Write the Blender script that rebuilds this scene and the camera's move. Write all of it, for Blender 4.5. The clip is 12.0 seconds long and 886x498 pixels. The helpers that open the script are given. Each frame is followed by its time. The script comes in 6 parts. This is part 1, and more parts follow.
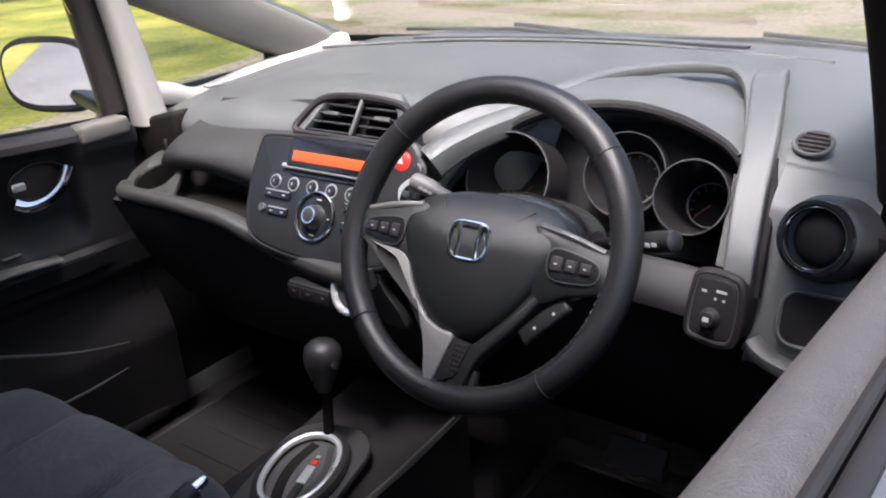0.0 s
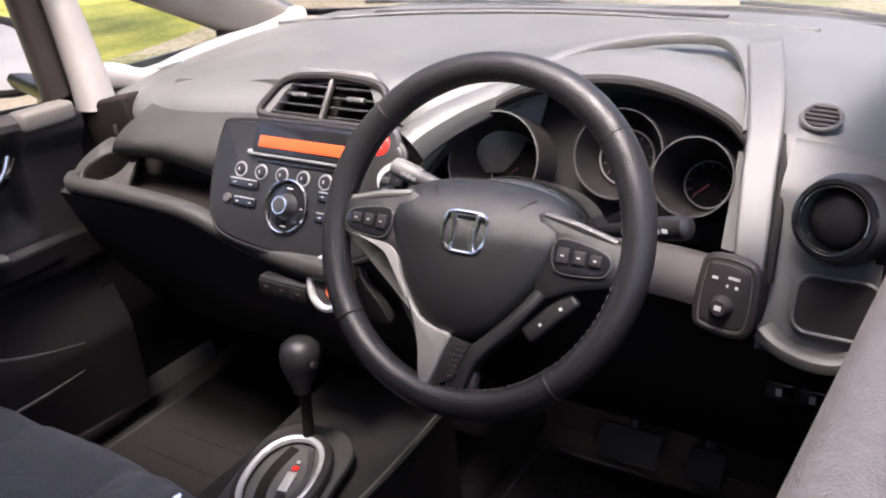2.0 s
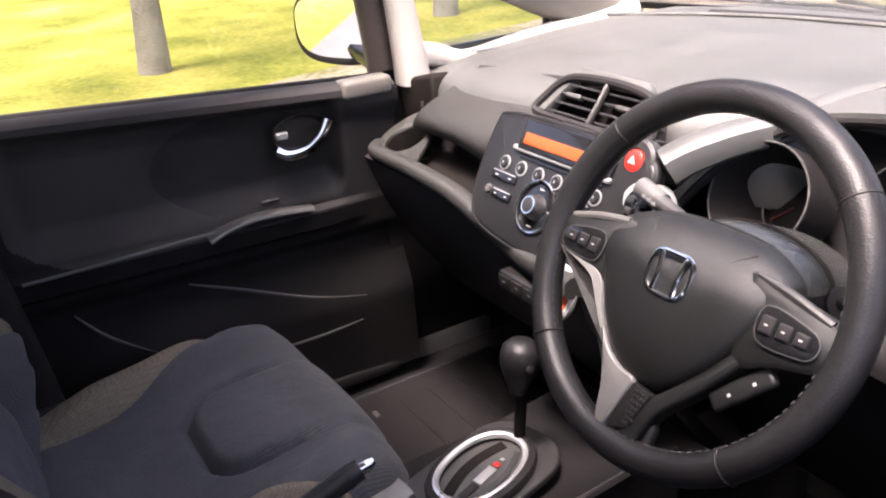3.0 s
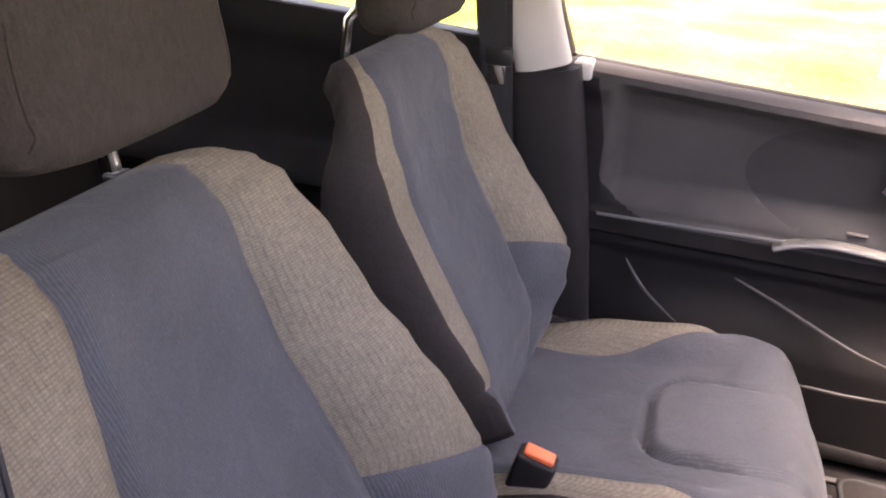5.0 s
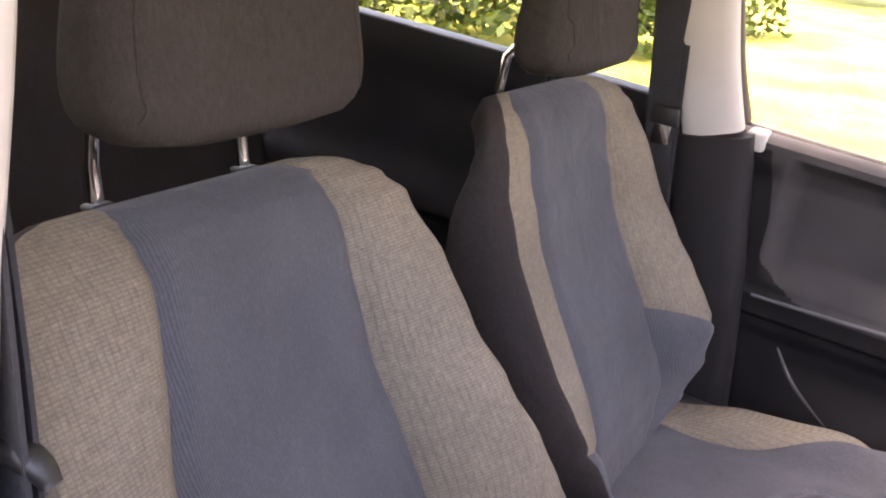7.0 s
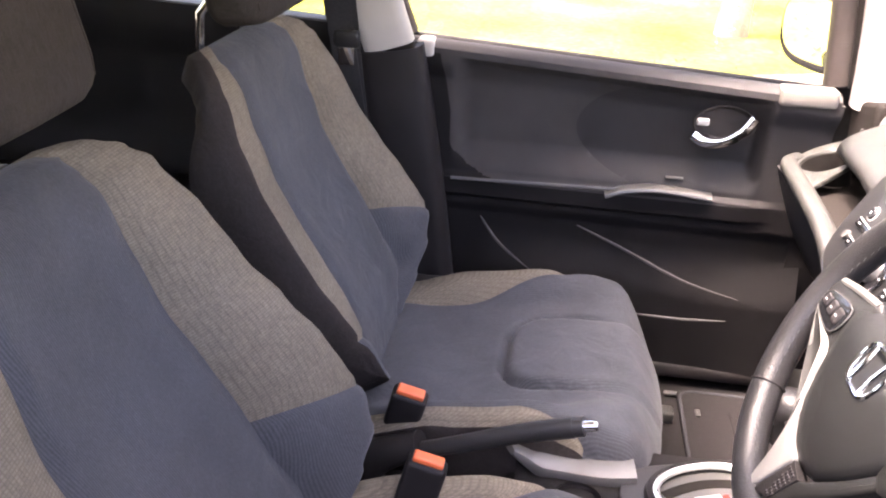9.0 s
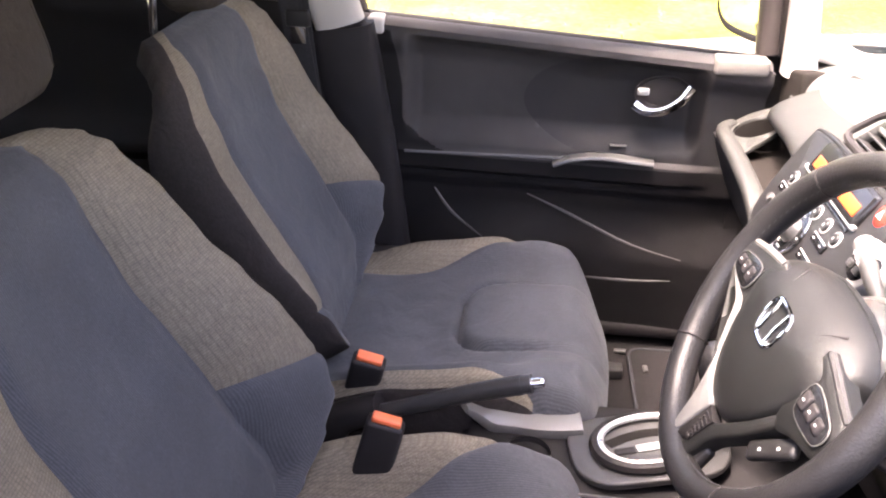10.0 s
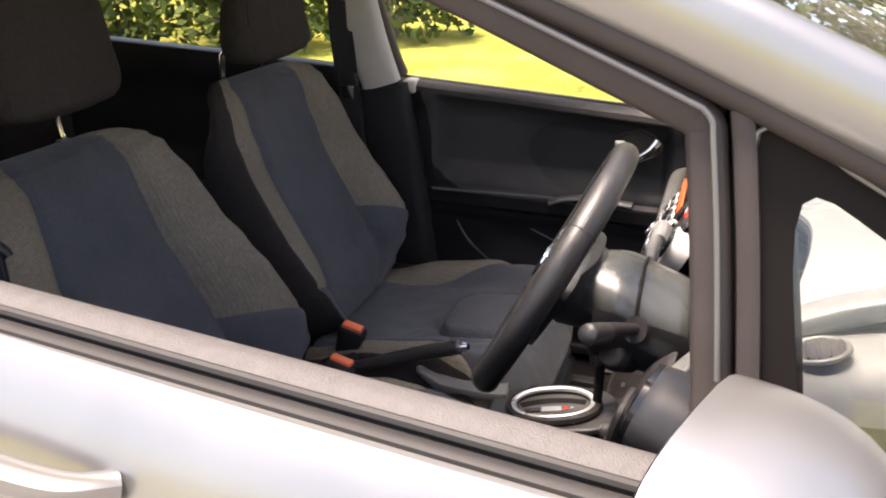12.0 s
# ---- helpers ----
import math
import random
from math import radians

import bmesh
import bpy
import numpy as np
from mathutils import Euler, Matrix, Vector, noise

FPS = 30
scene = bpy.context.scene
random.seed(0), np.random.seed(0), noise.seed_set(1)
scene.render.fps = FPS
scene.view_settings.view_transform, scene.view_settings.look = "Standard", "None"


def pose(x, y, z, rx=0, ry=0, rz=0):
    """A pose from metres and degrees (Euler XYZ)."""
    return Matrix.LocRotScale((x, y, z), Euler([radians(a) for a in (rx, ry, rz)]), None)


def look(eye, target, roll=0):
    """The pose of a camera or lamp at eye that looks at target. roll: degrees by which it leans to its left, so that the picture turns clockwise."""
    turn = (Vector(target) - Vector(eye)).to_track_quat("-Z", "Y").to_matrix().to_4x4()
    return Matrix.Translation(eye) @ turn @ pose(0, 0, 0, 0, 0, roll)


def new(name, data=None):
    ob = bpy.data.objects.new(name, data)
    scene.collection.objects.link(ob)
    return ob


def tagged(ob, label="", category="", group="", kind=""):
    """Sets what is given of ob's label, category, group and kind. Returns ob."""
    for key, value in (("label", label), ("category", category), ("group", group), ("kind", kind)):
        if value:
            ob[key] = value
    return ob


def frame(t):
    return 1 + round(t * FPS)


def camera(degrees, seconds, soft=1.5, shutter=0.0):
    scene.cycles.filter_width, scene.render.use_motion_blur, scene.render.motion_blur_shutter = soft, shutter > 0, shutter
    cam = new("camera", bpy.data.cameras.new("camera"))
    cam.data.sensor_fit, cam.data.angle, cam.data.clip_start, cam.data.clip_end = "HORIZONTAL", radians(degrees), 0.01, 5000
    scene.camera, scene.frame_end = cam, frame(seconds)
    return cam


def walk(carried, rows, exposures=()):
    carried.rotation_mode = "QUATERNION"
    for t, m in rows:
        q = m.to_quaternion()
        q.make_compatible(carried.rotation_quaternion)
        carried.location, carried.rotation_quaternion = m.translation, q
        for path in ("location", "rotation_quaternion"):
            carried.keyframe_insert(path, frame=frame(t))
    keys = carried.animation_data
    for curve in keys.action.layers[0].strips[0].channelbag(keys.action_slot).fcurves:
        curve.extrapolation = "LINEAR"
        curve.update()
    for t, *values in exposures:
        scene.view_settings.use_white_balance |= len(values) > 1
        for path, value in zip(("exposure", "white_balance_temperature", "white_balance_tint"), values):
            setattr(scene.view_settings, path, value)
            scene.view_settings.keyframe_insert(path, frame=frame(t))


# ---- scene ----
cam = camera(55.89, 12.0, soft=2.0, shutter=0.0)
PATH = [
    (0.0, (0.7892, 0.1383, 1.3017), (0.2367, 0.8789, 0.9193), -3.56),
    (0.5, (0.7393, 0.1516, 1.2992), (0.2284, 0.9127, 0.8997), -4.4),
    (1.0, (0.7137, 0.1682, 1.2948), (0.22, 0.9403, 0.8946), -3.9),
    (1.5, (0.7104, 0.1677, 1.2985), (0.2218, 0.9394, 0.8916), -3.87),
    (2.0, (0.709, 0.1738, 1.2944), (0.2119, 0.9361, 0.88), -3.89),
    (2.5, (0.737, 0.2322, 1.2974), (0.121, 0.9006, 0.8806), -4.67),
    (3.0, (0.7905, 0.3077, 1.3088), (0.0057, 0.772, 0.8982), -3.87),
    (3.5, (0.786, 0.3626, 1.2831), (-0.0852, 0.6212, 0.8658), -2.8),
    (3.7, (0.778, 0.384, 1.303), (-0.102, 0.5757, 0.866), -2.5),
    (5.3, (0.8277, 0.5127, 1.316), (-0.0201, 0.1697, 0.9114), 4.97),
    (5.5, (0.8178, 0.5217, 1.2954), (-0.0184, 0.1368, 0.9047), 5.92),
    (6.0, (0.7941, 0.5382, 1.283), (-0.0175, 0.0866, 0.9125), 6.74),
    (6.5, (0.7841, 0.5467, 1.2864), (-0.0145, 0.0767, 0.9106), 6.77),
    (6.7, (0.7804, 0.5446, 1.2886), (-0.0184, 0.0755, 0.912), 6.91),
    (8.3, (0.8665, 0.5801, 1.3249), (0.0061, 0.2813, 0.9119), 3.74),
    (8.5, (0.897, 0.571, 1.338), (0.0155, 0.337, 0.9275), 2.7),
    (8.6, (0.9099, 0.5611, 1.336), (0.0228, 0.3552, 0.9229), 2.21),
    (9.0, (0.9409, 0.5563, 1.3525), (0.0526, 0.4326, 0.9101), 1.95),
    (9.5, (0.973, 0.5727, 1.3723), (0.0972, 0.4933, 0.8961), 2.29),
    (10.0, (0.9932, 0.5834, 1.3872), (0.1172, 0.5033, 0.9115), 1.49),
    (10.5, (1.0196, 0.6102, 1.3868), (0.1471, 0.5209, 0.9065), 0.17),
    (10.9, (1.0888, 0.6795, 1.3925), (0.2159, 0.5596, 0.9197), -0.42),
    (11.0, (1.1046, 0.7082, 1.3971), (0.2305, 0.5624, 0.9337), -0.78),
    (11.5, (1.2051, 0.8705, 1.4054), (0.349, 0.6082, 0.9602), -0.68),
    (11.8, (1.2741, 0.9656, 1.3957), (0.4038, 0.6799, 0.9944), -0.39),
    (12.0, (1.3223, 1.0339, 1.3843), (0.4408, 0.7396, 1.0149), -0.1),
]
walk(cam, [(t, look(eye, target, roll)) for t, eye, target, roll in PATH],
     exposures=[(0, 1.1, 6050, 18), (1.0, 1.38, 6250, 22), (2.0, 1.5, 6450, 24), (3.0, 1.78, 6800, 27), (3.7, 2.45, 7000, 30), (5.3, 3.82, 7900, 31), (6.7, 3.82, 7900, 31), (8.5, 3.64, 7400, 30), (10.5, 3.36, 7250, 28), (11.5, 2.8, 7250, 25), (12.0, 2.02, 7350, 20)])

# ---------------------------------------------------------------- light
world = bpy.data.worlds.new("sky_world")
scene.world = world
world.use_nodes = True
wn = world.node_tree.nodes
sky = wn.new("ShaderNodeTexSky")
sky.sky_type, sky.sun_disc = "NISHITA", False
sky.sun_elevation, sky.sun_rotation = radians(76), radians(162)
sky.air_density, sky.dust_density, sky.ozone_density = 1.0, 3.0, 1.0
world.node_tree.links.new(sky.outputs[0], wn["Background"].inputs[0])
wn["Background"].inputs[1].default_value = 0.15

sun_data = bpy.data.lights.new("sun", "SUN")
sun_data.energy, sun_data.angle, sun_data.color = 2.6, radians(11), (1.0, 0.95, 0.87)
sun = new("sun", sun_data)
SUN_FROM = Vector((math.sin(radians(162)) * math.cos(radians(76)), math.cos(radians(162)) * math.cos(radians(76)), math.sin(radians(76))))
sun.matrix_world = look(SUN_FROM * 30, (0, 0, 0))

# ---------------------------------------------------------------- materials


def material(name, color, rough=0.5, metal=0.0, grain=0.0, grain_size=900.0, blotch=0.15, blotch_size=9.0, coat=0.0, spec=0.5, rough_var=0.08):
    """A surface with broad blotches in its colour and gloss, and a fine grain in its relief."""
    m = bpy.data.materials.new(name)
    m.use_nodes = True
    n, l = m.node_tree.nodes, m.node_tree.links
    b = n["Principled BSDF"]
    tc = n.new("ShaderNodeTexCoord")
    big = n.new("ShaderNodeTexNoise")
    big.inputs["Scale"].default_value, big.inputs["Detail"].default_value = blotch_size, 5
    l.new(tc.outputs["Object"], big.inputs["Vector"])
    ramp = n.new("ShaderNodeValToRGB")
    lo, hi = [c * (1 - blotch) for c in color], [min(1, c * (1 + blotch)) for c in color]
    ramp.color_ramp.elements[0].position, ramp.color_ramp.elements[1].position = 0.3, 0.7
    ramp.color_ramp.elements[0].color, ramp.color_ramp.elements[1].color = (*lo, 1), (*hi, 1)
    l.new(big.outputs[0], ramp.inputs[0])
    l.new(ramp.outputs[0], b.inputs["Base Color"])
    b.inputs["Metallic"].default_value = metal
    b.inputs["Specular IOR Level"].default_value = spec
    b.inputs["Coat Weight"].default_value = coat
    rr = n.new("ShaderNodeMapRange")
    rr.inputs["To Min"].default_value, rr.inputs["To Max"].default_value = max(0.02, rough - rough_var), min(1, rough + rough_var)
    l.new(big.outputs[0], rr.inputs["Value"])
    l.new(rr.outputs[0], b.inputs["Roughness"])
    if grain:
        fine = n.new("ShaderNodeTexNoise")
        fine.inputs["Scale"].default_value, fine.inputs["Detail"].default_value = grain_size, 3
        l.new(tc.outputs["Object"], fine.inputs["Vector"])
        bump = n.new("ShaderNodeBump")
        bump.inputs["Strength"].default_value, bump.inputs["Distance"].default_value = grain, 0.002
        l.new(fine.outputs[0], bump.inputs["Height"])
        l.new(bump.outputs[0], b.inputs["Normal"])
    return m


def cloth(name, color, second, scale=260.0, relief=0.5, ribbed=False, sheen=0.25, creases=0.45, cords=0.0):
    """Woven seat cloth: two thread colours crossing, with uneven wear."""
    m = bpy.data.materials.new(name)
    m.use_nodes = True
    n, l = m.node_tree.nodes, m.node_tree.links
    b = n["Principled BSDF"]
    tc = n.new("ShaderNodeTexCoord")
    warp = n.new("ShaderNodeTexNoise")
    warp.inputs["Scale"].default_value, warp.inputs["Detail"].default_value = scale, 2
    weft = n.new("ShaderNodeTexNoise")
    weft.inputs["Scale"].default_value, weft.inputs["Detail"].default_value = scale, 2
    along, over = n.new("ShaderNodeMapping"), n.new("ShaderNodeMapping")
    along.inputs["Scale"].default_value = (0.45, 1.6, 1.6) if ribbed else (1.5, 0.5, 0.5)
    over.inputs["Scale"].default_value = (1.9, 0.6, 0.6)
    l.new(tc.outputs["Object"], along.inputs["Vector"])
    l.new(tc.outputs["Object"], over.inputs["Vector"])
    l.new(along.outputs[0], warp.inputs["Vector"])
    l.new(over.outputs[0], weft.inputs["Vector"])
    mul = n.new("ShaderNodeMath")
    mul.operation = "MULTIPLY"
    big = n.new("ShaderNodeTexNoise")
    big.inputs["Scale"].default_value, big.inputs["Detail"].default_value = 7, 6
    speck = n.new("ShaderNodeTexNoise")
    speck.inputs["Scale"].default_value, speck.inputs["Detail"].default_value = 420, 2
    for node in (big, speck):
        l.new(tc.outputs["Object"], node.inputs["Vector"])
    l.new(warp.outputs[0], mul.inputs[0])
    l.new(weft.outputs[0], mul.inputs[1])
    add = n.new("ShaderNodeMath")
    add.operation = "MULTIPLY_ADD"
    add.inputs[1].default_value = 0.6
    l.new(speck.outputs[0], add.inputs[0])
    l.new(mul.outputs[0], add.inputs[2])
    mix = n.new("ShaderNodeMix")
    mix.data_type = "RGBA"
    mix.inputs["A"].default_value, mix.inputs["B"].default_value = (*color, 1), (*second, 1)
    l.new(add.outputs[0], mix.inputs["Factor"])
    wear = n.new("ShaderNodeMix")
    wear.data_type, wear.blend_type = "RGBA", "MULTIPLY"
    wear.inputs["Factor"].default_value = 0.5
    ramp = n.new("ShaderNodeValToRGB")
    ramp.color_ramp.elements[0].position, ramp.color_ramp.elements[1].position = 0.32, 0.68
    ramp.color_ramp.elements[0].color, ramp.color_ramp.elements[1].color = (0.62, 0.62, 0.62, 1), (1, 1, 1, 1)
    l.new(big.outputs[0], ramp.inputs[0])
    if ribbed:                                      # rows of short pale stitches
        turn = n.new("ShaderNodeMapping")
        turn.inputs["Rotation"].default_value = (radians(-118), 0, 0)
        l.new(tc.outputs["Object"], turn.inputs["Vector"])
        rows = n.new("ShaderNodeTexBrick")
        rows.inputs["Scale"].default_value = 1.0
        rows.inputs["Brick Width"].default_value, rows.inputs["Row Height"].default_value = 0.0060, 0.0034
        rows.offset, rows.offset_frequency = 0.0, 2
        rows.inputs["Mortar Size"].default_value, rows.inputs["Mortar Smooth"].default_value = 0.0010, 0.8
        rows.inputs["Color1"].default_value, rows.inputs["Color2"].default_value = (1.25, 1.23, 1.2, 1), (1.0, 1.0, 1.0, 1)
        rows.inputs["Mortar"].default_value = (0.52, 0.50, 0.49, 1)
        l.new(turn.outputs[0], rows.inputs["Vector"])
        dashes = n.new("ShaderNodeMix")
        dashes.data_type, dashes.blend_type = "RGBA", "MULTIPLY"
        dashes.inputs["Factor"].default_value = 0.38
        l.new(mix.outputs["Result"], dashes.inputs["A"])
        l.new(rows.outputs["Color"], dashes.inputs["B"])
        mix = dashes
    if cords:                                       # fine upright cords
        cord = n.new("ShaderNodeTexWave")
        cord.bands_direction = "X"
        cord.inputs["Scale"].default_value, cord.inputs["Distortion"].default_value = 0.314 / cords, 0.6
        cord.inputs["Detail"].default_value = 1.0
        l.new(tc.outputs["Object"], cord.inputs["Vector"])
        shade = n.new("ShaderNodeMix")
        shade.data_type, shade.blend_type = "RGBA", "MULTIPLY"
        shade.inputs["Factor"].default_value = 0.30
        l.new(mix.outputs["Result"], shade.inputs["A"])
        l.new(cord.outputs["Color"], shade.inputs["B"])
        mix = shade
    l.new(mix.outputs["Result"], wear.inputs["A"])
    l.new(ramp.outputs[0], wear.inputs["B"])
    l.new(wear.outputs["Result"], b.inputs["Base Color"])
    b.inputs["Roughness"].default_value = 0.92
    b.inputs["Specular IOR Level"].default_value = 0.15
    b.inputs["Sheen Weight"].default_value, b.inputs["Sheen Roughness"].default_value = sheen, 0.5
    bump = n.new("ShaderNodeBump")
    bump.inputs["Strength"].default_value, bump.inputs["Distance"].default_value = relief, 0.0015
    l.new(add.outputs[0], bump.inputs["Height"])
    folds = n.new("ShaderNodeTexNoise")                 # soft creases of the stretched cloth
    folds.inputs["Scale"].default_value, folds.inputs["Detail"].default_value, folds.inputs["Distortion"].default_value = 16, 3, 0.8
    l.new(tc.outputs["Object"], folds.inputs["Vector"])
    soft = n.new("ShaderNodeBump")
    soft.inputs["Strength"].default_value, soft.inputs["Distance"].default_value = creases, 0.012
    l.new(folds.outputs[0], soft.inputs["Height"])
    l.new(bump.outputs[0], soft.inputs["Normal"])
    l.new(soft.outputs[0], b.inputs["Normal"])
    return m


def glass_material(name, tint=(1, 1, 1), rough=0.0):
    m = bpy.data.materials.new(name)
    m.use_nodes = True
    b = m.node_tree.nodes["Principled BSDF"]
    b.inputs["Base Color"].default_value = (*tint, 1)
    b.inputs["Transmission Weight"].default_value = 1.0
    b.inputs["Roughness"].default_value = rough
    b.inputs["IOR"].default_value = 1.45
    return m


def glow_material(name, color, strength):
    m = material(name, color, 0.35, blotch=0.1)
    b = m.node_tree.nodes["Principled BSDF"]
    b.inputs["Emission Color"].default_value = (*color, 1)
    b.inputs["Emission Strength"].default_value = strength
    return m


def ground_material(name, colors, scale, relief=0.4, speckle=0.0):
    m = bpy.data.materials.new(name)
    m.use_nodes = True
    n, l = m.node_tree.nodes, m.node_tree.links
    b = n["Principled BSDF"]
    tc = n.new("ShaderNodeTexCoord")
    big = n.new("ShaderNodeTexNoise")
    big.inputs["Scale"].default_value, big.inputs["Detail"].default_value = scale, 8
    fine = n.new("ShaderNodeTexNoise")
    fine.inputs["Scale"].default_value, fine.inputs["Detail"].default_value = scale * 22, 6
    for node in (big, fine):
        l.new(tc.outputs["Object"], node.inputs["Vector"])
    add = n.new("ShaderNodeMath")
    add.operation = "MULTIPLY_ADD"
    add.inputs[1].default_value = 0.45 + speckle
    l.new(fine.outputs[0], add.inputs[0])
    l.new(big.outputs[0], add.inputs[2])
    ramp = n.new("ShaderNodeValToRGB")
    e = ramp.color_ramp.elements
    while len(e) < len(colors):
        e.new(0.5)
    for i, c in enumerate(colors):
        e[i].position, e[i].color = 0.5 + 0.5 * i / (len(colors) - 1), (*c, 1)
    l.new(add.outputs[0], ramp.inputs[0])
    l.new(ramp.outputs[0], b.inputs["Base Color"])
    b.inputs["Roughness"].default_value = 0.95
    b.inputs["Specular IOR Level"].default_value = 0.2
    bump = n.new("ShaderNodeBump")
    bump.inputs["Strength"].default_value, bump.inputs["Distance"].default_value = relief, 0.03
    l.new(fine.outputs[0], bump.inputs["Height"])
    l.new(bump.outputs[0], b.inputs["Normal"])
    return m


DASH = material("dash_plastic", (0.080, 0.081, 0.0765), 0.36, grain=0.35, grain_size=1300, spec=0.8)
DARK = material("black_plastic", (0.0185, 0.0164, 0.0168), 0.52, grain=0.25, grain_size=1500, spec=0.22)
MID = material("charcoal_plastic", (0.030, 0.029, 0.029), 0.38, grain=0.2, grain_size=1500)
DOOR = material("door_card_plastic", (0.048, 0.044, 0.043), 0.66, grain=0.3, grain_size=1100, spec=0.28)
# darker copy of the door plastic for the shaded hollow round the handle
DOOR_SHADE = material("shaded_door_card_plastic", (0.026, 0.0238, 0.0238), 0.52, grain=0.3, grain_size=1100, spec=0.3)
SHELF = material("shelf_plastic", (0.033, 0.0325, 0.030), 0.45, grain=0.35, grain_size=1300, spec=0.3)
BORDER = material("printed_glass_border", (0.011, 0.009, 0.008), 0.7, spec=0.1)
GLOSS = material("gloss_black", (0.010, 0.010, 0.011), 0.16, blotch=0.1)
SILVER = material("silver_plastic", (0.36, 0.36, 0.35), 0.36, metal=0.35, blotch=0.06)
BRIGHT = material("bright_satin_trim", (0.72, 0.72, 0.71), 0.28, metal=0.7, blotch=0.04)
SPOKE_TRIM = material("pale_spoke_trim", (0.145, 0.142, 0.135), 0.5, metal=0.1, blotch=0.05)
CHROME = material("chrome", (0.86, 0.86, 0.87), 0.10, metal=1.0, blotch=0.03)
LEATHER = material("wheel_leather", (0.0135, 0.0128, 0.0132), 0.38, grain=0.3, grain_size=520, spec=0.38)
GRIP = material("grey_grip_plastic", (0.062, 0.060, 0.057), 0.36, grain=0.2)
SPOKE = material("spoke_plastic", (0.140, 0.136, 0.128), 0.36, metal=0.3, blotch=0.06)
HUB = material("hub_plastic", (0.0095, 0.0095, 0.0090), 0.36, grain=0.35, grain_size=1400, spec=0.5)
SHROUD = material("shroud_plastic", (0.036, 0.037, 0.035), 0.27, grain=0.15, grain_size=1500, spec=0.65)
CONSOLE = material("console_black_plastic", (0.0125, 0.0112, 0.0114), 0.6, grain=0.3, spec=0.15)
RADIO = material("radio_black_plastic", (0.013, 0.0125, 0.0125), 0.36, grain=0.15, spec=0.4)
PANEL = material("console_panel", (0.10, 0.098, 0.094), 0.38, grain=0.2)
STITCH = material("grey_stitching", (0.034, 0.034, 0.036), 0.8)
BLUE = cloth("blue_seat_cloth", (0.056, 0.0585, 0.065), (0.122, 0.127, 0.140), 330, 0.35, sheen=0.1, cords=0.0028)
BROWN = cloth("taupe_seat_weave", (0.112, 0.096, 0.073), (0.296, 0.258, 0.202), 150, 0.8, ribbed=True, sheen=0.0)
HEAD = cloth("dark_taupe_headrest_cloth", (0.020, 0.0168, 0.015), (0.050, 0.0428, 0.038), 170, 0.8, sheen=0.0)
SIDE = cloth("dark_seat_side_cloth", (0.024, 0.020, 0.019), (0.050, 0.042, 0.040), 300, 0.4, sheen=0.0)
BELT = cloth("belt_webbing", (0.020, 0.020, 0.022), (0.045, 0.045, 0.048), 300, 0.5, sheen=0.0, creases=0.0)
CARPET = cloth("floor_carpet", (0.0085, 0.0073, 0.0074), (0.019, 0.0165, 0.0168), 200, 0.9, sheen=0.0, creases=0.0)
TRIM = material("pale_pillar_trim", (0.44, 0.42, 0.385), 0.6, grain=0.05, grain_size=1200, blotch=0.05)
LINER = cloth("pale_headliner", (0.50, 0.48, 0.44), (0.60, 0.58, 0.53), 300, 0.3)
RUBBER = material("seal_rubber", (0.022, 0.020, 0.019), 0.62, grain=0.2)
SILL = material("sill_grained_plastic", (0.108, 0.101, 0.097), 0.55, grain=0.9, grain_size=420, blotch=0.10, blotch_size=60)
FRAME = material("window_frame_black", (0.052, 0.042, 0.038), 0.5, grain=0.2, spec=0.25)
PAINT = material("silver_car_paint", (0.29, 0.285, 0.27), 0.38, metal=0.7, blotch=0.05, coat=0.7, grain=0.03, grain_size=2400)
# darker copy of the pale trim, with missing light put into the colour
PILLAR = material("darkened_pillar_trim", (0.150, 0.138, 0.120), 0.62, grain=0.05, grain_size=1200, blotch=0.05)
GLASS = glass_material("window_glass", (0.97, 0.99, 0.98))
TINT = glass_material("tinted_glass", (0.62, 0.66, 0.63))
MIRROR = material("mirror_glass", (0.90, 0.91, 0.92), 0.02, metal=1.0, blotch=0.01, rough_var=0.01)
ORANGE = glow_material("orange_display", (0.42, 0.064, 0.014), 0.025)
RED = material("red_button", (0.62, 0.03, 0.02), 0.25, coat=0.5)
BUCKLE = material("orange_red_button", (0.85, 0.17, 0.06), 0.35)
PRINT = material("pale_print", (0.36, 0.36, 0.36), 0.5)
DIAL = material("dial_face", (0.005, 0.0045, 0.005), 0.6, spec=0.05)
NEEDLE = material("red_needle", (0.10, 0.012, 0.010), 0.4)
GRASS = ground_material("lawn", [(0.12, 0.14, 0.02), (0.24, 0.25, 0.04), (0.40, 0.36, 0.07), (0.52, 0.44, 0.15)], 0.9)
ASPHALT = ground_material("worn_asphalt", [(0.16, 0.15, 0.14), (0.22, 0.205, 0.19), (0.29, 0.265, 0.24)], 1.3, speckle=0.2)
LEAFY = ground_material("leaf_strewn_path", [(0.16, 0.12, 0.08), (0.30, 0.24, 0.17), (0.42, 0.34, 0.23), (0.20, 0.20, 0.07)], 0.8, speckle=0.3)
BARK = ground_material("bark", [(0.28, 0.24, 0.18), (0.45, 0.40, 0.30), (0.58, 0.52, 0.42)], 3.0, relief=1.0)
LEAF = ground_material("bush_leaves", [(0.03, 0.05, 0.01), (0.07, 0.10, 0.02), (0.14, 0.17, 0.04)], 2.0)
LEAF.node_tree.nodes["Principled BSDF"].inputs["Roughness"].default_value = 0.55
BLADE = ground_material("grass_blades", [(0.16, 0.17, 0.03), (0.28, 0.28, 0.05), (0.42, 0.38, 0.10)], 1.0)

# ---------------------------------------------------------------- building helpers


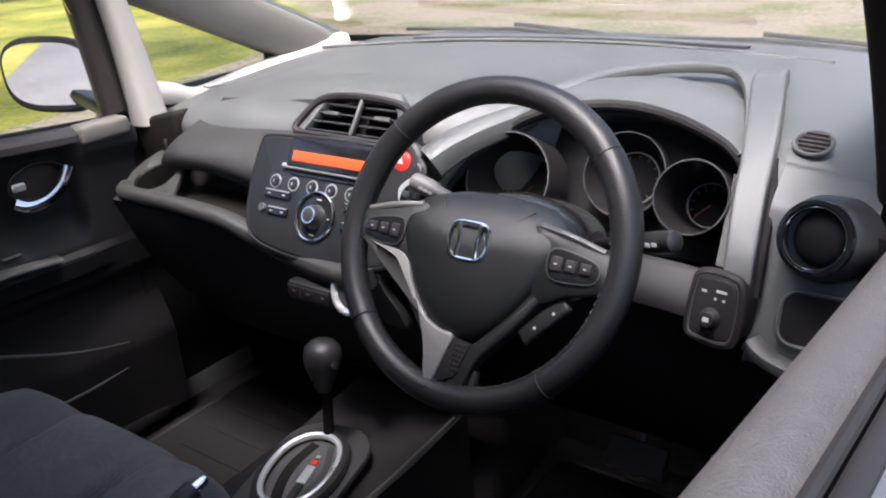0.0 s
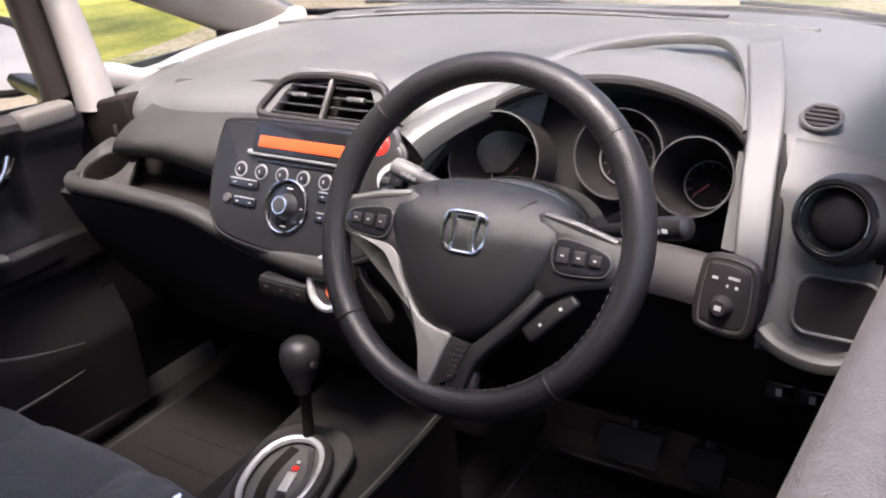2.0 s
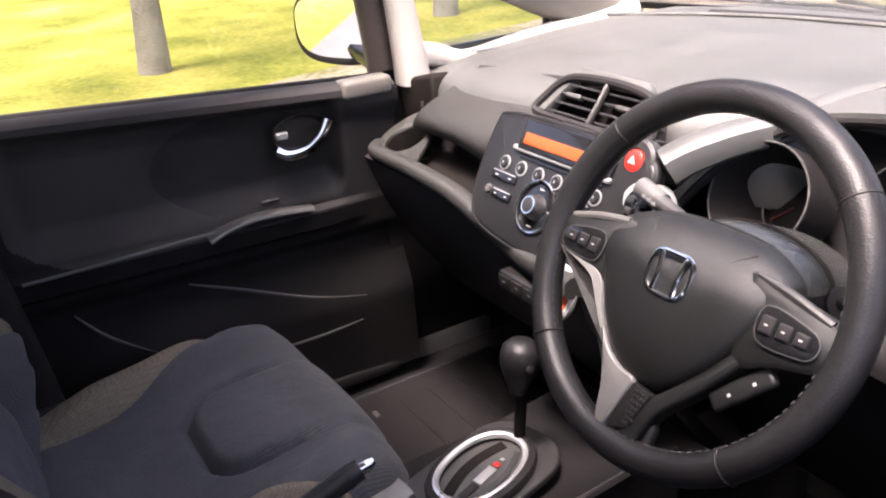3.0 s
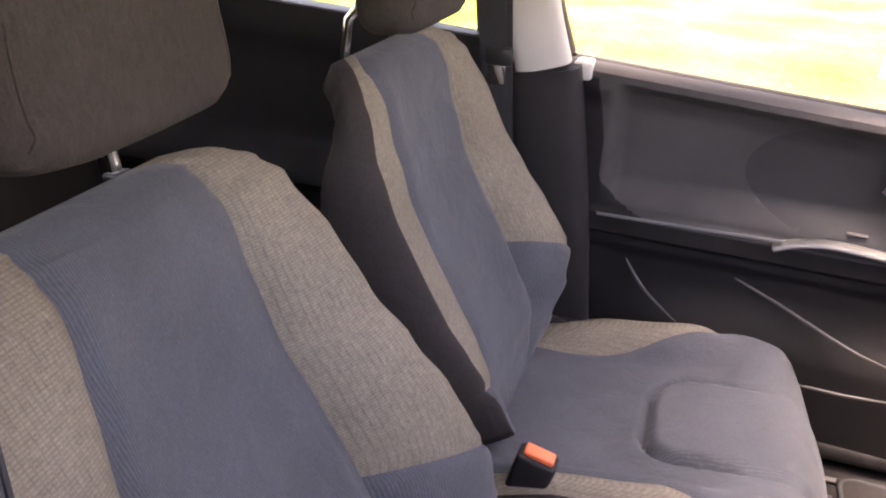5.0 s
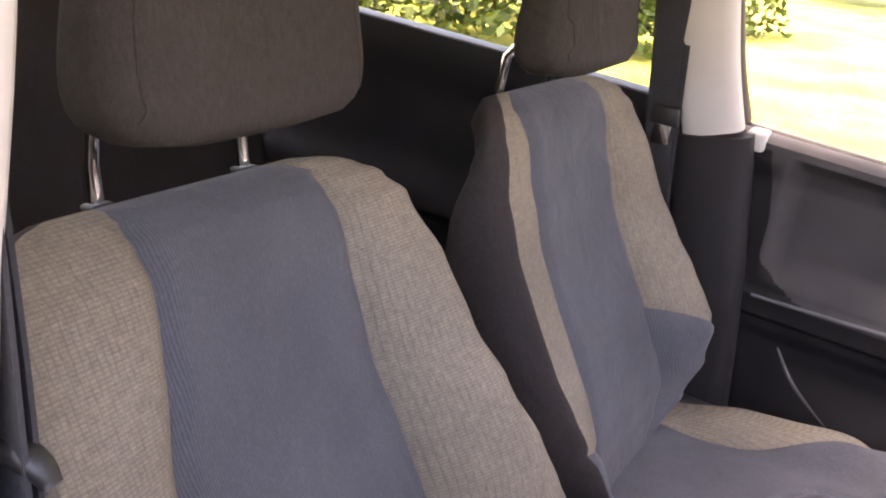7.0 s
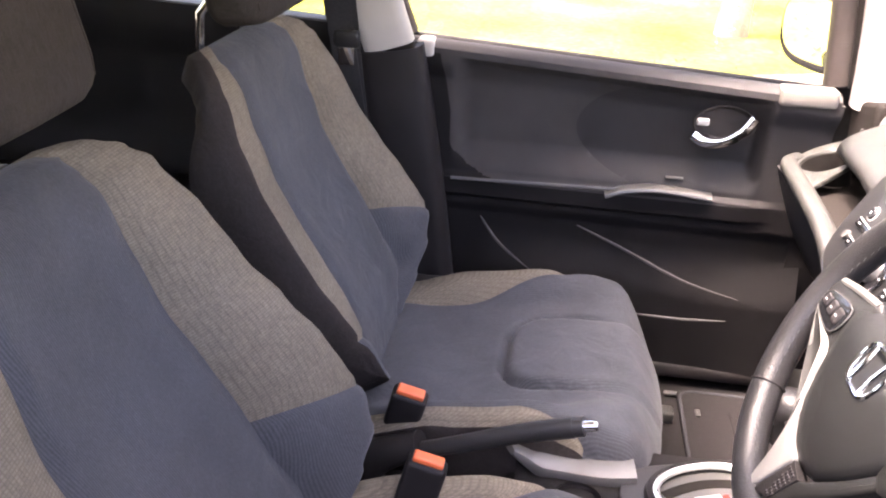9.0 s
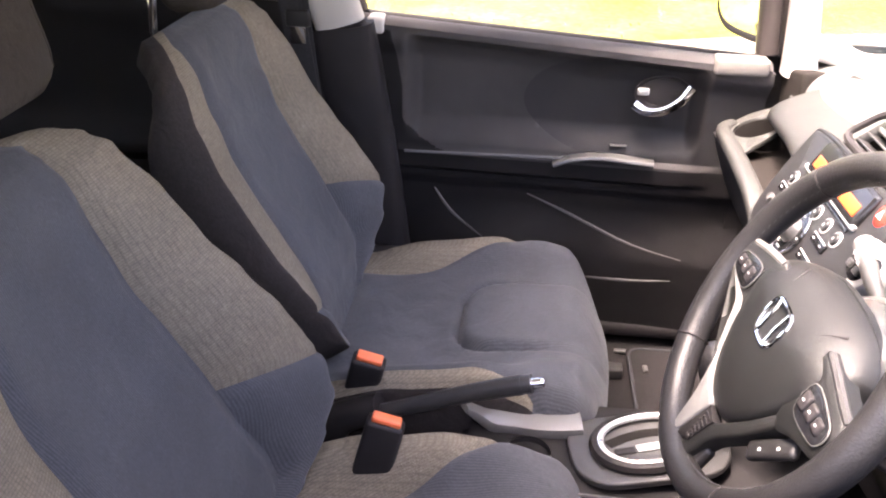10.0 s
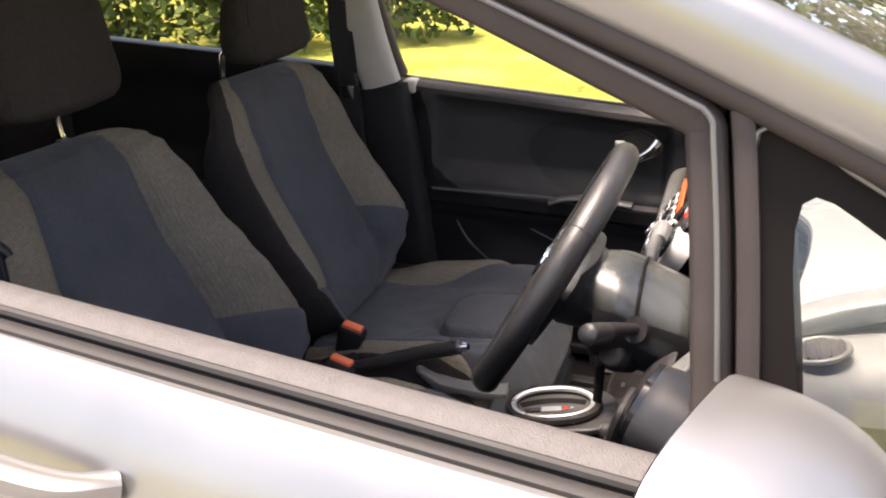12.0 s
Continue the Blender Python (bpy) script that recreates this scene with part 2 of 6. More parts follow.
def finish(name, bm, mat, angle=40):
    me = bpy.data.meshes.new(name)
    bmesh.ops.recalc_face_normals(bm, faces=bm.faces[:])
    bm.to_mesh(me)
    bm.free()
    for p in me.polygons:
        p.use_smooth = True
    me.set_sharp_from_angle(angle=radians(angle))
    me.materials.append(mat)
    return new(name, me)


def part(name, bm, mat, parent, label="", angle=40):
    """One mesh under a thing or a part."""
    ob = finish(name, bm, mat, angle)
    ob.parent = parent
    if label:
        tagged(ob, label)
    return ob


def thing(name, label, category, group="", kind="", at=(0, 0, 0)):
    """An empty at the thing's base, which carries its parts."""
    ob = new(name)
    ob.empty_display_size = 0.02
    return tagged(ob, label, category, group, kind)


def face_frame(origin, tilt=0.0, turn=0.0):
    """x to the right, y up the face, z out of it towards the rear of the car; tilt: degrees that the face leans forward at its top."""
    return Matrix.Translation(origin) @ Matrix.Rotation(radians(turn), 4, "Z") @ Matrix.Rotation(radians(90 - tilt), 4, "X")


def placed(bm, m):
    bmesh.ops.transform(bm, matrix=m, verts=bm.verts[:])
    return bm


def rbox(sx, sy, sz, r=0.004, seg=3, at=(0, 0, 0), m=None):
    """A box with rounded edges."""
    bm = bmesh.new()
    bmesh.ops.create_cube(bm, size=1)
    bmesh.ops.scale(bm, vec=(sx, sy, sz), verts=bm.verts[:])
    r = min(r, 0.49 * min(sx, sy, sz))
    if r > 0:
        bmesh.ops.bevel(bm, geom=bm.edges[:], offset=r, segments=seg, profile=0.5, affect="EDGES")
    bmesh.ops.translate(bm, vec=at, verts=bm.verts[:])
    return placed(bm, m) if m is not None else bm


def loft(rings, closed=True, caps=True):
    """A skin over rings of points, each with as many points."""
    bm = bmesh.new()
    vs = [[bm.verts.new(p) for p in ring] for ring in rings]
    n = len(rings[0])
    for a, b in zip(vs, vs[1:]):
        for i in range(n if closed else n - 1):
            j = (i + 1) % n
            bm.faces.new((a[i], a[j], b[j], b[i]))
    if caps and closed:
        bm.faces.new(list(reversed(vs[0])))
        bm.faces.new(vs[-1])
    return bm


def smooth_path(points, steps=8, closed=False):
    """A Catmull-Rom curve through the points."""
    pts = [Vector(p) for p in points]
    n, out = len(pts), []
    for i in range(n if closed else n - 1):
        if closed:
            p0, p1, p2, p3 = pts[i - 1], pts[i], pts[(i + 1) % n], pts[(i + 2) % n]
        else:
            p0, p1, p2, p3 = pts[max(i - 1, 0)], pts[i], pts[i + 1], pts[min(i + 2, n - 1)]
        for k in range(steps):
            t = k / steps
            out.append(0.5 * ((2 * p1) + (p2 - p0) * t + (2 * p0 - 5 * p1 + 4 * p2 - p3) * t * t + (3 * p1 - p0 - 3 * p2 + p3) * t ** 3))
    if not closed:
        out.append(pts[-1])
    return out


def sweep(path, section, up=(0, 0, 1), closed=False, scale=None, caps=True):
    """A section (list of (side, up) offsets) drawn along a path."""
    path = [Vector(p) for p in path]
    n, rings = len(path), []
    for i, p in enumerate(path):
        a = path[i - 1] if (closed or i > 0) else p
        b = path[(i + 1) % n] if (closed or i < n - 1) else p
        t = (b - a).normalized()
        side = t.cross(Vector(up)).normalized()
        u = side.cross(t).normalized()
        k = scale(i / max(1, n - 1)) if scale else 1.0
        rings.append([p + side * (x * k) + u * (y * k) for x, y in section])
    if closed:
        rings.append(rings[0])
        bm = loft(rings, True, False)
        bmesh.ops.remove_doubles(bm, verts=bm.verts[:], dist=1e-6)
        return bm
    return loft(rings, True, caps)


def circle(r, n=12, squash=1.0, power=2.0):
    out = []
    for i in range(n):
        a = 2 * math.pi * i / n
        c, s = math.cos(a), math.sin(a)
        out.append((r * math.copysign(abs(c) ** (2 / power), c), r * squash * math.copysign(abs(s) ** (2 / power), s)))
    return out


def tube(path, r, n=12, closed=False, scale=None, up=(0, 0, 1), squash=1.0):
    return sweep(path, circle(r, n, squash), up, closed, scale)


def lathe(profile, n=36, m=None):
    """A profile of (radius, height) turned about z; open where it does not touch the axis."""
    bm = bmesh.new()
    rings = []
    for r, z in profile:
        if r < 1e-6:
            rings.append([bm.verts.new((0, 0, z))])
        else:
            rings.append([bm.verts.new((r * math.cos(2 * math.pi * i / n), r * math.sin(2 * math.pi * i / n), z)) for i in range(n)])
    for a, b in zip(rings, rings[1:]):
        for i in range(n):
            j = (i + 1) % n
            if len(a) == 1 and len(b) > 1:
                bm.faces.new((a[0], b[j], b[i]))
            elif len(b) == 1 and len(a) > 1:
                bm.faces.new((a[i], a[j], b[0]))
            elif len(a) > 1:
                bm.faces.new((a[i], a[j], b[j], b[i]))
    return placed(bm, m) if m is not None else bm


def plate(outline, thick, r=0.002, m=None, seg=2):
    """A flat outline (x, y) drawn out to a thickness along z, its front edge rounded."""
    bm = bmesh.new()
    f = bm.faces.new([bm.verts.new((x, y, 0)) for x, y in outline])
    f.normal_update()
    if f.normal.z < 0:
        f.normal_flip()
    ext = bmesh.ops.extrude_face_region(bm, geom=[f])
    top = [v for v in ext["geom"] if isinstance(v, bmesh.types.BMVert)]
    bmesh.ops.translate(bm, vec=(0, 0, thick), verts=top)
    tv = set(top)
    if r > 0:
        bmesh.ops.bevel(bm, geom=[e for e in bm.edges if e.verts[0] in tv and e.verts[1] in tv], offset=r, segments=seg, profile=0.5, affect="EDGES")
    return placed(bm, m) if m is not None else bm


def round_rect(w, h, r, n=5, cx=0, cy=0):
    out = []
    for sx, sy, a0 in ((1, 1, 0), (-1, 1, 90), (-1, -1, 180), (1, -1, 270)):
        for i in range(n + 1):
            a = radians(a0 + 90 * i / n)
            out.append((cx + sx * (w / 2 - r) + r * math.cos(a), cy + sy * (h / 2 - r) + r * math.sin(a)))
    return out


def sheet(f, us, vs, thick, region=None):
    """A surface f(u, v) -> (point, outward) with a thickness behind it."""
    bm = bmesh.new()
    front, back = {}, {}
    for i, u in enumerate(us):
        for j, v in enumerate(vs):
            p, o = f(u, v)
            front[i, j] = bm.verts.new(p)
            back[i, j] = bm.verts.new(Vector(p) - Vector(o) * thick)
    cells = [(i, j) for i in range(len(us) - 1) for j in range(len(vs) - 1) if region is None or region((us[i] + us[i + 1]) / 2, (vs[j] + vs[j + 1]) / 2)]
    has = set(cells)
    for i, j in cells:
        bm.faces.new((front[i, j], front[i + 1, j], front[i + 1, j + 1], front[i, j + 1]))
        bm.faces.new((back[i, j], back[i, j + 1], back[i + 1, j + 1], back[i + 1, j]))
        for di, dj, a, b in ((-1, 0, (i, j), (i, j + 1)), (1, 0, (i + 1, j), (i + 1, j + 1)), (0, -1, (i, j), (i + 1, j)), (0, 1, (i, j + 1), (i + 1, j + 1))):
            if (i + di, j + dj) not in has:
                bm.faces.new((front[a], front[b], back[b], back[a]))
    bmesh.ops.delete(bm, geom=[v for v in bm.verts if not v.link_faces], context="VERTS")
    return bm


def lerp_table(table, x):
    """Straight interpolation in rows of (x, value)."""
    if x <= table[0][0]:
        return table[0][1]
    for (x0, y0), (x1, y1) in zip(table, table[1:]):
        if x <= x1:
            k = (x - x0) / (x1 - x0)
            k = k * k * (3 - 2 * k)
            return y0 + (y1 - y0) * k
    return table[-1][1]


def span(a, b, n):
    return [a + (b - a) * i / (n - 1) for i in range(n)]


def bump01(x, a, b, soft):
    """1 between a and b, falling to 0 over soft outside."""
    def s(t):
        t = min(1, max(0, t))
        return t * t * (3 - 2 * t)
    return s((x - a) / soft + 1) * s((b - x) / soft + 1)


# the belt line, where the side windows begin, at either side
def belt_x(y, s=-1):
    return 0.696 - 0.047 * y if s < 0 else 0.664 + 0.055 * y


def belt_z(y):
    return 1.022 - 0.059 * y

# ---------------------------------------------------------------- ground and distance
def ground_sheet(name, x0, x1, y0, y1, z, mat, step, rough, label, category):
    bm = bmesh.new()
    nx, ny = max(2, int((x1 - x0) / step)), max(2, int((y1 - y0) / step))
    grid = [[bm.verts.new((x0 + (x1 - x0) * i / nx, y0 + (y1 - y0) * j / ny, z + rough * noise.noise((i * 0.31, j * 0.31, 2)))) for j in range(ny + 1)] for i in range(nx + 1)]
    for i in range(nx):
        for j in range(ny):
            bm.faces.new((grid[i][j], grid[i + 1][j], grid[i + 1][j + 1], grid[i][j + 1]))
    return tagged(finish(name, bm, mat), label, category, kind="structure")


ground_sheet("ground", -600, 600, -600, 600, -0.010, GRASS, 20, 0.0, "sunlit lawn with dry yellow patches beside the parked car", "lawn")
ground_sheet("road", -2.4, 6.0, -40, 60, 0.0, ASPHALT, 1.0, 0.004, "grey worn asphalt road that the car is parked on", "road")
path = smooth_path([(-2.2, -0.6, 0), (-3.9, 0.2, 0), (-4.9, 2.2, 0), (-5.3, 4.0, 0), (-5.7, 5.8, 0), (-7, 8, 0), (-10, 10.5, 0), (-14, 12, 0), (-14, 15, 0), (-7, 14.5, 0), (0, 14, 0), (6, 15, 0), (9, 9, 0), (5, 5.2, 0), (1, 4.6, 0), (-2.2, 4.0, 0)], 8, True)
bm = bmesh.new()
bm.faces.new([bm.verts.new((p.x, p.y, 0.008)) for p in path])
tagged(finish("pavement", bm, LEAFY), "tan path strewn with dry leaves round the car", "path", kind="structure")


def tree(x, y, height, lean, seed, label):
    rnd = random.Random(seed)
    t = thing("tree", label, "tree")
    t.location = (x, y, -0.03)
    trunk = smooth_path([(0, 0, 0), (lean * 0.2, 0.05, height * 0.25), (lean * 0.6, -0.04, height * 0.5), (lean, 0.05, height * 0.8)], 6)
    part("trunk", tube(trunk, 0.10, 14, scale=lambda k: (1.35 - k * 2) if k < 0.12 else 1.1 - 0.6 * k, up=(0, 1, 0)), BARK, t, "pale ridged bark")
    crown = bmesh.new()
    for b in range(10):
        a, z0 = rnd.uniform(0, 6.28), height * rnd.uniform(0.42, 0.72)
        d = Vector((math.cos(a), math.sin(a), rnd.uniform(0.25, 0.7)))
        base = Vector((lean * 0.7, 0, z0))
        limb = smooth_path([base, base + d * 0.8 + Vector((0, 0, 0.1)), base + d * 1.9], 4)
        part("limb", tube(limb, 0.06, 8, scale=lambda k: 1 - 0.7 * k, up=(0, 1, 0.3)), BARK, t)
        for c in range(150):
            p = base + d * rnd.uniform(0.6, 3.0) + Vector((rnd.gauss(0, 0.7), rnd.gauss(0, 0.7), rnd.gauss(0, 0.5) + 0.3))
            s = rnd.uniform(0.07, 0.15)
            u = Vector((rnd.gauss(0, 1), rnd.gauss(0, 1), rnd.gauss(0, 0.6))).normalized() * s
            v = u.cross(Vector((rnd.gauss(0, 1), rnd.gauss(0, 1), rnd.gauss(0, 1)))).normalized() * s * 0.55
            crown.faces.new([crown.verts.new(q) for q in (p - u, p + v, p + u, p - v)])
    part("crown", crown, LEAF, t, "sparse spring leaves")


tree(-6.15, 1.85, 7.0, 0.25, 3, "tree with a pale trunk standing on the lawn")
tree(-6.6, 4.9, 7.5, -0.2, 5, "slender tree with a pale trunk on the lawn")


def bush(x, y, w, h, seed):
    rnd = random.Random(seed)
    t = thing("bush", "dense green leafy bush at the edge of the lawn", "bush", "bushes along the lawn")
    t.location = (x, y, -0.03)
    stems, leaves = bmesh.new(), bmesh.new()
    for k in range(9):
        a = rnd.uniform(0, 6.28)
        tip = Vector((math.cos(a) * w * 0.4, math.sin(a) * w * 0.4, h * rnd.uniform(0.6, 0.95)))
        st = tube(smooth_path([(0, 0, 0), tip * 0.5 + Vector((0, 0, 0.2)), tip], 4), 0.025, 6, scale=lambda q: 1 - 0.7 * q, up=(0.3, 1, 0))
        me = bpy.data.meshes.new("tmp")
        st.to_mesh(me)
        st.free()
        stems.from_mesh(me)
        bpy.data.meshes.remove(me)
    for k in range(2600):
        a, r, z = rnd.uniform(0, 6.28), rnd.random() ** 0.45, rnd.random()
        shell = w * 0.5 * (1 - 0.55 * z ** 2.5) * (0.85 + 0.25 * noise.noise((a * 1.3, z * 3, seed)))
        p = Vector((math.cos(a) * r * shell, math.sin(a) * r * shell, 0.08 + z * h * (0.85 + 0.2 * noise.noise((a, 1.7, seed)))))
        s = rnd.uniform(0.04, 0.10)
        u = Vector((rnd.gauss(0, 1), rnd.gauss(0, 1), rnd.gauss(0, 0.7))).normalized() * s
        v = u.cross(Vector((rnd.gauss(0, 1), rnd.gauss(0, 1), rnd.gauss(0, 1)))).normalized() * s * 0.5
        leaves.faces.new([leaves.verts.new(q) for q in (p - u, p + v, p + u, p - v)])
    part("stems", stems, BARK, t)
    part("foliage", leaves, LEAF, t, "small mixed green leaves")


for i, (bx, by, bw, bh) in enumerate([(-7.2, -4.4, 2.6, 2.4), (-6.2, -6.0, 2.4, 2.0), (-8.6, -2.9, 2.2, 2.2), (-5.2, -7.6, 2.6, 2.3), (-9.6, -5.2, 3.0, 3.0), (-7.6, -7.4, 3.0, 3.0), (-12.5, -3.0, 2.8, 2.4),
                                      (4.5, 16.5, 3.0, 2.2), (1.0, 17.5, 3.2, 2.4), (-3.5, 17.5, 3.2, 2.2)]):
    bush(bx, by, bw, bh, i + 11)

rnd = random.Random(21)
line = smooth_path([(-38, -30, 0), (-34, -14, 0), (-27, -3, 0), (-20, 6, 0), (-17, 15, 0), (-11, 25, 0), (-5, 31, 0)], 10)
woods = bmesh.new()
for k in range(30):
    base = line[int((len(line) - 1) * k / 29)] + Vector((rnd.gauss(0, 0.8), rnd.gauss(0, 0.8), 0))
    tall, wide = rnd.uniform(9.0, 13.0), rnd.uniform(2.2, 3.4)
    for c in range(1000):
        d = Vector((rnd.gauss(0, 1), rnd.gauss(0, 1), rnd.gauss(0, 1))).normalized() * rnd.random() ** 0.4
        p = base + Vector((d.x * wide, d.y * wide, max(0.15, tall * 0.52 + d.z * tall * 0.5 + 0.7 * noise.noise((d.x * 2, d.y * 2, k)))))
        u = Vector((rnd.gauss(0, 1), rnd.gauss(0, 1), rnd.gauss(0, 0.6))).normalized() * rnd.uniform(0.14, 0.34)
        v = u.cross(Vector((rnd.gauss(0, 1), rnd.gauss(0, 1), rnd.gauss(0, 1)))).normalized() * u.length * 0.6
        woods.faces.new([woods.verts.new(q) for q in (p - u, p + v, p + u, p - v)])
tagged(finish("far_woods", woods, LEAF), "dense leafy trees bordering the far side of the lawn", "trees", kind="stuff")

rnd = random.Random(8)
bm = bmesh.new()
for k in range(3500):
    d = rnd.random() ** 1.6
    x, y = -2.6 - 2.6 * d, rnd.uniform(-6, 9)
    h, a = rnd.uniform(0.02, 0.05), rnd.uniform(0, 6.28)
    dx, dy = math.cos(a) * 0.012, math.sin(a) * 0.012
    lx, ly = rnd.gauss(0, 0.03), rnd.gauss(0, 0.03)
    bm.faces.new([bm.verts.new(q) for q in ((x - dx, y - dy, -0.03), (x + dx, y + dy, -0.03), (x + lx, y + ly, h - 0.03))])
tagged(finish("grass_tufts", bm, BLADE), "short grass blades and tufts over the lawn", "grass", kind="stuff")

# ---------------------------------------------------------------- car shell
RAIL_Z = [(-1.25, 1.36), (-0.9, 1.44), (-0.3, 1.482), (0.3, 1.476), (0.6, 1.448), (0.8, 1.393), (1.0, 1.318), (1.2, 1.230), (1.4, 1.141), (1.78, 0.972)]
RAIL_X = [(-1.25, 0.58), (-0.3, 0.60), (0.3, 0.605), (0.6, 0.62), (1.0, 0.665), (1.4, 0.695), (1.78, 0.71)]


def table(rows, x):
    for (x0, a), (x1, b) in zip(rows, rows[1:]):
        if x <= x1:
            return a + (b - a) * max(0.0, x - x0) / (x1 - x0)
    return rows[-1][1]


def rail(y, s, dx=0.0, dz=0.0):
    return Vector((s * (table(RAIL_X, y) + dx), y, table(RAIL_Z, y) + dz))


def frame_x(y, z, s=-1):
    """The window plane's distance from the car's middle: it leans in towards the roof."""
    zb, zr = belt_z(y), table(RAIL_Z, y)
    k = min(1, max(0, (z - zb) / max(0.05, zr - zb)))
    return belt_x(y, s) + 0.012 + (table(RAIL_X, y) - 0.005 - belt_x(y, s) - 0.012) * k


SKIN = [(0.30, 0.775), (0.45, 0.800), (0.62, 0.815), (0.75, 0.812), (0.85, 0.797), (0.92, 0.770), (0.955, 0.744), (0.975, 0.726)]


def skin_x(z, y):
    return lerp_table(SKIN, z) - 0.02 * max(0, y - 0.6) ** 1.5 - 0.03 * max(0, -y - 0.5)


car = thing("hatchback_car", "silver hatchback body with black window frames and pale interior pillars", "car")
for s in (1, -1):
    ys = span(-1.25, 1.78, 60)
    q, q2 = (0.15, 0.085) if s > 0 else (0.02, 0.0)
    # painted roof rail and windscreen pillar
    part("roof_rail", sweep([rail(y, s, 0.012, 0.004) for y in ys], [(x * 0.9, y * 1.05) for x, y in circle(0.030, 14, 1.0, 3)]), PAINT, car, "painted outer pillar")
    part("pillar_seal", sweep([rail(y, s, 0.018, -0.032) for y in span(-1.2, 1.70, 50)], circle(0.013, 10)), FRAME, car, "dark door seal")
    # inner linings of the pillars; the screen pillar's shade is put into its colour
    part("windscreen_pillar_trim", sweep([rail(y, s, -0.030, -0.022 - 0.024 * bump01(y, 1.10, 9, 0.12)) for y in span(0.35, 1.74, 48)], [(x, y) for x, y in circle(0.034, 16, 1.30, 3)], scale=lambda k: (0.80 if s < 0 else 0.62) + (0.42 if s < 0 else 0.10) * bump01(0.35 + 1.39 * k, 1.12, 1.60, 0.14)), PILLAR, car, "grained pillar trim, darkened as if unlit")
    # sail behind the front door's frame, between door and quarter window
    # driver's side: same trim, its lack of light put into a black colour
    part("quarter_pillar_trim", sweep(smooth_path([(s * (frame_x(1.10, 0.95, s) - 0.030), 1.105, 0.940), (s * (frame_x(1.09, 1.08, s) - 0.030), 1.09, 1.08), (s * (frame_x(1.06, 1.2, s) - 0.030), 1.07, 1.20), (s * (frame_x(1.03, 1.28, s) - 0.03), 1.05, 1.275)], 6),
                                      [(x, y) for x, y in circle(0.021, 14, 1.2, 3)], up=(1, 0, 0), scale=lambda k: 1.0 + 0.5 * (1 - k) ** 2), TRIM if s < 0 else BORDER, car, "pale quarter pillar trim" if s < 0 else "quarter pillar trim, blackened for its unlit side")
    # quarter window: dark frame with a fixed pane
    qo = [(1.062, 1.240), (1.080, 1.07), (1.095, 0.985), (1.26, 0.958), (1.43, 0.968), (1.465, 1.00), (1.45, 1.058), (1.30, 1.136), (1.15, 1.205)]
    loop = smooth_path([(s * (frame_x(y, z, s) + 0.004), y, z) for y, z in qo], 5, True)
    part("quarter_window_frame", sweep(loop, circle(0.0075, 8), up=(1, 0, 0), closed=True), RUBBER, car, "black rubber frame")
    pane = bmesh.new()
    pv = [pane.verts.new((p.x + s * 0.001, p.y, p.z)) for p in loop]
    pf = pane.faces.new(pv)
    ext = bmesh.ops.extrude_face_region(pane, geom=[pf])
    bmesh.ops.translate(pane, vec=(s * 0.003, 0, 0), verts=[v for v in ext["geom"] if isinstance(v, bmesh.types.BMVert)])
    ob = part("quarter_window_pane", pane, GLASS, car)
    ob.visible_shadow = False
    def on_glass(y, z):
        return Vector((s * (frame_x(y, z, s) + 0.0100), y, z))
    inner = [((1.274 if s > 0 else 1.285) + (p.y - 1.265) * (0.86 if s > 0 else 0.93), 1.052 + (p.z - 1.075) * 0.84 if s > 0 else 1.068 + (p.z - 1.075) * 0.90) for p in loop]
    band = bmesh.new()
    va, vb = [band.verts.new(on_glass(p.y, p.z)) for p in loop], [band.verts.new(on_glass(y, z)) for y, z in inner]
    for i in range(len(va)):
        j = (i + 1) % len(va)
        band.faces.new((va[i], va[j], vb[j], vb[i]))
    part("quarter_window_border", band, BORDER, car, "black printed glass border")
    part("quarter_window_bead", sweep([Vector((p.x + s * 0.013, p.y, p.z)) for p in loop], circle(0.0022, 6), up=(1, 0, 0), closed=True), SPOKE, car, "thin pale bead round the glass")
    # lower sail and outer fillet round the quarter window
    lift = 0.022 if s < 0 else 0.0
    part("quarter_sill_trim", sweep(smooth_path([(s * 0.636, 1.09, 0.943 + lift * 2.6), (s * 0.632, 1.16, 0.941 + lift * 1.9), (s * 0.632, 1.24, 0.940 + lift * 0.8), (s * 0.636, 1.40, 0.962 + lift * 0.6), (s * 0.64, 1.56, 0.985), (s * 0.645, 1.70, 1.000)], 6), [(x, y) for x, y in circle(0.026, 12, 0.9, 3)]), TRIM, car, "pale sill of the quarter window")
    part("wing_panel", sheet(lambda y, k: ((s * (0.735 + 0.05 * math.sin(k * 1.5) - 0.02 * max(0, y - 1.2)), y, 0.975 - 0.62 * k + (0.06 * max(0, min(y, 1.7) - 1.4) - 0.16 * max(0, y - 1.75) ** 1.4 - 0.03 * min(1, max(0, y - 1.7) / 0.15)) * (1 - k)), (s, 0, 0)), span(1.06, 2.4, 12), span(0, 1, 14), 0.012), PAINT, car, "front wing")
    part("outer_sail", sheet(lambda y, k: ((s * (frame_x(y, 0.98, s) + 0.016), y, belt_z(y) - 0.02 + k * max(0.0, min(0.03, table(RAIL_Z, y) - 0.05 - belt_z(y)))), (s, 0, 0)), span(1.075, 1.70, 10), span(0, 1, 3), 0.008), FRAME, car)
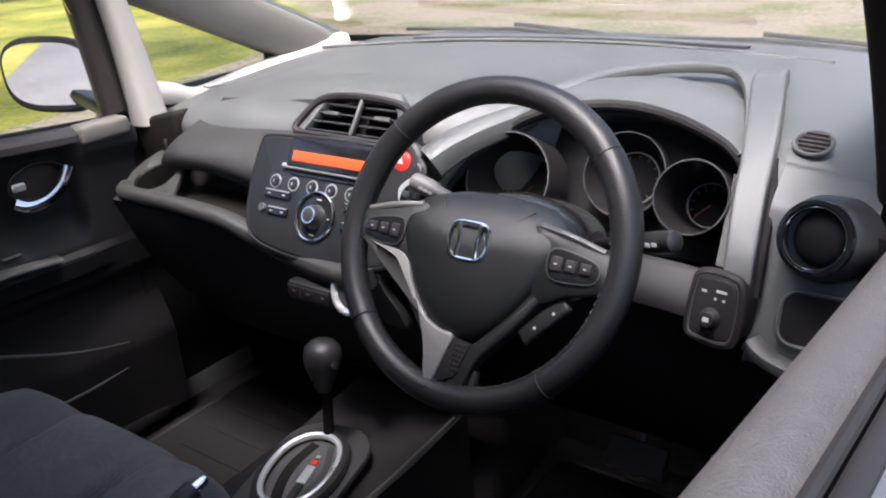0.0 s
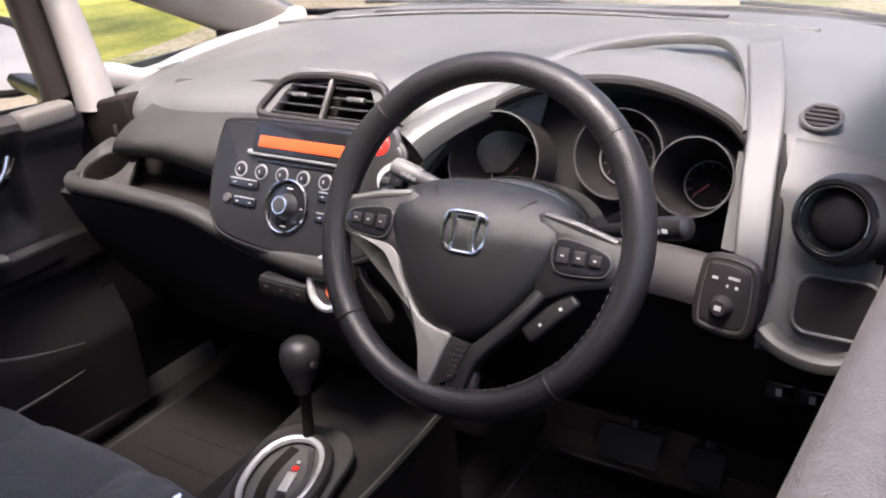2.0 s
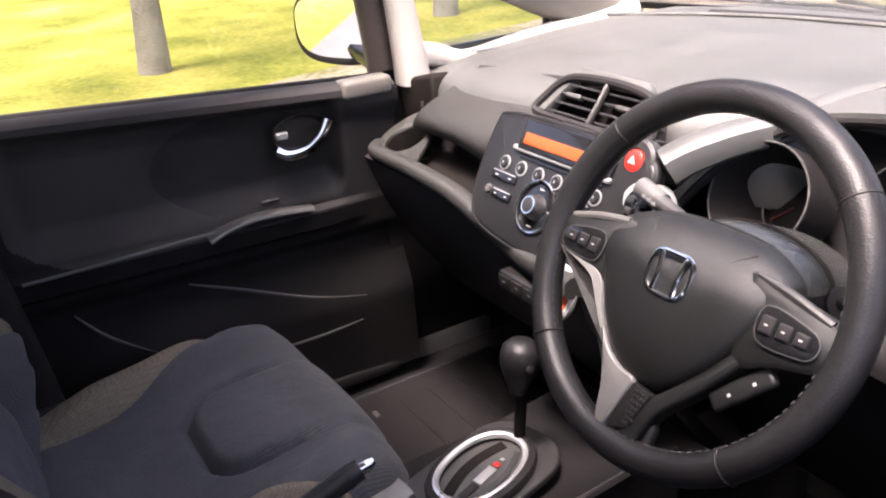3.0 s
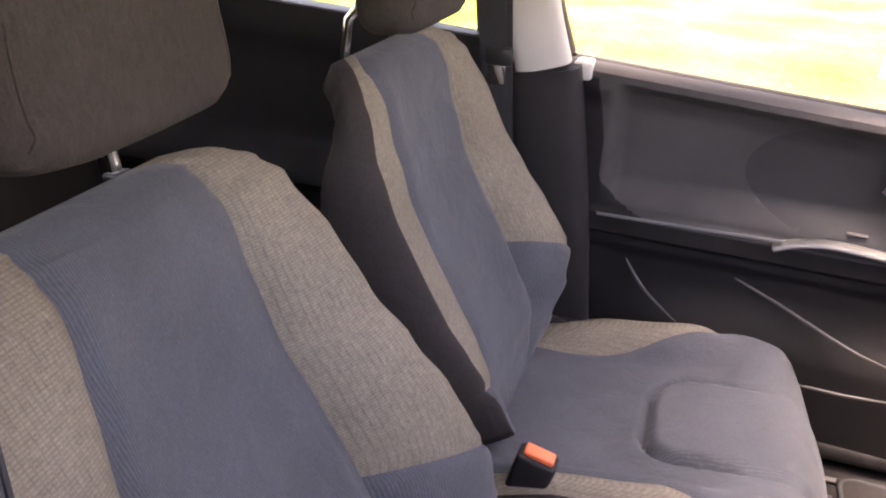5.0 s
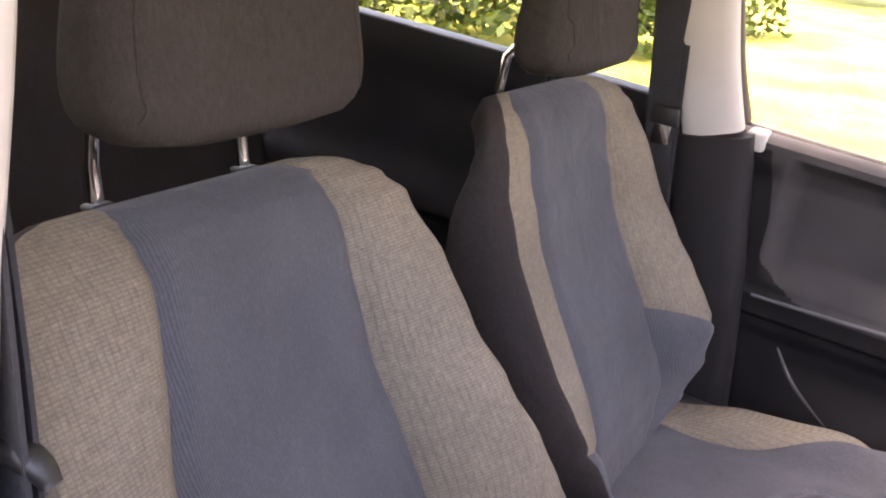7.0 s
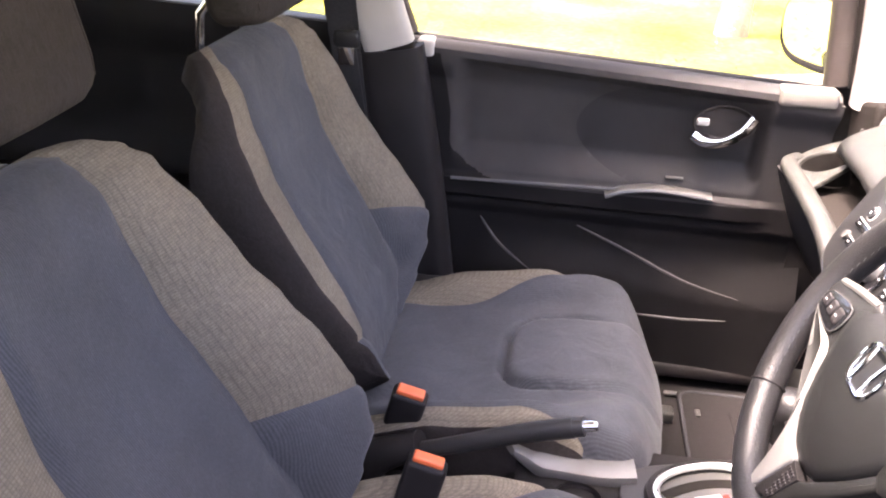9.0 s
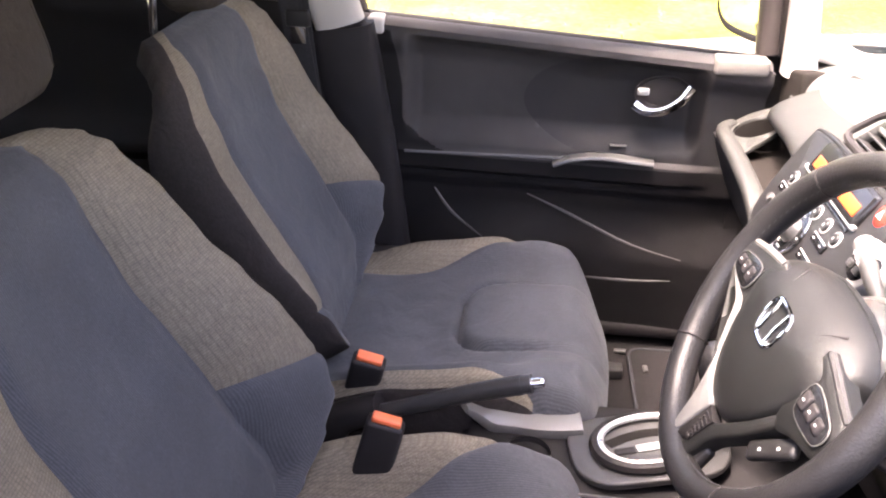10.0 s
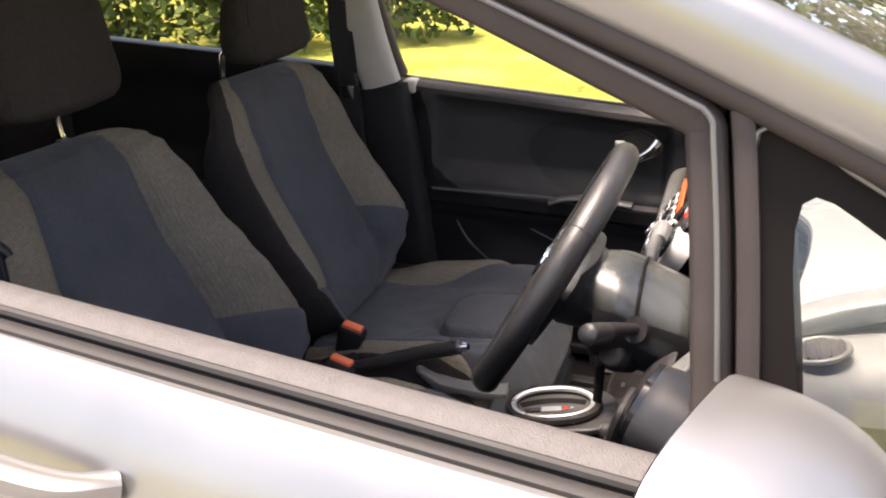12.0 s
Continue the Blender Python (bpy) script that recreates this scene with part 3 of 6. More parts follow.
    # middle pillar
    part("middle_pillar_upper_trim", sweep(smooth_path([(s * 0.628, 0.222, 0.992), (s * 0.618, 0.190, 1.10), (s * 0.600, 0.160, 1.25), (s * 0.575, 0.130, 1.43)] if s < 0 else [(0.618, 0.160, 0.992), (0.603, 0.155, 1.10), (0.578, 0.149, 1.25), (0.555, 0.126, 1.43)], 6), [(x * 1.0, y * 0.5) for x, y in circle(0.050, 16, 1.0, 3.5)], up=(s, 0, 0)), TRIM, car, "pale upper trim of the middle pillar")
    part("middle_pillar_lower_trim", sweep(smooth_path([(s * 0.632, 0.222 - q2, 0.990), (s * 0.640, 0.245 - q2, 0.85), (s * 0.645, 0.275, 0.65), (s * 0.650, 0.300, 0.42), (s * 0.650, 0.300, 0.33)], 6), [(x * 1.0, y * 0.55) for x, y in circle(0.066, 16, 1.0, 3.5)], up=(s, 0, 0)), DARK, car, "black lower trim of the middle pillar")
    part("middle_pillar_outer", sweep(smooth_path([(s * 0.706, 0.215 - q, 0.40), (s * 0.708, 0.205 - q, 0.99), (s * 0.655, 0.150 - q, 1.25), (s * 0.622, 0.115 - q, 1.455)], 6), [(x, y * 0.3) for x, y in circle(0.055, 12, 1.0, 3)], up=(s, 0, 0)), FRAME, car, "black outer pillar")
    # grab of light at the floor: scuff plate and rocker
    part("scuff_plate", rbox(0.09, 0.80, 0.035, 0.012, at=(s * 0.660, 0.62, 0.335)), DARK, car, "dark sill scuff plate")
    part("kick_panel", sheet(lambda y, z: ((s * (0.665 - 0.02 * bump01(z, 0.5, 0.8, 0.1)), y, z), (-s, 0, 0)), span(1.03, 1.75, 10), span(0.28, 0.96, 10), 0.02), CARPET, car, "dark carpeted kick panel")
    part("rocker_panel", rbox(0.12, 2.6, 0.16, 0.03, at=(s * 0.72, 0.0, 0.28)), PAINT, car)

# roof and headlining
part("roof", sheet(lambda y, k: ((k * (table(RAIL_X, y) + 0.0), y, table(RAIL_Z, y) + 0.022 + 0.035 * (1 - k * k)), (0, 0, 1)), span(-1.25, 0.62, 24), span(-1, 1, 17), 0.010), PAINT, car, "silver roof panel")
part("headliner", sheet(lambda y, k: ((k * (table(RAIL_X, y) - 0.02), y, table(RAIL_Z, y) - 0.012 + 0.030 * (1 - k * k)), (0, 0, 1)), span(-1.2, 0.60, 20), span(-1, 1, 13), 0.012), LINER, car, "pale cloth headliner")


# nose, bumpers and wheels, which carry the body
def across(rows, z0, z1, depth, mat, name, label, end):
    rings = []
    for k in span(-1, 1, 19):
        y = end * (rows - 0.16 * abs(k) ** 2.6)
        rings.append([(0.74 * k * (1 - 0.02 * abs(k) ** 4), y + end * d, z) for d, z in ((-depth, z0), (0.0, z0 + 0.03), (0.03, (z0 + z1) / 2), (0.0, z1 - 0.02), (-0.03, z1), (-depth, z1))])
    return part(name, loft(rings), mat, car, label)


across(2.58, 0.20, 0.62, 0.35, PAINT, "front_bumper", "body-coloured front bumper", 1)
across(2.50, 0.60, 0.84, 0.30, PAINT, "nose_panel", "silver nose panel", 1)
across(1.46, 0.22, 0.66, 0.25, PAINT, "rear_bumper", "body-coloured rear bumper", -1)
for s in (1, -1):
    part("headlamp", rbox(0.20, 0.22, 0.13, 0.05, 4, at=(s * 0.58, 2.36, 0.735)), TINT, car, "clear headlamp")
    for wy in (1.98, -0.86):
        rel = Matrix.Translation((s * 0.735, wy, 0.295)) @ Matrix.Rotation(radians(90 * s), 4, "Y")
        wheel_part = part("wheel", lathe([(0.19, -0.09), (0.235, -0.092), (0.275, -0.085), (0.293, -0.06), (0.297, 0.0), (0.293, 0.045), (0.275, 0.07), (0.235, 0.077), (0.195, 0.070)], 40, rel), RUBBER, car, "black tyre")
        part("rim", lathe([(0.0, 0.052), (0.04, 0.056), (0.07, 0.048), (0.16, 0.056), (0.19, 0.066), (0.197, 0.070), (0.192, 0.02), (0.19, -0.08)], 40, rel), SILVER, wheel_part, "silver wheel rim")
    part("rear_wing", sheet(lambda y, k: ((s * (0.745 + 0.05 * math.sin(k * 1.5) - 0.04 * max(0, -y - 0.9)), y, 1.05 - 0.70 * k), (s, 0, 0)), span(-1.40, -0.80, 8), span(0, 1, 14), 0.012), PAINT, car, "rear wing panel")

# windscreen, its black border, and the tailgate
def screen(u, k):
    y = 0.62 + (1.80 - 0.62) * u + 0.10 * (1 - k * k) * (0.35 + 0.65 * u)
    yr = 0.62 + (1.78 - 0.62) * u
    return (k * (table(RAIL_X, yr) - 0.012), y, table(RAIL_Z, yr) + 0.020 + 0.028 * (1 - k * k) * (1 - u)), (0, 0.3, 1)


ob = part("windscreen", sheet(screen, span(0, 1, 16), span(-1, 1, 17), 0.004), GLASS, car, "clear windscreen")
ob.visible_shadow = False
part("windscreen_border", sweep([Vector(screen(0.965, k)[0]) + Vector((0, 0.0, -0.012)) for k in span(-1, 1, 30)], [(x, y) for x, y in circle(0.030, 10, 0.16, 3)], up=(0, 0.4, 1)), RUBBER, car, "black printed border and cowl")
part("bonnet", sheet(lambda y, k: ((k * (0.70 - 0.06 * (y - 1.8)), y, 0.955 - 0.10 * (y - 1.80) ** 1.4 * 1.6 + 0.03 * (1 - k * k)), (0, 0, 1)), span(1.80, 2.55, 10), span(-1, 1, 13), 0.010), PAINT, car, "short sloping bonnet")
part("tailgate", sheet(lambda z, k: ((k * 0.60, -1.28 - 0.02 * (1 - k * k) - 0.12 * max(0, 1.0 - z), z), (0, -1, 0)), span(0.35, 1.05, 8), span(-1, 1, 9), 0.03), MID, car, "dark tailgate lining")
ob = part("rear_window", sheet(lambda z, k: ((k * 0.56, -1.29 + 0.10 * (z - 1.05) - 0.02 * (1 - k * k), z), (0, -1, 0)), span(1.05, 1.40, 5), span(-1, 1, 9), 0.004), TINT, car)
part("floor_pan", rbox(1.36, 3.0, 0.05, 0.01, at=(0, 0.2, 0.275)), CARPET, car, "dark carpeted floor")
part("bulkhead", sheet(lambda z, k: ((k * 0.70, 1.42 + 0.25 * (z - 0.3), z), (0, 1, 0)), span(0.28, 0.98, 6), span(-1, 1, 5), 0.03), CARPET, car, "dark carpeted bulkhead")
part("transmission_tunnel", sweep([(0, y, 0.30) for y in span(-0.9, 1.45, 10)], [(x, y) for x, y in circle(0.13, 16, 0.55, 3)]), CARPET, car)

# footwell heater vents and wipers
for wx, wy, length, turn in ((0.05, 1.80, 0.62, 2), (0.62, 1.78, 0.60, 3)):
    wiper = thing("wiper", "black windscreen wiper resting along the base of the screen", "wiper", "windscreen wipers")
    a = Vector((wx, wy + 0.045, 1.008))
    part("blade", tube([a, a + Vector((-length * 0.5, 0.035, 0.012)), a + Vector((-length, 0.02, 0.004))], 0.0045, 8), RUBBER, wiper)
    part("arm", tube([a + Vector((0.02, 0.05, -0.01)), a + Vector((-length * 0.2, 0.055, 0.008)), a + Vector((-length * 0.5, 0.040, 0.022))], 0.005, 8), RUBBER, wiper)

# ---------------------------------------------------------------- doors
OPEN_TOP = [(1.048, 0.968), (1.040, 1.05), (1.028, 1.15), (1.0165, 1.226), (1.0145, 1.237), (1.008, 1.245), (0.998, 1.250), (0.93, 1.283), (0.82, 1.328), (0.66, 1.386), (0.5, 1.418), (0.30, 1.432), (0.19, 1.430), (0.170, 1.40), (0.185, 1.25), (0.215, 1.10), (0.245, 1.005)]


def front_door(s, label, group):
    opening = [(y - (0.10 if s > 0 and y < 0.31 and z > 0.9 else 0) + (0.012 if s > 0 and y > 0.99 else 0), z) for y, z in OPEN_TOP]
    d = thing("front_door", label, "car door", group)
    # inner card, in three pieces: upper panel, area shaded by colour round the handle, lower panel with pocket
    def card(y, z):
        top = belt_z(y) - 0.005
        x = belt_x(y, s) - 0.010 - (0.024 if s < 0 else 0.0) * bump01(z, top - 0.030, 9, 0.05)          # rolled rail under the glass
        x += 0.034 * bump01(y, 0.375, 0.92, 0.034) * bump01(z, 0.800, 9, 0.062) * bump01(z, -9, top - 0.045, 0.030)      # hollow of the panel
        x -= 0.011 * bump01(z, 0.690, 0.724, 0.010) * bump01(y, 0.30, 0.90, 0.10)        # armrest shelf
        x += 0.012 * bump01(z, 0.30, 0.640, 0.03)
        x -= 0.035 * bump01(y, 0.55, 1.1, 0.25) * bump01(z, 0.30, 0.50, 0.12)   # pocket
        return (s * x, y, z), (-s, 0, 0)

    def dark(y, z):
        e = ((y - 0.90) / 0.31) ** 2 + ((z - 0.845) / 0.125) ** 2
        return e < 1 and z > 0.735
    us, vs = span(0.285, 1.06, 150), span(0.335, 0.98, 130)

    def shaped(y, z):
        ry, rz = (y - 0.90) / 0.31, (z - 0.845) / 0.125
        r = math.hypot(ry, rz)
        if abs(r - 1) < 0.030 and z > 0.74:                        # the grid clings to the edge of the shaded area
            y, z = 0.90 + 0.31 * ry / r, 0.845 + 0.125 * rz / r
        if z > 0.769 and abs(y - edge(z)) < 0.0030:                # and to the edge of the dark border
            y = edge(z)
        elif 0.722 < z <= 0.772 and y > 0.339:
            ze = 0.80 - 0.035 * math.sqrt((y - 0.338) / 0.020)
            z = ze if abs(z - ze) < 0.0030 else z
        return card(y, min(z, belt_z(y) - 0.020))
    def edge(z):                                                   # where the dark rear border of the card gives way to the grained panel
        return 0.338 - 0.17 * max(0.0, z - 0.86) + 0.020 * (max(0.0, 0.80 - z) / 0.035) ** 2
    border = lambda y, z: z > 0.722 and y < edge(z)
    part("rear_border", sheet(shaped, us, vs, 0.02, border), CONSOLE, d, "black border at the rear of the card")
    part("upper_panel", sheet(shaped, us, vs, 0.02, lambda y, z: z > 0.722 and not dark(y, z) and not border(y, z)), DOOR, d, "charcoal grained upper panel")
    # the hollow's shade is put into the colour of this ellipse
    part("handle_shade", sheet(shaped, us, vs, 0.02, lambda y, z: z > 0.722 and dark(y, z)), DOOR_SHADE, d, "area round the inner handle, darkened for the shade of its hollow")
    part("lower_panel", sheet(shaped, us, vs, 0.02, lambda y, z: z <= 0.722), CONSOLE, d, "black lower panel with a bottle pocket")
    # armrest edge, grip with switches, pocket creases
    ax = lambda y: s * (belt_x(y, s) - 0.026)
    part("armrest_edge", tube(smooth_path([(ax(y), y, 0.730 - 0.006 * math.sin(y * 6)) for y in span(0.345, 0.72, 8)], 3), 0.0034, 8), PANEL, d, "thin pale armrest edge")
    grip = part("armrest_grip", sweep(smooth_path([(ax(0.66) , 0.66, 0.722), (ax(0.70), 0.70, 0.737), (ax(0.76), 0.76, 0.745), (ax(0.862), 0.862, 0.738)], 6), [(x, y * 0.34) for x, y in circle(0.017, 12, 1.0, 3)]), SPOKE, d, "pale silver window switch grip")
    part("window_switch", rbox(0.010, 0.034, 0.0024, 0.001, at=(ax(0.79) + s * 0.02, 0.79, 0.764)), SPOKE, grip)
    for a in ([(0.41, 0.640), (0.455, 0.595), (0.53, 0.540)], [(0.612, 0.642), (0.70, 0.605), (0.83, 0.562), (0.945, 0.532)], [(0.74, 0.472), (0.84, 0.472), (0.93, 0.480)]):
        part("pocket_crease", tube(smooth_path([(s * (belt_x(y, s) - 0.022 - 0.003 + (0.012 if z > 0.6 else -0.024 * bump01(y, 0.55, 1.1, 0.25))), y, z) for y, z in a], 6), 0.0024, 8, scale=lambda k: 0.4 + 0.9 * math.sin(math.pi * min(1, 0.08 + k))), GRIP, d, "moulded ridge")
    # inner release handle in its cup
    hx = lambda y: s * (belt_x(y, s) - 0.020)
    part("handle_cup", lathe([(0, -0.008), (0.045, -0.006), (0.052, 0.0), (0.056, 0.004), (0.058, 0.002)], 28, Matrix.Translation((hx(0.86), 0.862, 0.885)) @ Matrix.Rotation(radians(-90 * s), 4, "Y") @ Matrix.Scale(0.62, 4, (1, 0, 0))), DARK, d, "black handle recess")
    part("inner_handle", sweep(smooth_path([(hx(0.8) - s * 0.010, 0.808, 0.862), (hx(0.8) - s * 0.018, 0.828, 0.852), (hx(0.86) - s * 0.022, 0.862, 0.857), (hx(0.89) - s * 0.022, 0.892, 0.878), (hx(0.91) - s * 0.018, 0.910, 0.905)], 6), [(x, y * 0.7) for x, y in circle(0.010, 12, 1.0, 3)], up=(s, 0, 0)), CHROME, d, "satin chrome release handle")
    part("lock_button", rbox(0.010, 0.024, 0.014, 0.004, at=(hx(0.82) - s * 0.008, 0.822, 0.888)), SILVER, d, "small silver lock button")
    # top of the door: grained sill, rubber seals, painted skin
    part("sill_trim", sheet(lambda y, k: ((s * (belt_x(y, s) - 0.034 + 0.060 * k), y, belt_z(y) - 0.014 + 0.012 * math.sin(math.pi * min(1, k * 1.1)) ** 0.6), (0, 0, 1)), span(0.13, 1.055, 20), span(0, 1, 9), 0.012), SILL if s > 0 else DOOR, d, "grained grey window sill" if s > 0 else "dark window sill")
    part("inner_seal", sweep([(s * (belt_x(y, s) + 0.028), y, belt_z(y) - 0.006) for y in span(0.13, 1.05, 16)], [(x, y) for x, y in circle(0.006, 8)]), RUBBER, d, "inner glass seal")
    part("outer_seal", sweep([(s * (belt_x(y, s) + 0.044), y, belt_z(y) - 0.016) for y in span(0.10, 1.06, 16)], [(x, y) for x, y in circle(0.010, 10, 0.8, 3)]), RUBBER, d, "black outer weatherstrip")
    part("outer_skin", sheet(lambda y, z: ((s * (skin_x(z, y) + (0.030 + 0.07 * (y - 0.6)) * (s > 0) * bump01(z, 0.90, 2, 0.15)), y, z - 0.059 * (y - 0.6) * bump01(z, 0.9, 2, 0.25)), (s, 0, 0)), span(0.10 if s > 0 else 0.195, 1.10, 22), [z for z, _ in SKIN[:-1]] + [0.968, 0.972], 0.010), PAINT, d, "silver painted outer panel")
    # window frame
    fl = [(s * frame_x(y, z, s), y, z) for y, z in opening]
    part("window_frame", sweep(smooth_path(fl, 5), [(x, y) for x, y in circle(0.021 if s < 0 else 0.016, 12, 1.0, 3.2)], up=(s, 0, 0)), FRAME, d, "matt black window frame")
    # driver's bead is rubber too; its highlight is put into a pale colour
    part("frame_bead", sweep(smooth_path([(s * (frame_x(y, z, s) + 0.024), y + (0.004 if y > 0.9 else 0), z + 0.010) for y, z in opening[1:13]], 5), circle(0.0024, 8), up=(s, 0, 0)), SPOKE if s > 0 else BORDER, d, "rubber edge bead, pale for its highlight" if s > 0 else "rubber bead")
    part("front_division_bar", sweep(smooth_path([(s * (frame_x(y, z, s) + 0.012), y + (0.034 if s < 0 else 0.027), z) for y, z in opening[:5] + ([(1.022, 1.262)] if s > 0 else [])], 5), [(x, y) for x, y in circle(0.016 if s < 0 else 0.009, 10, 1.0, 3.2)], up=(s, 0, 0)), FRAME, d, "black bar before the quarter window")
    for px, py in ((0.955, belt_z(0.95)), (0.30, belt_z(0.30))) if s < 0 else ():
        part("corner_cap", rbox(0.045, 0.102 if px > 0.5 else 0.035, 0.034, 0.008, at=(s * (belt_x(px, s) - (0.022 if px > 0.5 else 0.018)), px + (0.042 if px > 0.5 else -0.012), py - 0.016)), PILLAR if px > 0.5 else TRIM, d, "grey sill end cap")
    # outer pull handle
    hy, hz = (0.33, 0.0) if s < 0 else (0.425, 0.105)
    pull = part("outer_handle", sweep(smooth_path([(s * 0.806, hy - 0.13, 0.812 + hz), (s * 0.838, hy - 0.09, 0.812 + hz), (s * 0.846, hy, 0.806 + hz), (s * 0.838, hy + 0.08, 0.796 + hz), (s * 0.806, hy + 0.115, 0.785 + hz)], 6), [(x, y) for x, y in circle(0.016, 12, 0.8, 3)]), PAINT, d, "body-coloured pull handle")
    return d


right = front_door(1, "closed driver's door with its window lowered into the grained sill", "front doors")
left = front_door(-1, "closed passenger door with black trim and satin chrome handle", "front doors")
# the passenger's window is wound up
pane = sheet(lambda y, k: ((-(frame_x(y, belt_z(y) + k * (lerp_table([(0.17, 1.41), (0.5, 1.40), (0.7, 1.36), (1.014, 1.235), (1.05, 1.0)], y) - belt_z(y))) + 0.001), y, belt_z(y) - 0.01 + k * (lerp_table([(0.17, 1.41), (0.5, 1.40), (0.7, 1.36), (1.014, 1.235), (1.05, 1.0)], y) - belt_z(y))), (-1, 0, 0)), span(0.19, 1.035, 16), span(0, 1, 6), 0.0035)
ob = part("window_pane", pane, GLASS, left)
ob.visible_shadow = False


def rear_door(s):
    d = thing("rear_door", "closed rear passenger door with plain black trim", "car door", "rear doors")
    def card(y, z):
        x = 0.690 - 0.03 * max(0, -0.2 - y) - 0.030 * bump01(z, belt_z(y) - 0.05, 9, 0.05) - 0.04 * bump01(z, 0.68, 0.73, 0.03)
        return (s * x, y, z), (-s, 0, 0)
    part("inner_panel", sheet(lambda y, z: card(y, min(z, belt_z(y) + 0.006)), span(-0.80, 0.19, 24), span(0.33, 1.07, 24), 0.02), DARK, d, "black inner panel")
    part("sill_trim", sweep([(s * (0.688 - 0.03 * max(0, -0.2 - y)), y, belt_z(y) + 0.002) for y in span(-0.80, 0.16, 14)], [(x, y) for x, y in circle(0.026, 12, 0.4, 3)]), MID, d, "window sill")
    part("outer_skin", sheet(lambda y, z: ((s * skin_x(z, y), y, z + 0.02), (s, 0, 0)), span(-0.85, 0.188, 12), [z for z, _ in SKIN], 0.01), PAINT, d)
    fr = [(0.10, 1.02), (0.09, 1.2), (0.075, 1.41), (-0.3, 1.43), (-0.62, 1.41), (-0.76, 1.30), (-0.82, 1.075)]
    part("window_frame", sweep(smooth_path([(s * frame_x(y, z), y, z) for y, z in fr], 5), [(x, y) for x, y in circle(0.022, 10, 1.0, 3)], up=(s, 0, 0)), FRAME, d)
    ob = part("window_pane", sheet(lambda y, k: ((s * (frame_x(y, belt_z(y) + 0.38 * k) + 0.001), y, belt_z(y) + 0.37 * k), (s, 0, 0)), span(-0.76, 0.09, 8), span(0, 1, 5), 0.0035), TINT, d)


rear_door(1)
rear_door(-1)
for s in (1, -1):
    part("rear_quarter_trim", sheet(lambda y, z: ((s * (0.665 - 0.10 * (z - 0.95) * (z > 0.95)), y, z), (-s, 0, 0)), span(-1.28, -0.80, 5), span(0.33, 1.42, 12), 0.03), MID, car)


def door_mirror(s, cz, label):
    m = thing("door_mirror", label, "door mirror", "door mirrors")
    c = Vector((s * (0.838 if s < 0 else 0.868), 1.035 if s < 0 else 1.030, cz + (0.012 if s > 0 else 0.0)))
    size = 0.86
    wide, tall = (0.112, 0.64) if s < 0 else (0.116 * size, 0.66 / size ** 0.6)
    rings = []
    for k in span(0, 1, 10):
        y = c.y + 0.012 + (0.115 if s < 0 else 0.125) * k
        sc = math.sqrt(max(0.0, 1 - k ** 2.4)) * 0.98 + 0.02
        rings.append([(c.x + x * sc - s * 0.03 * k, y, c.z + z * sc - 0.006 * k) for x, z in circle(wide, 28, tall, 3.0)])
    swing = Matrix.Translation(c) @ Matrix.Rotation(radians(-19 if s > 0 else 21), 4, "Z") @ Matrix.Translation(-c)
    part("housing", placed(loft(rings), swing), PAINT, m, "silver housing")
    part("rim", sweep([swing @ Vector((c.x + x, c.y + 0.012, c.z + z)) for x, z in circle(0.110 * size if s > 0 else 0.107, 36, tall, 3.0)], circle(0.0025 if s > 0 else 0.0085, 8), up=(0, 1, 0), closed=True), GLOSS if s > 0 else BORDER, m, "gloss black rim")
    gm = Matrix.Translation((c.x, c.y + 0.008, c.z)) @ Matrix.Rotation(radians(90), 4, "X")
    turn = Matrix.Translation(c + Vector((0, 0.010 if s > 0 else 0.0, 0))) @ Matrix.Rotation(radians(0 if s > 0 else 1), 4, "Z") @ Matrix.Rotation(radians(0 if s > 0 else 3.6), 4, "X") @ Matrix.Translation(-c)
    part("glass", plate(circle(0.108 * size if s > 0 else 0.104, 40, tall * 0.98, 3.0), 0.003, 0.0, swing @ turn @ gm), MIRROR, m, "clear mirror glass")
    part("foot", sweep([(s * 0.70, 1.085, 0.965), (s * 0.74, 1.09, 0.972), (s * 0.80, 1.09, 0.985), (s * 0.84, 1.09, 0.995)], [(x, y) for x, y in circle(0.035, 12, 0.6, 3)]), GLOSS, m, "black mounting foot")


door_mirror(-1, 1.028, "passenger's wing mirror reflecting road and lawn")
door_mirror(1, 1.030, "silver wing mirror on the driver's door")

# ---------------------------------------------------------------- seats
BACK_U = (-0.565, -0.53, -0.49, -0.44, -0.40, -0.34, -0.27, -0.20, -0.125, -0.05, -0.022, 0.0, 0.012, 0.018)
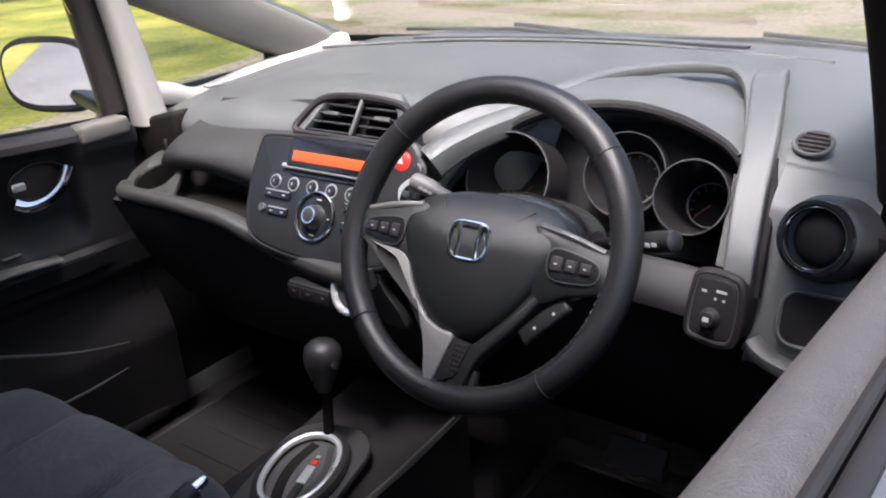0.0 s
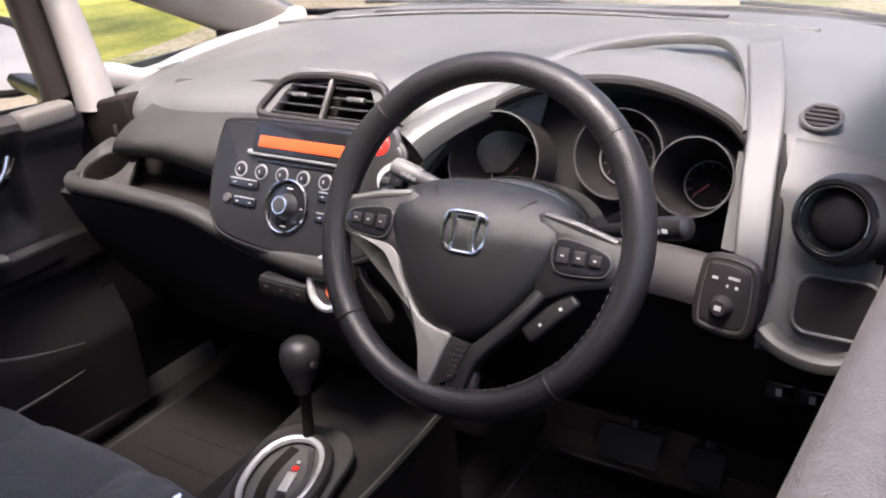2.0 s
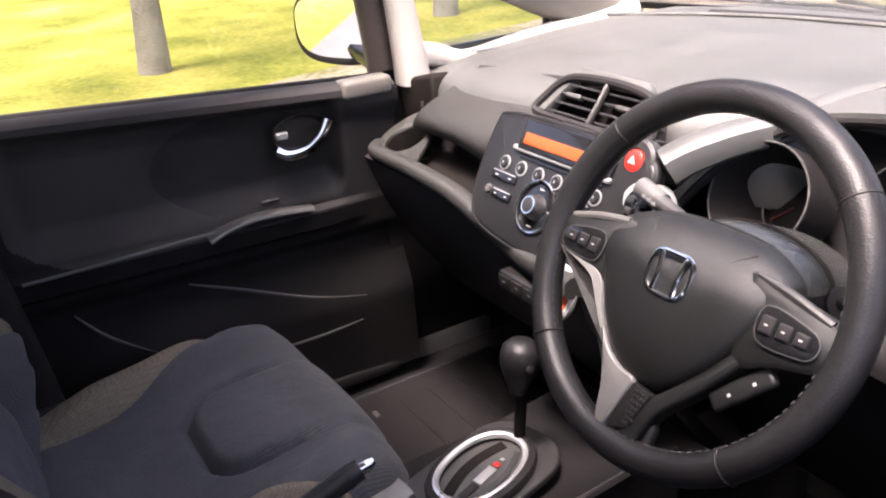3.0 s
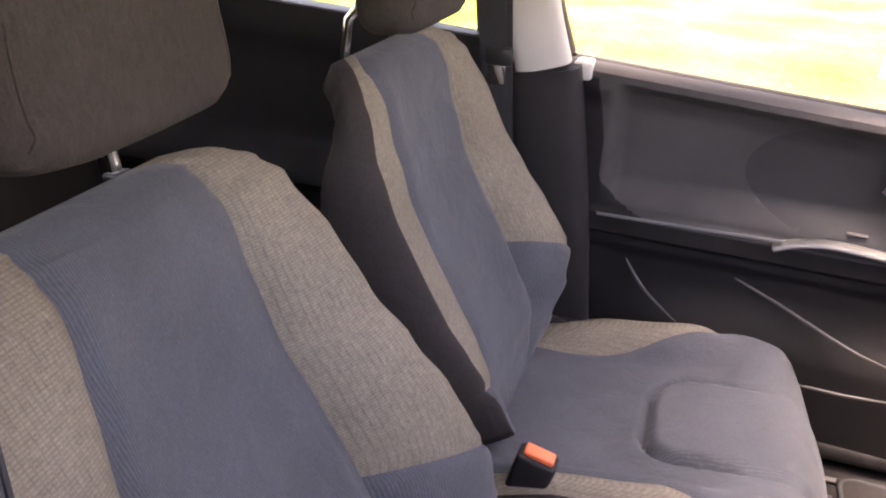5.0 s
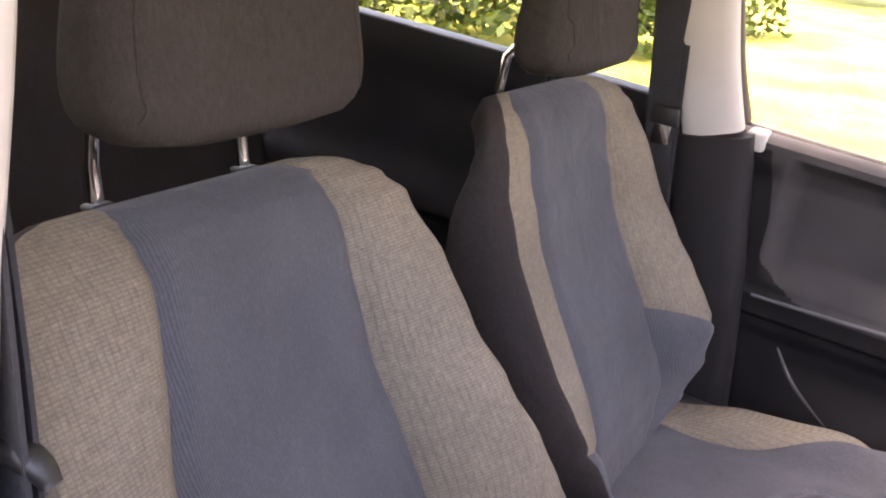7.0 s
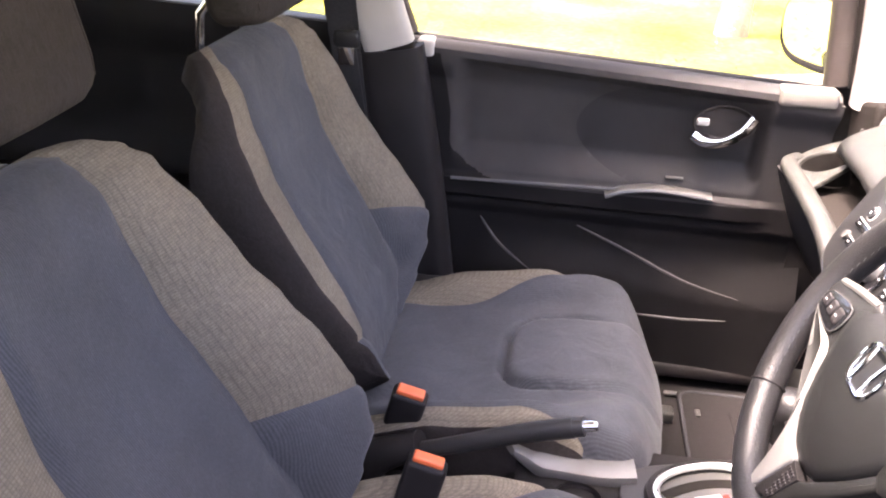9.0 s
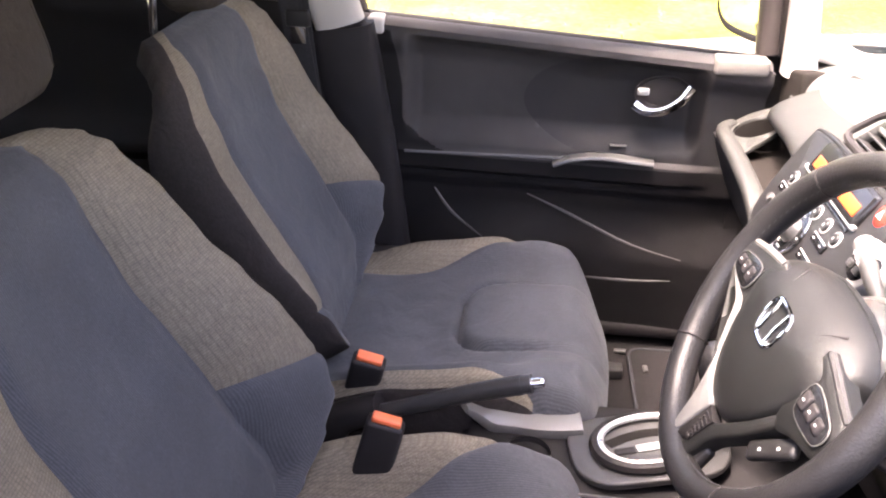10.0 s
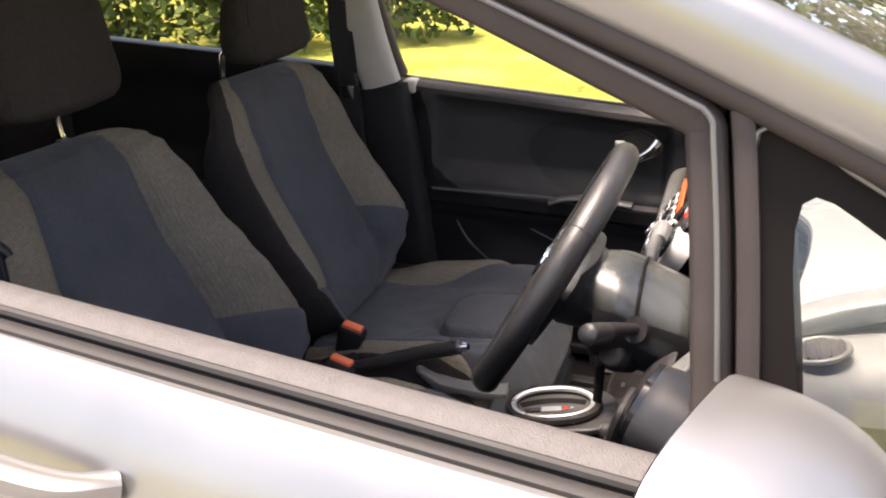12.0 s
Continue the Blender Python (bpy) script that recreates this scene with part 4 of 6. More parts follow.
# for each seat, by height: depth of the middle panel, then for the tunnel side and the door side the lift of the bolster over it
# and the half-width; the cloth bends forward towards the shoulders
BACK = {
    "passenger": dict(
        panel=(0.002, 0.010, 0.020, 0.028, 0.032, 0.033, 0.030, 0.031, 0.044, 0.058, 0.057, 0.047, 0.034, 0.018),
        tunnel=(0.030, 0.040, 0.042, 0.030, 0.020, 0.012, 0.011, 0.010, 0.005, 0.003, 0.0, 0.0, 0.0, 0.0),
        door=(0.0, 0.028, 0.052, 0.064, 0.058, 0.054, 0.046, 0.038, 0.026, 0.008, 0.002, 0.0, 0.0, 0.0),
        tunnel_w=(0.16, 0.20, 0.225, 0.236, 0.238, 0.238, 0.238, 0.238, 0.236, 0.220, 0.203, 0.180, 0.156, 0.125),
        door_w=(0.12, 0.185, 0.236, 0.268, 0.262, 0.256, 0.250, 0.250, 0.250, 0.236, 0.222, 0.196, 0.170, 0.140),
        seam=(0.126, 0.136), low=(-0.474, -0.452, -0.366, -0.437)),
    "driver": dict(
        panel=(0.036, 0.046, 0.054, 0.060, 0.064, 0.066, 0.060, 0.055, 0.062, 0.074, 0.068, 0.054, 0.038, 0.020),
        tunnel=(0.030, 0.060, 0.080, 0.084, 0.080, 0.080, 0.074, 0.062, 0.046, 0.016, 0.004, 0.0, 0.0, 0.0),
        door=(0.020, 0.040, 0.050, 0.054, 0.052, 0.050, 0.046, 0.040, 0.028, 0.010, 0.003, 0.0, 0.0, 0.0),
        tunnel_w=(0.17, 0.23, 0.268, 0.282, 0.272, 0.256, 0.246, 0.240, 0.238, 0.228, 0.216, 0.194, 0.168, 0.140),
        door_w=(0.17, 0.22, 0.255, 0.270, 0.264, 0.256, 0.250, 0.248, 0.246, 0.234, 0.220, 0.196, 0.168, 0.138),
        seam=(0.128, 0.134), low=(-0.368, -0.432, -0.368, -0.432)),
}


def front_seat(cx, y0, z0, out, which, label):
    """out: +1 where the door is at the right of the seat."""
    slim = which == "passenger"
    seat = thing("front_seat", label, "car seat", "front seats")
    lean = radians(28)
    m = Matrix.Translation((cx, y0, z0 + (-0.006 if slim else -0.016))) @ Matrix.Rotation(lean, 4, "X")          # local: x across, z up the back, y out of its front
    us = span(-0.565, -0.06, 42)[:-1] + span(-0.06, 0.018, 15)
    ss = span(-1, 1, 65)
    S1, S2 = 0.5, 0.8125                                                          # knots: panel seam, ridge of the bolster
    form = BACK[which]

    def at(key, u):
        return lerp_table(list(zip(BACK_U, form[key])), u)

    def rim(p):
        return S2 if slim and p * out < 0 else S2 + 0.09                          # where the pale cloth gives way to the dark sides

    def low(p):
        a, b = form["low"][:2] if p * out < 0 else form["low"][2:]
        return a + (b - a) * min(1.0, max(0.0, (abs(p) - S1) / (S2 - S1)))

    def width(u, p):
        return at("tunnel_w" if p * out < 0 else "door_w", u)

    def front(p, u):
        w, inner = width(u, p), p * out < 0
        b = at("tunnel" if inner else "door", u)
        xs_ = min(form["seam"][0 if inner else 1] + 0.020 * bump01(u, -9, -0.50, 0.10) - (0.042 if not (slim or inner) else 0.0) * bump01(u, -0.04, 9, 0.26), w * 0.66)
        xr = w * 0.90
        a = abs(p)
        x = a / S1 * xs_ if a < S1 else (xs_ + (a - S1) / (S2 - S1) * (xr - xs_) if a < S2 else xr + (a - S2) / (1 - S2) * (w - xr))
        k = min(1.0, max(0.0, (x - xs_ * 0.94) / (xr - xs_ * 0.94)))
        base = at("panel", u) - 0.006 * (1 - (x / xs_) ** 2 if a < S1 else 0.0) * bump01(u, -9, -0.10, 0.08)
        seam = 0.013 * math.exp(-((x - xs_) / 0.010) ** 2) * bump01(u, -9, -0.02, 0.05) + (0.006 * math.exp(-((u - low(p)) / 0.007) ** 2) if a > S1 else 0)
        d = base + b * math.sin(1.5708 * k) ** 1.1 - seam + 0.003 * noise.noise((x * 14 + cx * 9, u * 11, 1))
        e = max(0.0, (a - S2) / (1 - S2))
        d -= (b * 0.8 + 0.034 - 0.020 * bump01(u, -0.02, 1, 0.16)) * e ** 2.0
        return math.copysign(x, p), d, u

    def row_of(p):
        return min(range(len(us)), key=lambda i: abs(us[i] - low(math.copysign(S1, p))))

    def warped(p, u):
        """Shifts the rows so that one of them runs along the seam across the bolster."""
        u0, u1 = us[row_of(p)], low(p)
        k = (u - us[0]) / (u0 - us[0]) if u < u0 else (us[-1] - u) / (us[-1] - u0)
        return u + (u1 - u0) * max(0.0, k) if abs(p) >= S1 else u

    def ring(u):
        pts = [Vector(front(s, warped(s, u))) for s in ss]
        qa, qb = pts[0].y, pts[-1].y
        deep = 0.100 - 0.060 * bump01(u, 0.0, 1, 0.30)
        pts += [Vector((width(u, k) * k * (1 - 0.07 * d * bump01(u, 0.0, 1, 0.16)), (qb if k > 0 else qa) * min(1.0, abs(k) * 2) + (qa + qb) / 2 * (1 - min(1.0, abs(k) * 2)) - d * deep, u - 0.030 * d * bump01(u, 0.0, 1, 0.10))) for k, d in ((1.004, 0.30), (1.004, 0.65), (0.97, 0.88), (0.88, 1.0), (0.45, 1.06), (0, 1.08), (-0.45, 1.06), (-0.88, 1.0), (-0.97, 0.88), (-1.004, 0.65), (-1.004, 0.30))]
        return pts
    rings = [ring(u) for u in us]
    n = len(rings[0])

    def skin(name, test, mat, label=""):
        bm = bmesh.new()
        vs = {}

        def v(i, j):
            if (i, j) not in vs:
                vs[i, j] = bm.verts.new(m @ rings[i][j])
            return vs[i, j]
        for i in range(len(us) - 1):
            for j in range(n):
                k = (j + 1) % n
                sm = (ss[j] + ss[k]) / 2 if j < len(ss) - 1 else 9
                if test(sm, (us[i] + us[i + 1]) / 2):
                    bm.faces.new((v(i, j), v(i, k), v(i + 1, k), v(i + 1, j)))
        if test(9, 0):
            bm.faces.new([v(0, j) for j in range(n)])
        if test(0, 0.017):
            bm.faces.new([v(len(us) - 1, j) for j in range(n)])
        return bm, name, mat, label
    back = part(*[skin("backrest", lambda s, u: abs(s) < S1, BLUE, "")[k] for k in (1, 0, 2)], seat, "slate blue cloth backrest panel", 60)
    for side in (-1, 1):
        part(*[skin("backrest_bolster", lambda s, u: S1 <= s * side < rim(s) and u > us[row_of(s)], BROWN, "")[k] for k in (1, 0, 2)], seat, "taupe ribbed cloth side bolster", 60)
        part(*[skin("lower_bolster", lambda s, u: S1 <= s * side < rim(s) and u <= us[row_of(s)], BLUE, "")[k] for k in (1, 0, 2)], seat, "slate blue lower side bolster", 60)
    part(*[skin("back_shell", lambda s, u: abs(s) >= rim(s if abs(s) < 2 else 1), SIDE, "")[k] for k in (1, 0, 2)], seat, "dark cloth sides and back", 60)
    # headrest on two chrome posts, more upright than the back
    h = Matrix.Translation((cx, y0, z0 - (0.022 if slim else 0.0))) @ Matrix.Rotation(radians(9), 4, "X")
    rings = []
    for k in span(-1, 1, 22):
        sc = (1 - abs(k) ** 4.0) ** 0.45 if abs(k) < 1 else 0.0
        zc = 0.150 + 0.092 * k
        rings.append([h @ Vector((x * (0.97 - 0.07 * k) * (1.06 if slim else 1.0), 0.122 - (0.048 - y) * (0.76 - 0.28 * k) + 0.012 * k * k, zc)) for x, y in circle(0.140 * (0.40 + 0.60 * sc), 40, 0.36 * (0.25 + 0.75 * sc) / (0.40 + 0.60 * sc), 3.8)])
    head = part("headrest", loft(rings), HEAD, seat, "dark taupe cloth headrest", 60)
    for side in (-1, 1):                                                          # stitched seams where the side panels begin
        rib = [min((q for q in r if (h.inverted() @ q).y > 0.076), key=lambda q: abs((h.inverted() @ q).x - side * 0.116)) for r in rings[3:-3]]
        part("seam", tube(smooth_path(rib, 3), 0.0012, 6, up=(1, 0, 0)), HEAD, head, "stitched seam")
    for px in (-0.080, 0.080):
        part("headrest_post", tube([h @ Vector((px, 0.0, -0.030 if slim else 0.004)), h @ Vector((px, 0.0, 0.04)), h @ Vector((px, 0.012, 0.085)), h @ Vector((px, 0.04, 0.11))], 0.0068, 12, up=(0, 1, 0)), CHROME, seat, "chrome headrest post")
        part("post_guide", rbox(0.021, 0.018, 0.006, 0.0025, m=h @ Matrix.Translation((px, 0.001, -0.005 if slim else 0.006))), MID, seat, "dark guide sleeve of the post")
    # cushion
    zc = z0 - 0.505
    ys = [0.235 + 0.485 * k for k in [0, 0.02, 0.05] + span(0.09, 0.90, 66) + [0.93, 0.955, 0.975, 0.99, 1.0]]

    def top(s, y):
        x = s * 0.262
        z = zc - 0.012 + 0.030 * bump01(y, 0.60, 2, 0.22)
        z += (0.044 if slim else 0.060) * bump01(abs(s), 0.80, 0.92, 0.22) * bump01(y, 0.40, 0.50, 0.17)
        z += 0.022 * bump01(abs(s), 0.72, 0.95, 0.35) * bump01(y, 0.63, 0.66, 0.075 if slim else 0.10)
        rx = abs(x) - (0.106 if slim else 0.118)
        q = math.hypot(max(rx + 0.06, 0), max(0.532 - y, 0)) - 0.06 if y < 0.532 else rx
        z -= 0.024 * math.exp(-(q / 0.0075) ** 2) * (1 - 0.75 * bump01(y, 0.66, 9, 0.08))
        z += 0.009 * bump01(-q, 0.012, 9, 0.022)
        z -= 0.008 * math.exp(-((abs(s) - seam_s(y, s)) / 0.025) ** 2)
        z += 0.002 * noise.noise((x * 20 + cx * 7, y * 20, 4))
        e = max(0, abs(s) - 0.86) / 0.14
        z -= 0.045 * e ** 2.2
        f = max(0.0, (y - 0.645) / 0.075)
        z -= 0.085 * f ** 2.4
        return z

    def seam_s(y, s):
        if slim and s * out < 0:                                                  # narrow pale strip beside the handbrake
            return 0.80 + 0.17 * (max(0.0, y - 0.50) / 0.105) ** 1.6
        if not slim and s * out < 0:                                              # broad pale bolster beside the buckle
            return 0.58 + 0.405 * (max(0.0, y - 0.36) / 0.245) ** 2.2
        return 0.62 + 0.365 * (max(0.0, y - 0.33) / 0.275) ** (1.7 if slim else 1.25)

    def col(p, y):
        q = min(0.985, seam_s(y, p))
        a = abs(p)
        return math.copysign(a / 0.66 * q if a < 0.66 else q + (a - 0.66) / 0.34 * (1 - q), p)

    def bow(s, y):
        return 0.026 * (1 - s * s) * min(1.0, max(0.0, (y - 0.50) / 0.22)) ** 1.5

    knots = span(-1, -0.66, 12)[:-1] + span(-0.66, 0.66, 71) + span(0.66, 1, 12)[1:]
    nk = len(knots)
    crings = []
    for y in ys:
        f = max(0.0, (y - 0.68) / 0.04)
        w = 0.262 * (1 - 0.10 * min(1, f) ** 2) * (0.985 if y < 0.25 else 1)
        pts = [Vector((cx + w * col(p, y), y0 + y + bow(col(p, y), y), top(col(p, y), y))) for p in knots]
        zb = 0.375
        pts += [Vector((cx + w * k, y0 + y + bow(min(1.0, abs(k)), y) - (0.02 * min(1, f) if b < 0.6 else 0), top(1, y) + (zb - top(1, y)) * b)) for k, b in ((1.005, 0.2), (1.0, 0.5), (0.96, 0.85), (0.9, 1.0), (0.3, 1.0), (-0.3, 1.0), (-0.9, 1.0), (-0.96, 0.85), (-1.0, 0.5), (-1.005, 0.2))]
        crings.append(pts)

    def cushion(test):
        bm = bmesh.new()
        vs = {}
        n2 = len(crings[0])

        def v(i, j):
            if (i, j) not in vs:
                vs[i, j] = bm.verts.new(crings[i][j])
            return vs[i, j]
        for i in range(len(ys) - 1):
            for j in range(n2):
                k = (j + 1) % n2
                sm = (knots[j] + knots[k]) / 2 if j < nk - 1 else 10
                if test(sm, (ys[i] + ys[i + 1]) / 2):
                    bm.faces.new((v(i, j), v(i, k), v(i + 1, k), v(i + 1, j)))
        if test(0, 0.719):
            bm.faces.new([v(len(ys) - 1, j) for j in range(n2)])
        if test(10, 0.3):
            bm.faces.new([v(0, j) for j in range(n2)])
        return bm
    part("cushion", cushion(lambda s, y: abs(s) < 0.66 or (abs(s) <= 1 and y > 0.605)), BLUE, seat, "slate blue cushion with a raised thigh pad", 60)
    for side in (-1, 1):
        part("cushion_bolster", cushion(lambda s, y: 0.66 <= s * side <= (0.92 if slim and side * out < 0 else 1) and y <= 0.605), BROWN, seat, "taupe cushion bolster", 60)
    part("cushion_side", cushion(lambda s, y: s > 1 or (slim and s * out < -0.92 and y <= 0.605)), SIDE, seat, "dark cushion side", 60)
    # frame, rails, adjusting lever
    part("seat_base", rbox(0.44, 0.46, 0.07, 0.02, at=(cx, y0 + 0.49, 0.352)), DARK, seat, "black seat base")
    for px in (-0.19, 0.19):
        part("seat_rail", rbox(0.032, 0.62, 0.026, 0.005, at=(cx + px, y0 + 0.50, 0.313)), MID, seat, "steel floor rail")
    part("slide_bar", tube(smooth_path([(cx - 0.17, y0 + 0.70, 0.37), (cx - 0.16, y0 + 0.738, 0.385), (cx + 0.16, y0 + 0.738, 0.385), (cx + 0.17, y0 + 0.70, 0.37)], 6), 0.006, 10), CHROME, seat, "bright slide bar under the cushion")
    part("recliner_cover", rbox(0.030, 0.16, 0.10, 0.014, at=(cx + out * 0.268, y0 + 0.27, zc - 0.06)), DARK, seat, "black recliner cover")
    part("recliner_pivot", lathe([(0, 0.006), (0.006, 0.006), (0.008, 0)], 14, Matrix.Translation((cx + out * 0.196, y0 + 0.272, zc - 0.012)) @ Matrix.Rotation(radians(90 * out), 4, "Y")), CHROME, seat, "small bright pivot bolt")
    return seat


front_seat(0.308, 0.000, 1.032, 1, "driver", "driver's seat in slate blue and taupe cloth beside the steering wheel")
front_seat(-0.303, 0.030, 1.050, -1, "passenger", "passenger seat in slate blue and taupe cloth beside the handbrake")

rear = thing("rear_seat", "dark cloth rear bench behind the front seats", "car seat")
part("cushion", rbox(1.22, 0.50, 0.16, 0.05, 4, at=(0, -0.46, 0.50)), SIDE, rear)
for cx, w in ((-0.22, 0.72), (0.38, 0.46)):
    part("backrest", placed(rbox(w, 0.14, 0.62, 0.05, 4), Matrix.Translation((cx, -0.80, 0.82)) @ Matrix.Rotation(radians(14), 4, "X")), SIDE, rear)
for cx in (-0.36, 0.30):
    part("headrest", placed(rbox(0.26, 0.10, 0.16, 0.045, 4), Matrix.Translation((cx, -0.90, 1.20)) @ Matrix.Rotation(radians(12), 4, "X")), SIDE, rear)
    for px in (-0.06, 0.06):
        part("headrest_post", tube([(cx + px, -0.885, 1.08), (cx + px, -0.90, 1.16)], 0.006, 10, up=(0, 1, 0)), CHROME, rear)

# ---------------------------------------------------------------- belts and buckles


def ribbon(points, width, thick=0.0016, across=(0, 1, 0)):
    w = Vector(across).normalized() * width / 2
    rings = []
    pts = smooth_path(points, 8)
    for i, p in enumerate(pts):
        a, b = pts[max(0, i - 1)], pts[min(len(pts) - 1, i + 1)]
        nrm = (b - a).normalized().cross(w).normalized() * thick
        rings.append([p - w - nrm, p + w - nrm, p + w + nrm, p - w + nrm])
    return loft(rings)


for s in (1, -1):
    belt = thing("seat_belt", "black webbing seat belt hanging from its pale pillar anchor", "seat belt", "front seat belts")
    dx, dy = (-0.010, 0.036) if s > 0 else (0.0, 0.0)
    drop = 0.075 if s > 0 else 0.0
    part("webbing", ribbon([(s * (0.592 + dx), 0.135 + dy, 1.235 - drop), (s * (0.592 + dx), 0.140 + dy, 1.12), (s * (0.596 + dx), 0.150 + dy, 0.98), (s * (0.602 + dx), 0.165 + dy, 0.80), (s * (0.610 + dx), 0.19 + dy, 0.55), (s * (0.615 + dx), 0.21 + dy, 0.40)], 0.047), BELT, belt)
    part("slack_webbing", ribbon([(s * (0.584 + dx), 0.128 + dy, 1.235 - drop), (s * (0.582 + dx), 0.130 + dy, 1.12), (s * (0.585 + dx), 0.142 + dy, 1.00), (s * (0.600 + dx), 0.17 + dy, 0.78), (s * (0.608 + dx), 0.23 + dy, 0.45)], 0.047), BELT, belt)
    part("anchor_cover", rbox(0.020, 0.060, 0.075, 0.009, at=(s * 0.580, 0.150, 1.262)) if s < 0 else rbox(0.018, 0.046, 0.055, 0.008, at=(0.583, 0.170, 1.262 - drop)), TRIM, belt, "pale anchor cover")
    if s < 0:
        part("anchor_loop", tube(smooth_path([(s * (0.577 + dx), 0.105 + dy, 1.235 - drop), (s * (0.572 + dx), 0.140 + dy, 1.222 - drop), (s * (0.577 + dx), 0.175 + dy, 1.235 - drop), (s * (0.572 + dx), 0.140 + dy, 1.25 - drop)], 5, True), 0.007, 8, True, up=(s, 0, 0)), TRIM, belt)
    tongue = part("tongue", rbox(0.012, 0.050, 0.034, 0.006, at=(s * 0.584, 0.150, 1.010)) if s < 0 else sweep(smooth_path([(0.586, 0.186, 1.008), (0.581, 0.197, 1.005), (0.577, 0.208, 0.997), (0.576, 0.213, 0.990)], 5), circle(0.0085, 14, 0.8, 2.6), scale=lambda k: 0.75 + 0.35 * math.sin(math.pi * min(1.0, 0.15 + k))), RADIO, belt, "black tongue grip")
    part("tongue_blade", rbox(0.003, 0.030, 0.034, 0.001, at=(s * (0.584 + dx), 0.148 + dy, 0.978)), CHROME, tongue, "steel blade")

for bx, by, bz, turn in ((-0.069, 0.367, 0.602, 8), (0.101, 0.422, 0.624, -6)):
    b = thing("buckle", "black belt buckle with an orange-red release button beside the console", "belt buckle", "belt buckles")
    m = Matrix.Translation((bx, by + 0.008, bz + 0.004)) @ Matrix.Rotation(radians(-14), 4, "X") @ Matrix.Rotation(radians(turn), 4, "Y") @ Matrix.Scale(1.05, 4)
    part("body", rbox(0.030, 0.052, 0.090, 0.006, at=(0, 0, -0.047), m=m), DARK, b)
    part("release_button", rbox(0.019, 0.040, 0.010, 0.003, at=(0, 0, 0.000), m=m), BUCKLE, b, "orange-red press button")
    part("stalk", tube([m @ Vector((0, 0, -0.08)), m @ Vector((0, -0.01, -0.14)), m @ Vector((0, -0.03, -0.22))], 0.011, 10, up=(1, 0, 0)), DARK, b)

# ---------------------------------------------------------------- centre console
console = thing("centre_console", "dark centre console with gear gate and cup recess between the seats", "console")
part("body", sheet(lambda y, k: ((k * (0.115 + 0.02 * max(0, y - 0.7)), y, 0.525 - 0.010 * abs(k) ** 3 - 0.20 * max(0, abs(k) - 0.93) / 0.07 * 0.9 + 0.10 * max(0, y - 0.93)), (0, 0, 1)), span(0.54, 1.08, 24), [-1, -0.985, -0.96, -0.93] + span(-0.9, 0.9, 13) + [0.93, 0.96, 0.985, 1], 0.010), CONSOLE, console, "black console top")
part("gate_panel", plate(round_rect(0.150, 0.235, 0.060, 8), 0.010, 0.004, Matrix.Translation((0.008, 0.808, 0.535)) @ Matrix.Rotation(radians(6), 4, "X") @ Matrix.Rotation(radians(10), 4, "Z"), 3), MID, console, "charcoal panel round the gear gate")
part("side_wall", rbox(0.225, 0.56, 0.20, 0.02, at=(0, 0.80, 0.405)), CONSOLE, console)
part("edge_trim", tube(smooth_path([(0.100, 0.56, 0.528), (0.108, 0.70, 0.530), (0.114, 0.88, 0.532), (0.118, 1.04, 0.546)], 6), 0.0022, 8), GRIP, console, "thin grey edge")
part("rear_tray", rbox(0.17, 0.34, 0.16, 0.02, at=(0.0, 0.37, 0.40)), DARK, console, "black tray under the handbrake")
fork = sweep(smooth_path([(-0.03, 0.530, 0.556), (-0.045, 0.560, 0.535), (-0.050, 0.61, 0.528), (-0.045, 0.66, 0.530), (-0.050, 0.71, 0.533)], 6), [(x * 1.0, y * 0.40) for x, y in circle(0.034, 12, 1.0, 3)], scale=lambda k: 0.35 + 0.75 * min(1, k * 3))
part("cup_rim", fork, SPOKE, console, "grey moulded cup recess rim")
part("cup_well", lathe([(0.034, 0.006), (0.036, 0.0), (0.034, -0.004), (0.031, -0.05), (0, -0.05)], 28, Matrix.Translation((0.035, 0.63, 0.530))), DARK, console, "cup recess")
GATE = Matrix.Translation((0.008, 0.808, 0.556)) @ Matrix.Rotation(radians(6), 4, "X") @ Matrix.Rotation(radians(14), 4, "Z")
part("gate_rim", sweep([GATE @ Vector((x * 0.70, y, 0)) for x, y in circle(0.073, 44, 1.0, 2.2)], circle(0.0055, 8), closed=True), BRIGHT, console, "bright oval gear gate rim")
part("gate_collar", sweep([GATE @ Vector((x * 0.76, y * 1.09, -0.005)) for x, y in circle(0.073, 44, 1.0, 2.2)], circle(0.010, 8), closed=True), DARK, console, "black collar")
part("gate_plate", plate([(x * 0.68, y) for x, y in circle(0.072, 40, 1.0, 2.2)], 0.004, 0.0, GATE @ Matrix.Translation((0, 0, -0.012))), GRIP, console, "dished grey gear gate")
part("gate_slot", sweep([GATE @ Vector((-0.006 - 0.016 * math.cos(1.35 * k), 0.060 * k, -0.0075)) for k in span(-1, 1, 16)], [(x, y * 0.12) for x, y in circle(0.0085, 12, 1.0, 4)], up=(0, 0, 1)), BORDER, console, "curved black selector slot")
part("gate_shoulder", sweep([GATE @ Vector((0.008 + 0.024 * math.cos(1.2 * k), 0.058 * k, -0.0075)) for k in span(-1, 1, 16)], [(x, y * 0.3) for x, y in circle(0.005, 10, 1.0, 3)], up=(0, 0, 1)), MID, console, "raised shoulder of the gate")
part("gate_shutter", rbox(0.013, 0.030, 0.003, 0.001, at=(0.011, -0.040, -0.006), m=GATE), DARK, console)
part("gate_indicator", rbox(0.015, 0.036, 0.003, 0.001, at=(0.010, -0.004, -0.006), m=GATE), SILVER, console, "pale gear position strip")
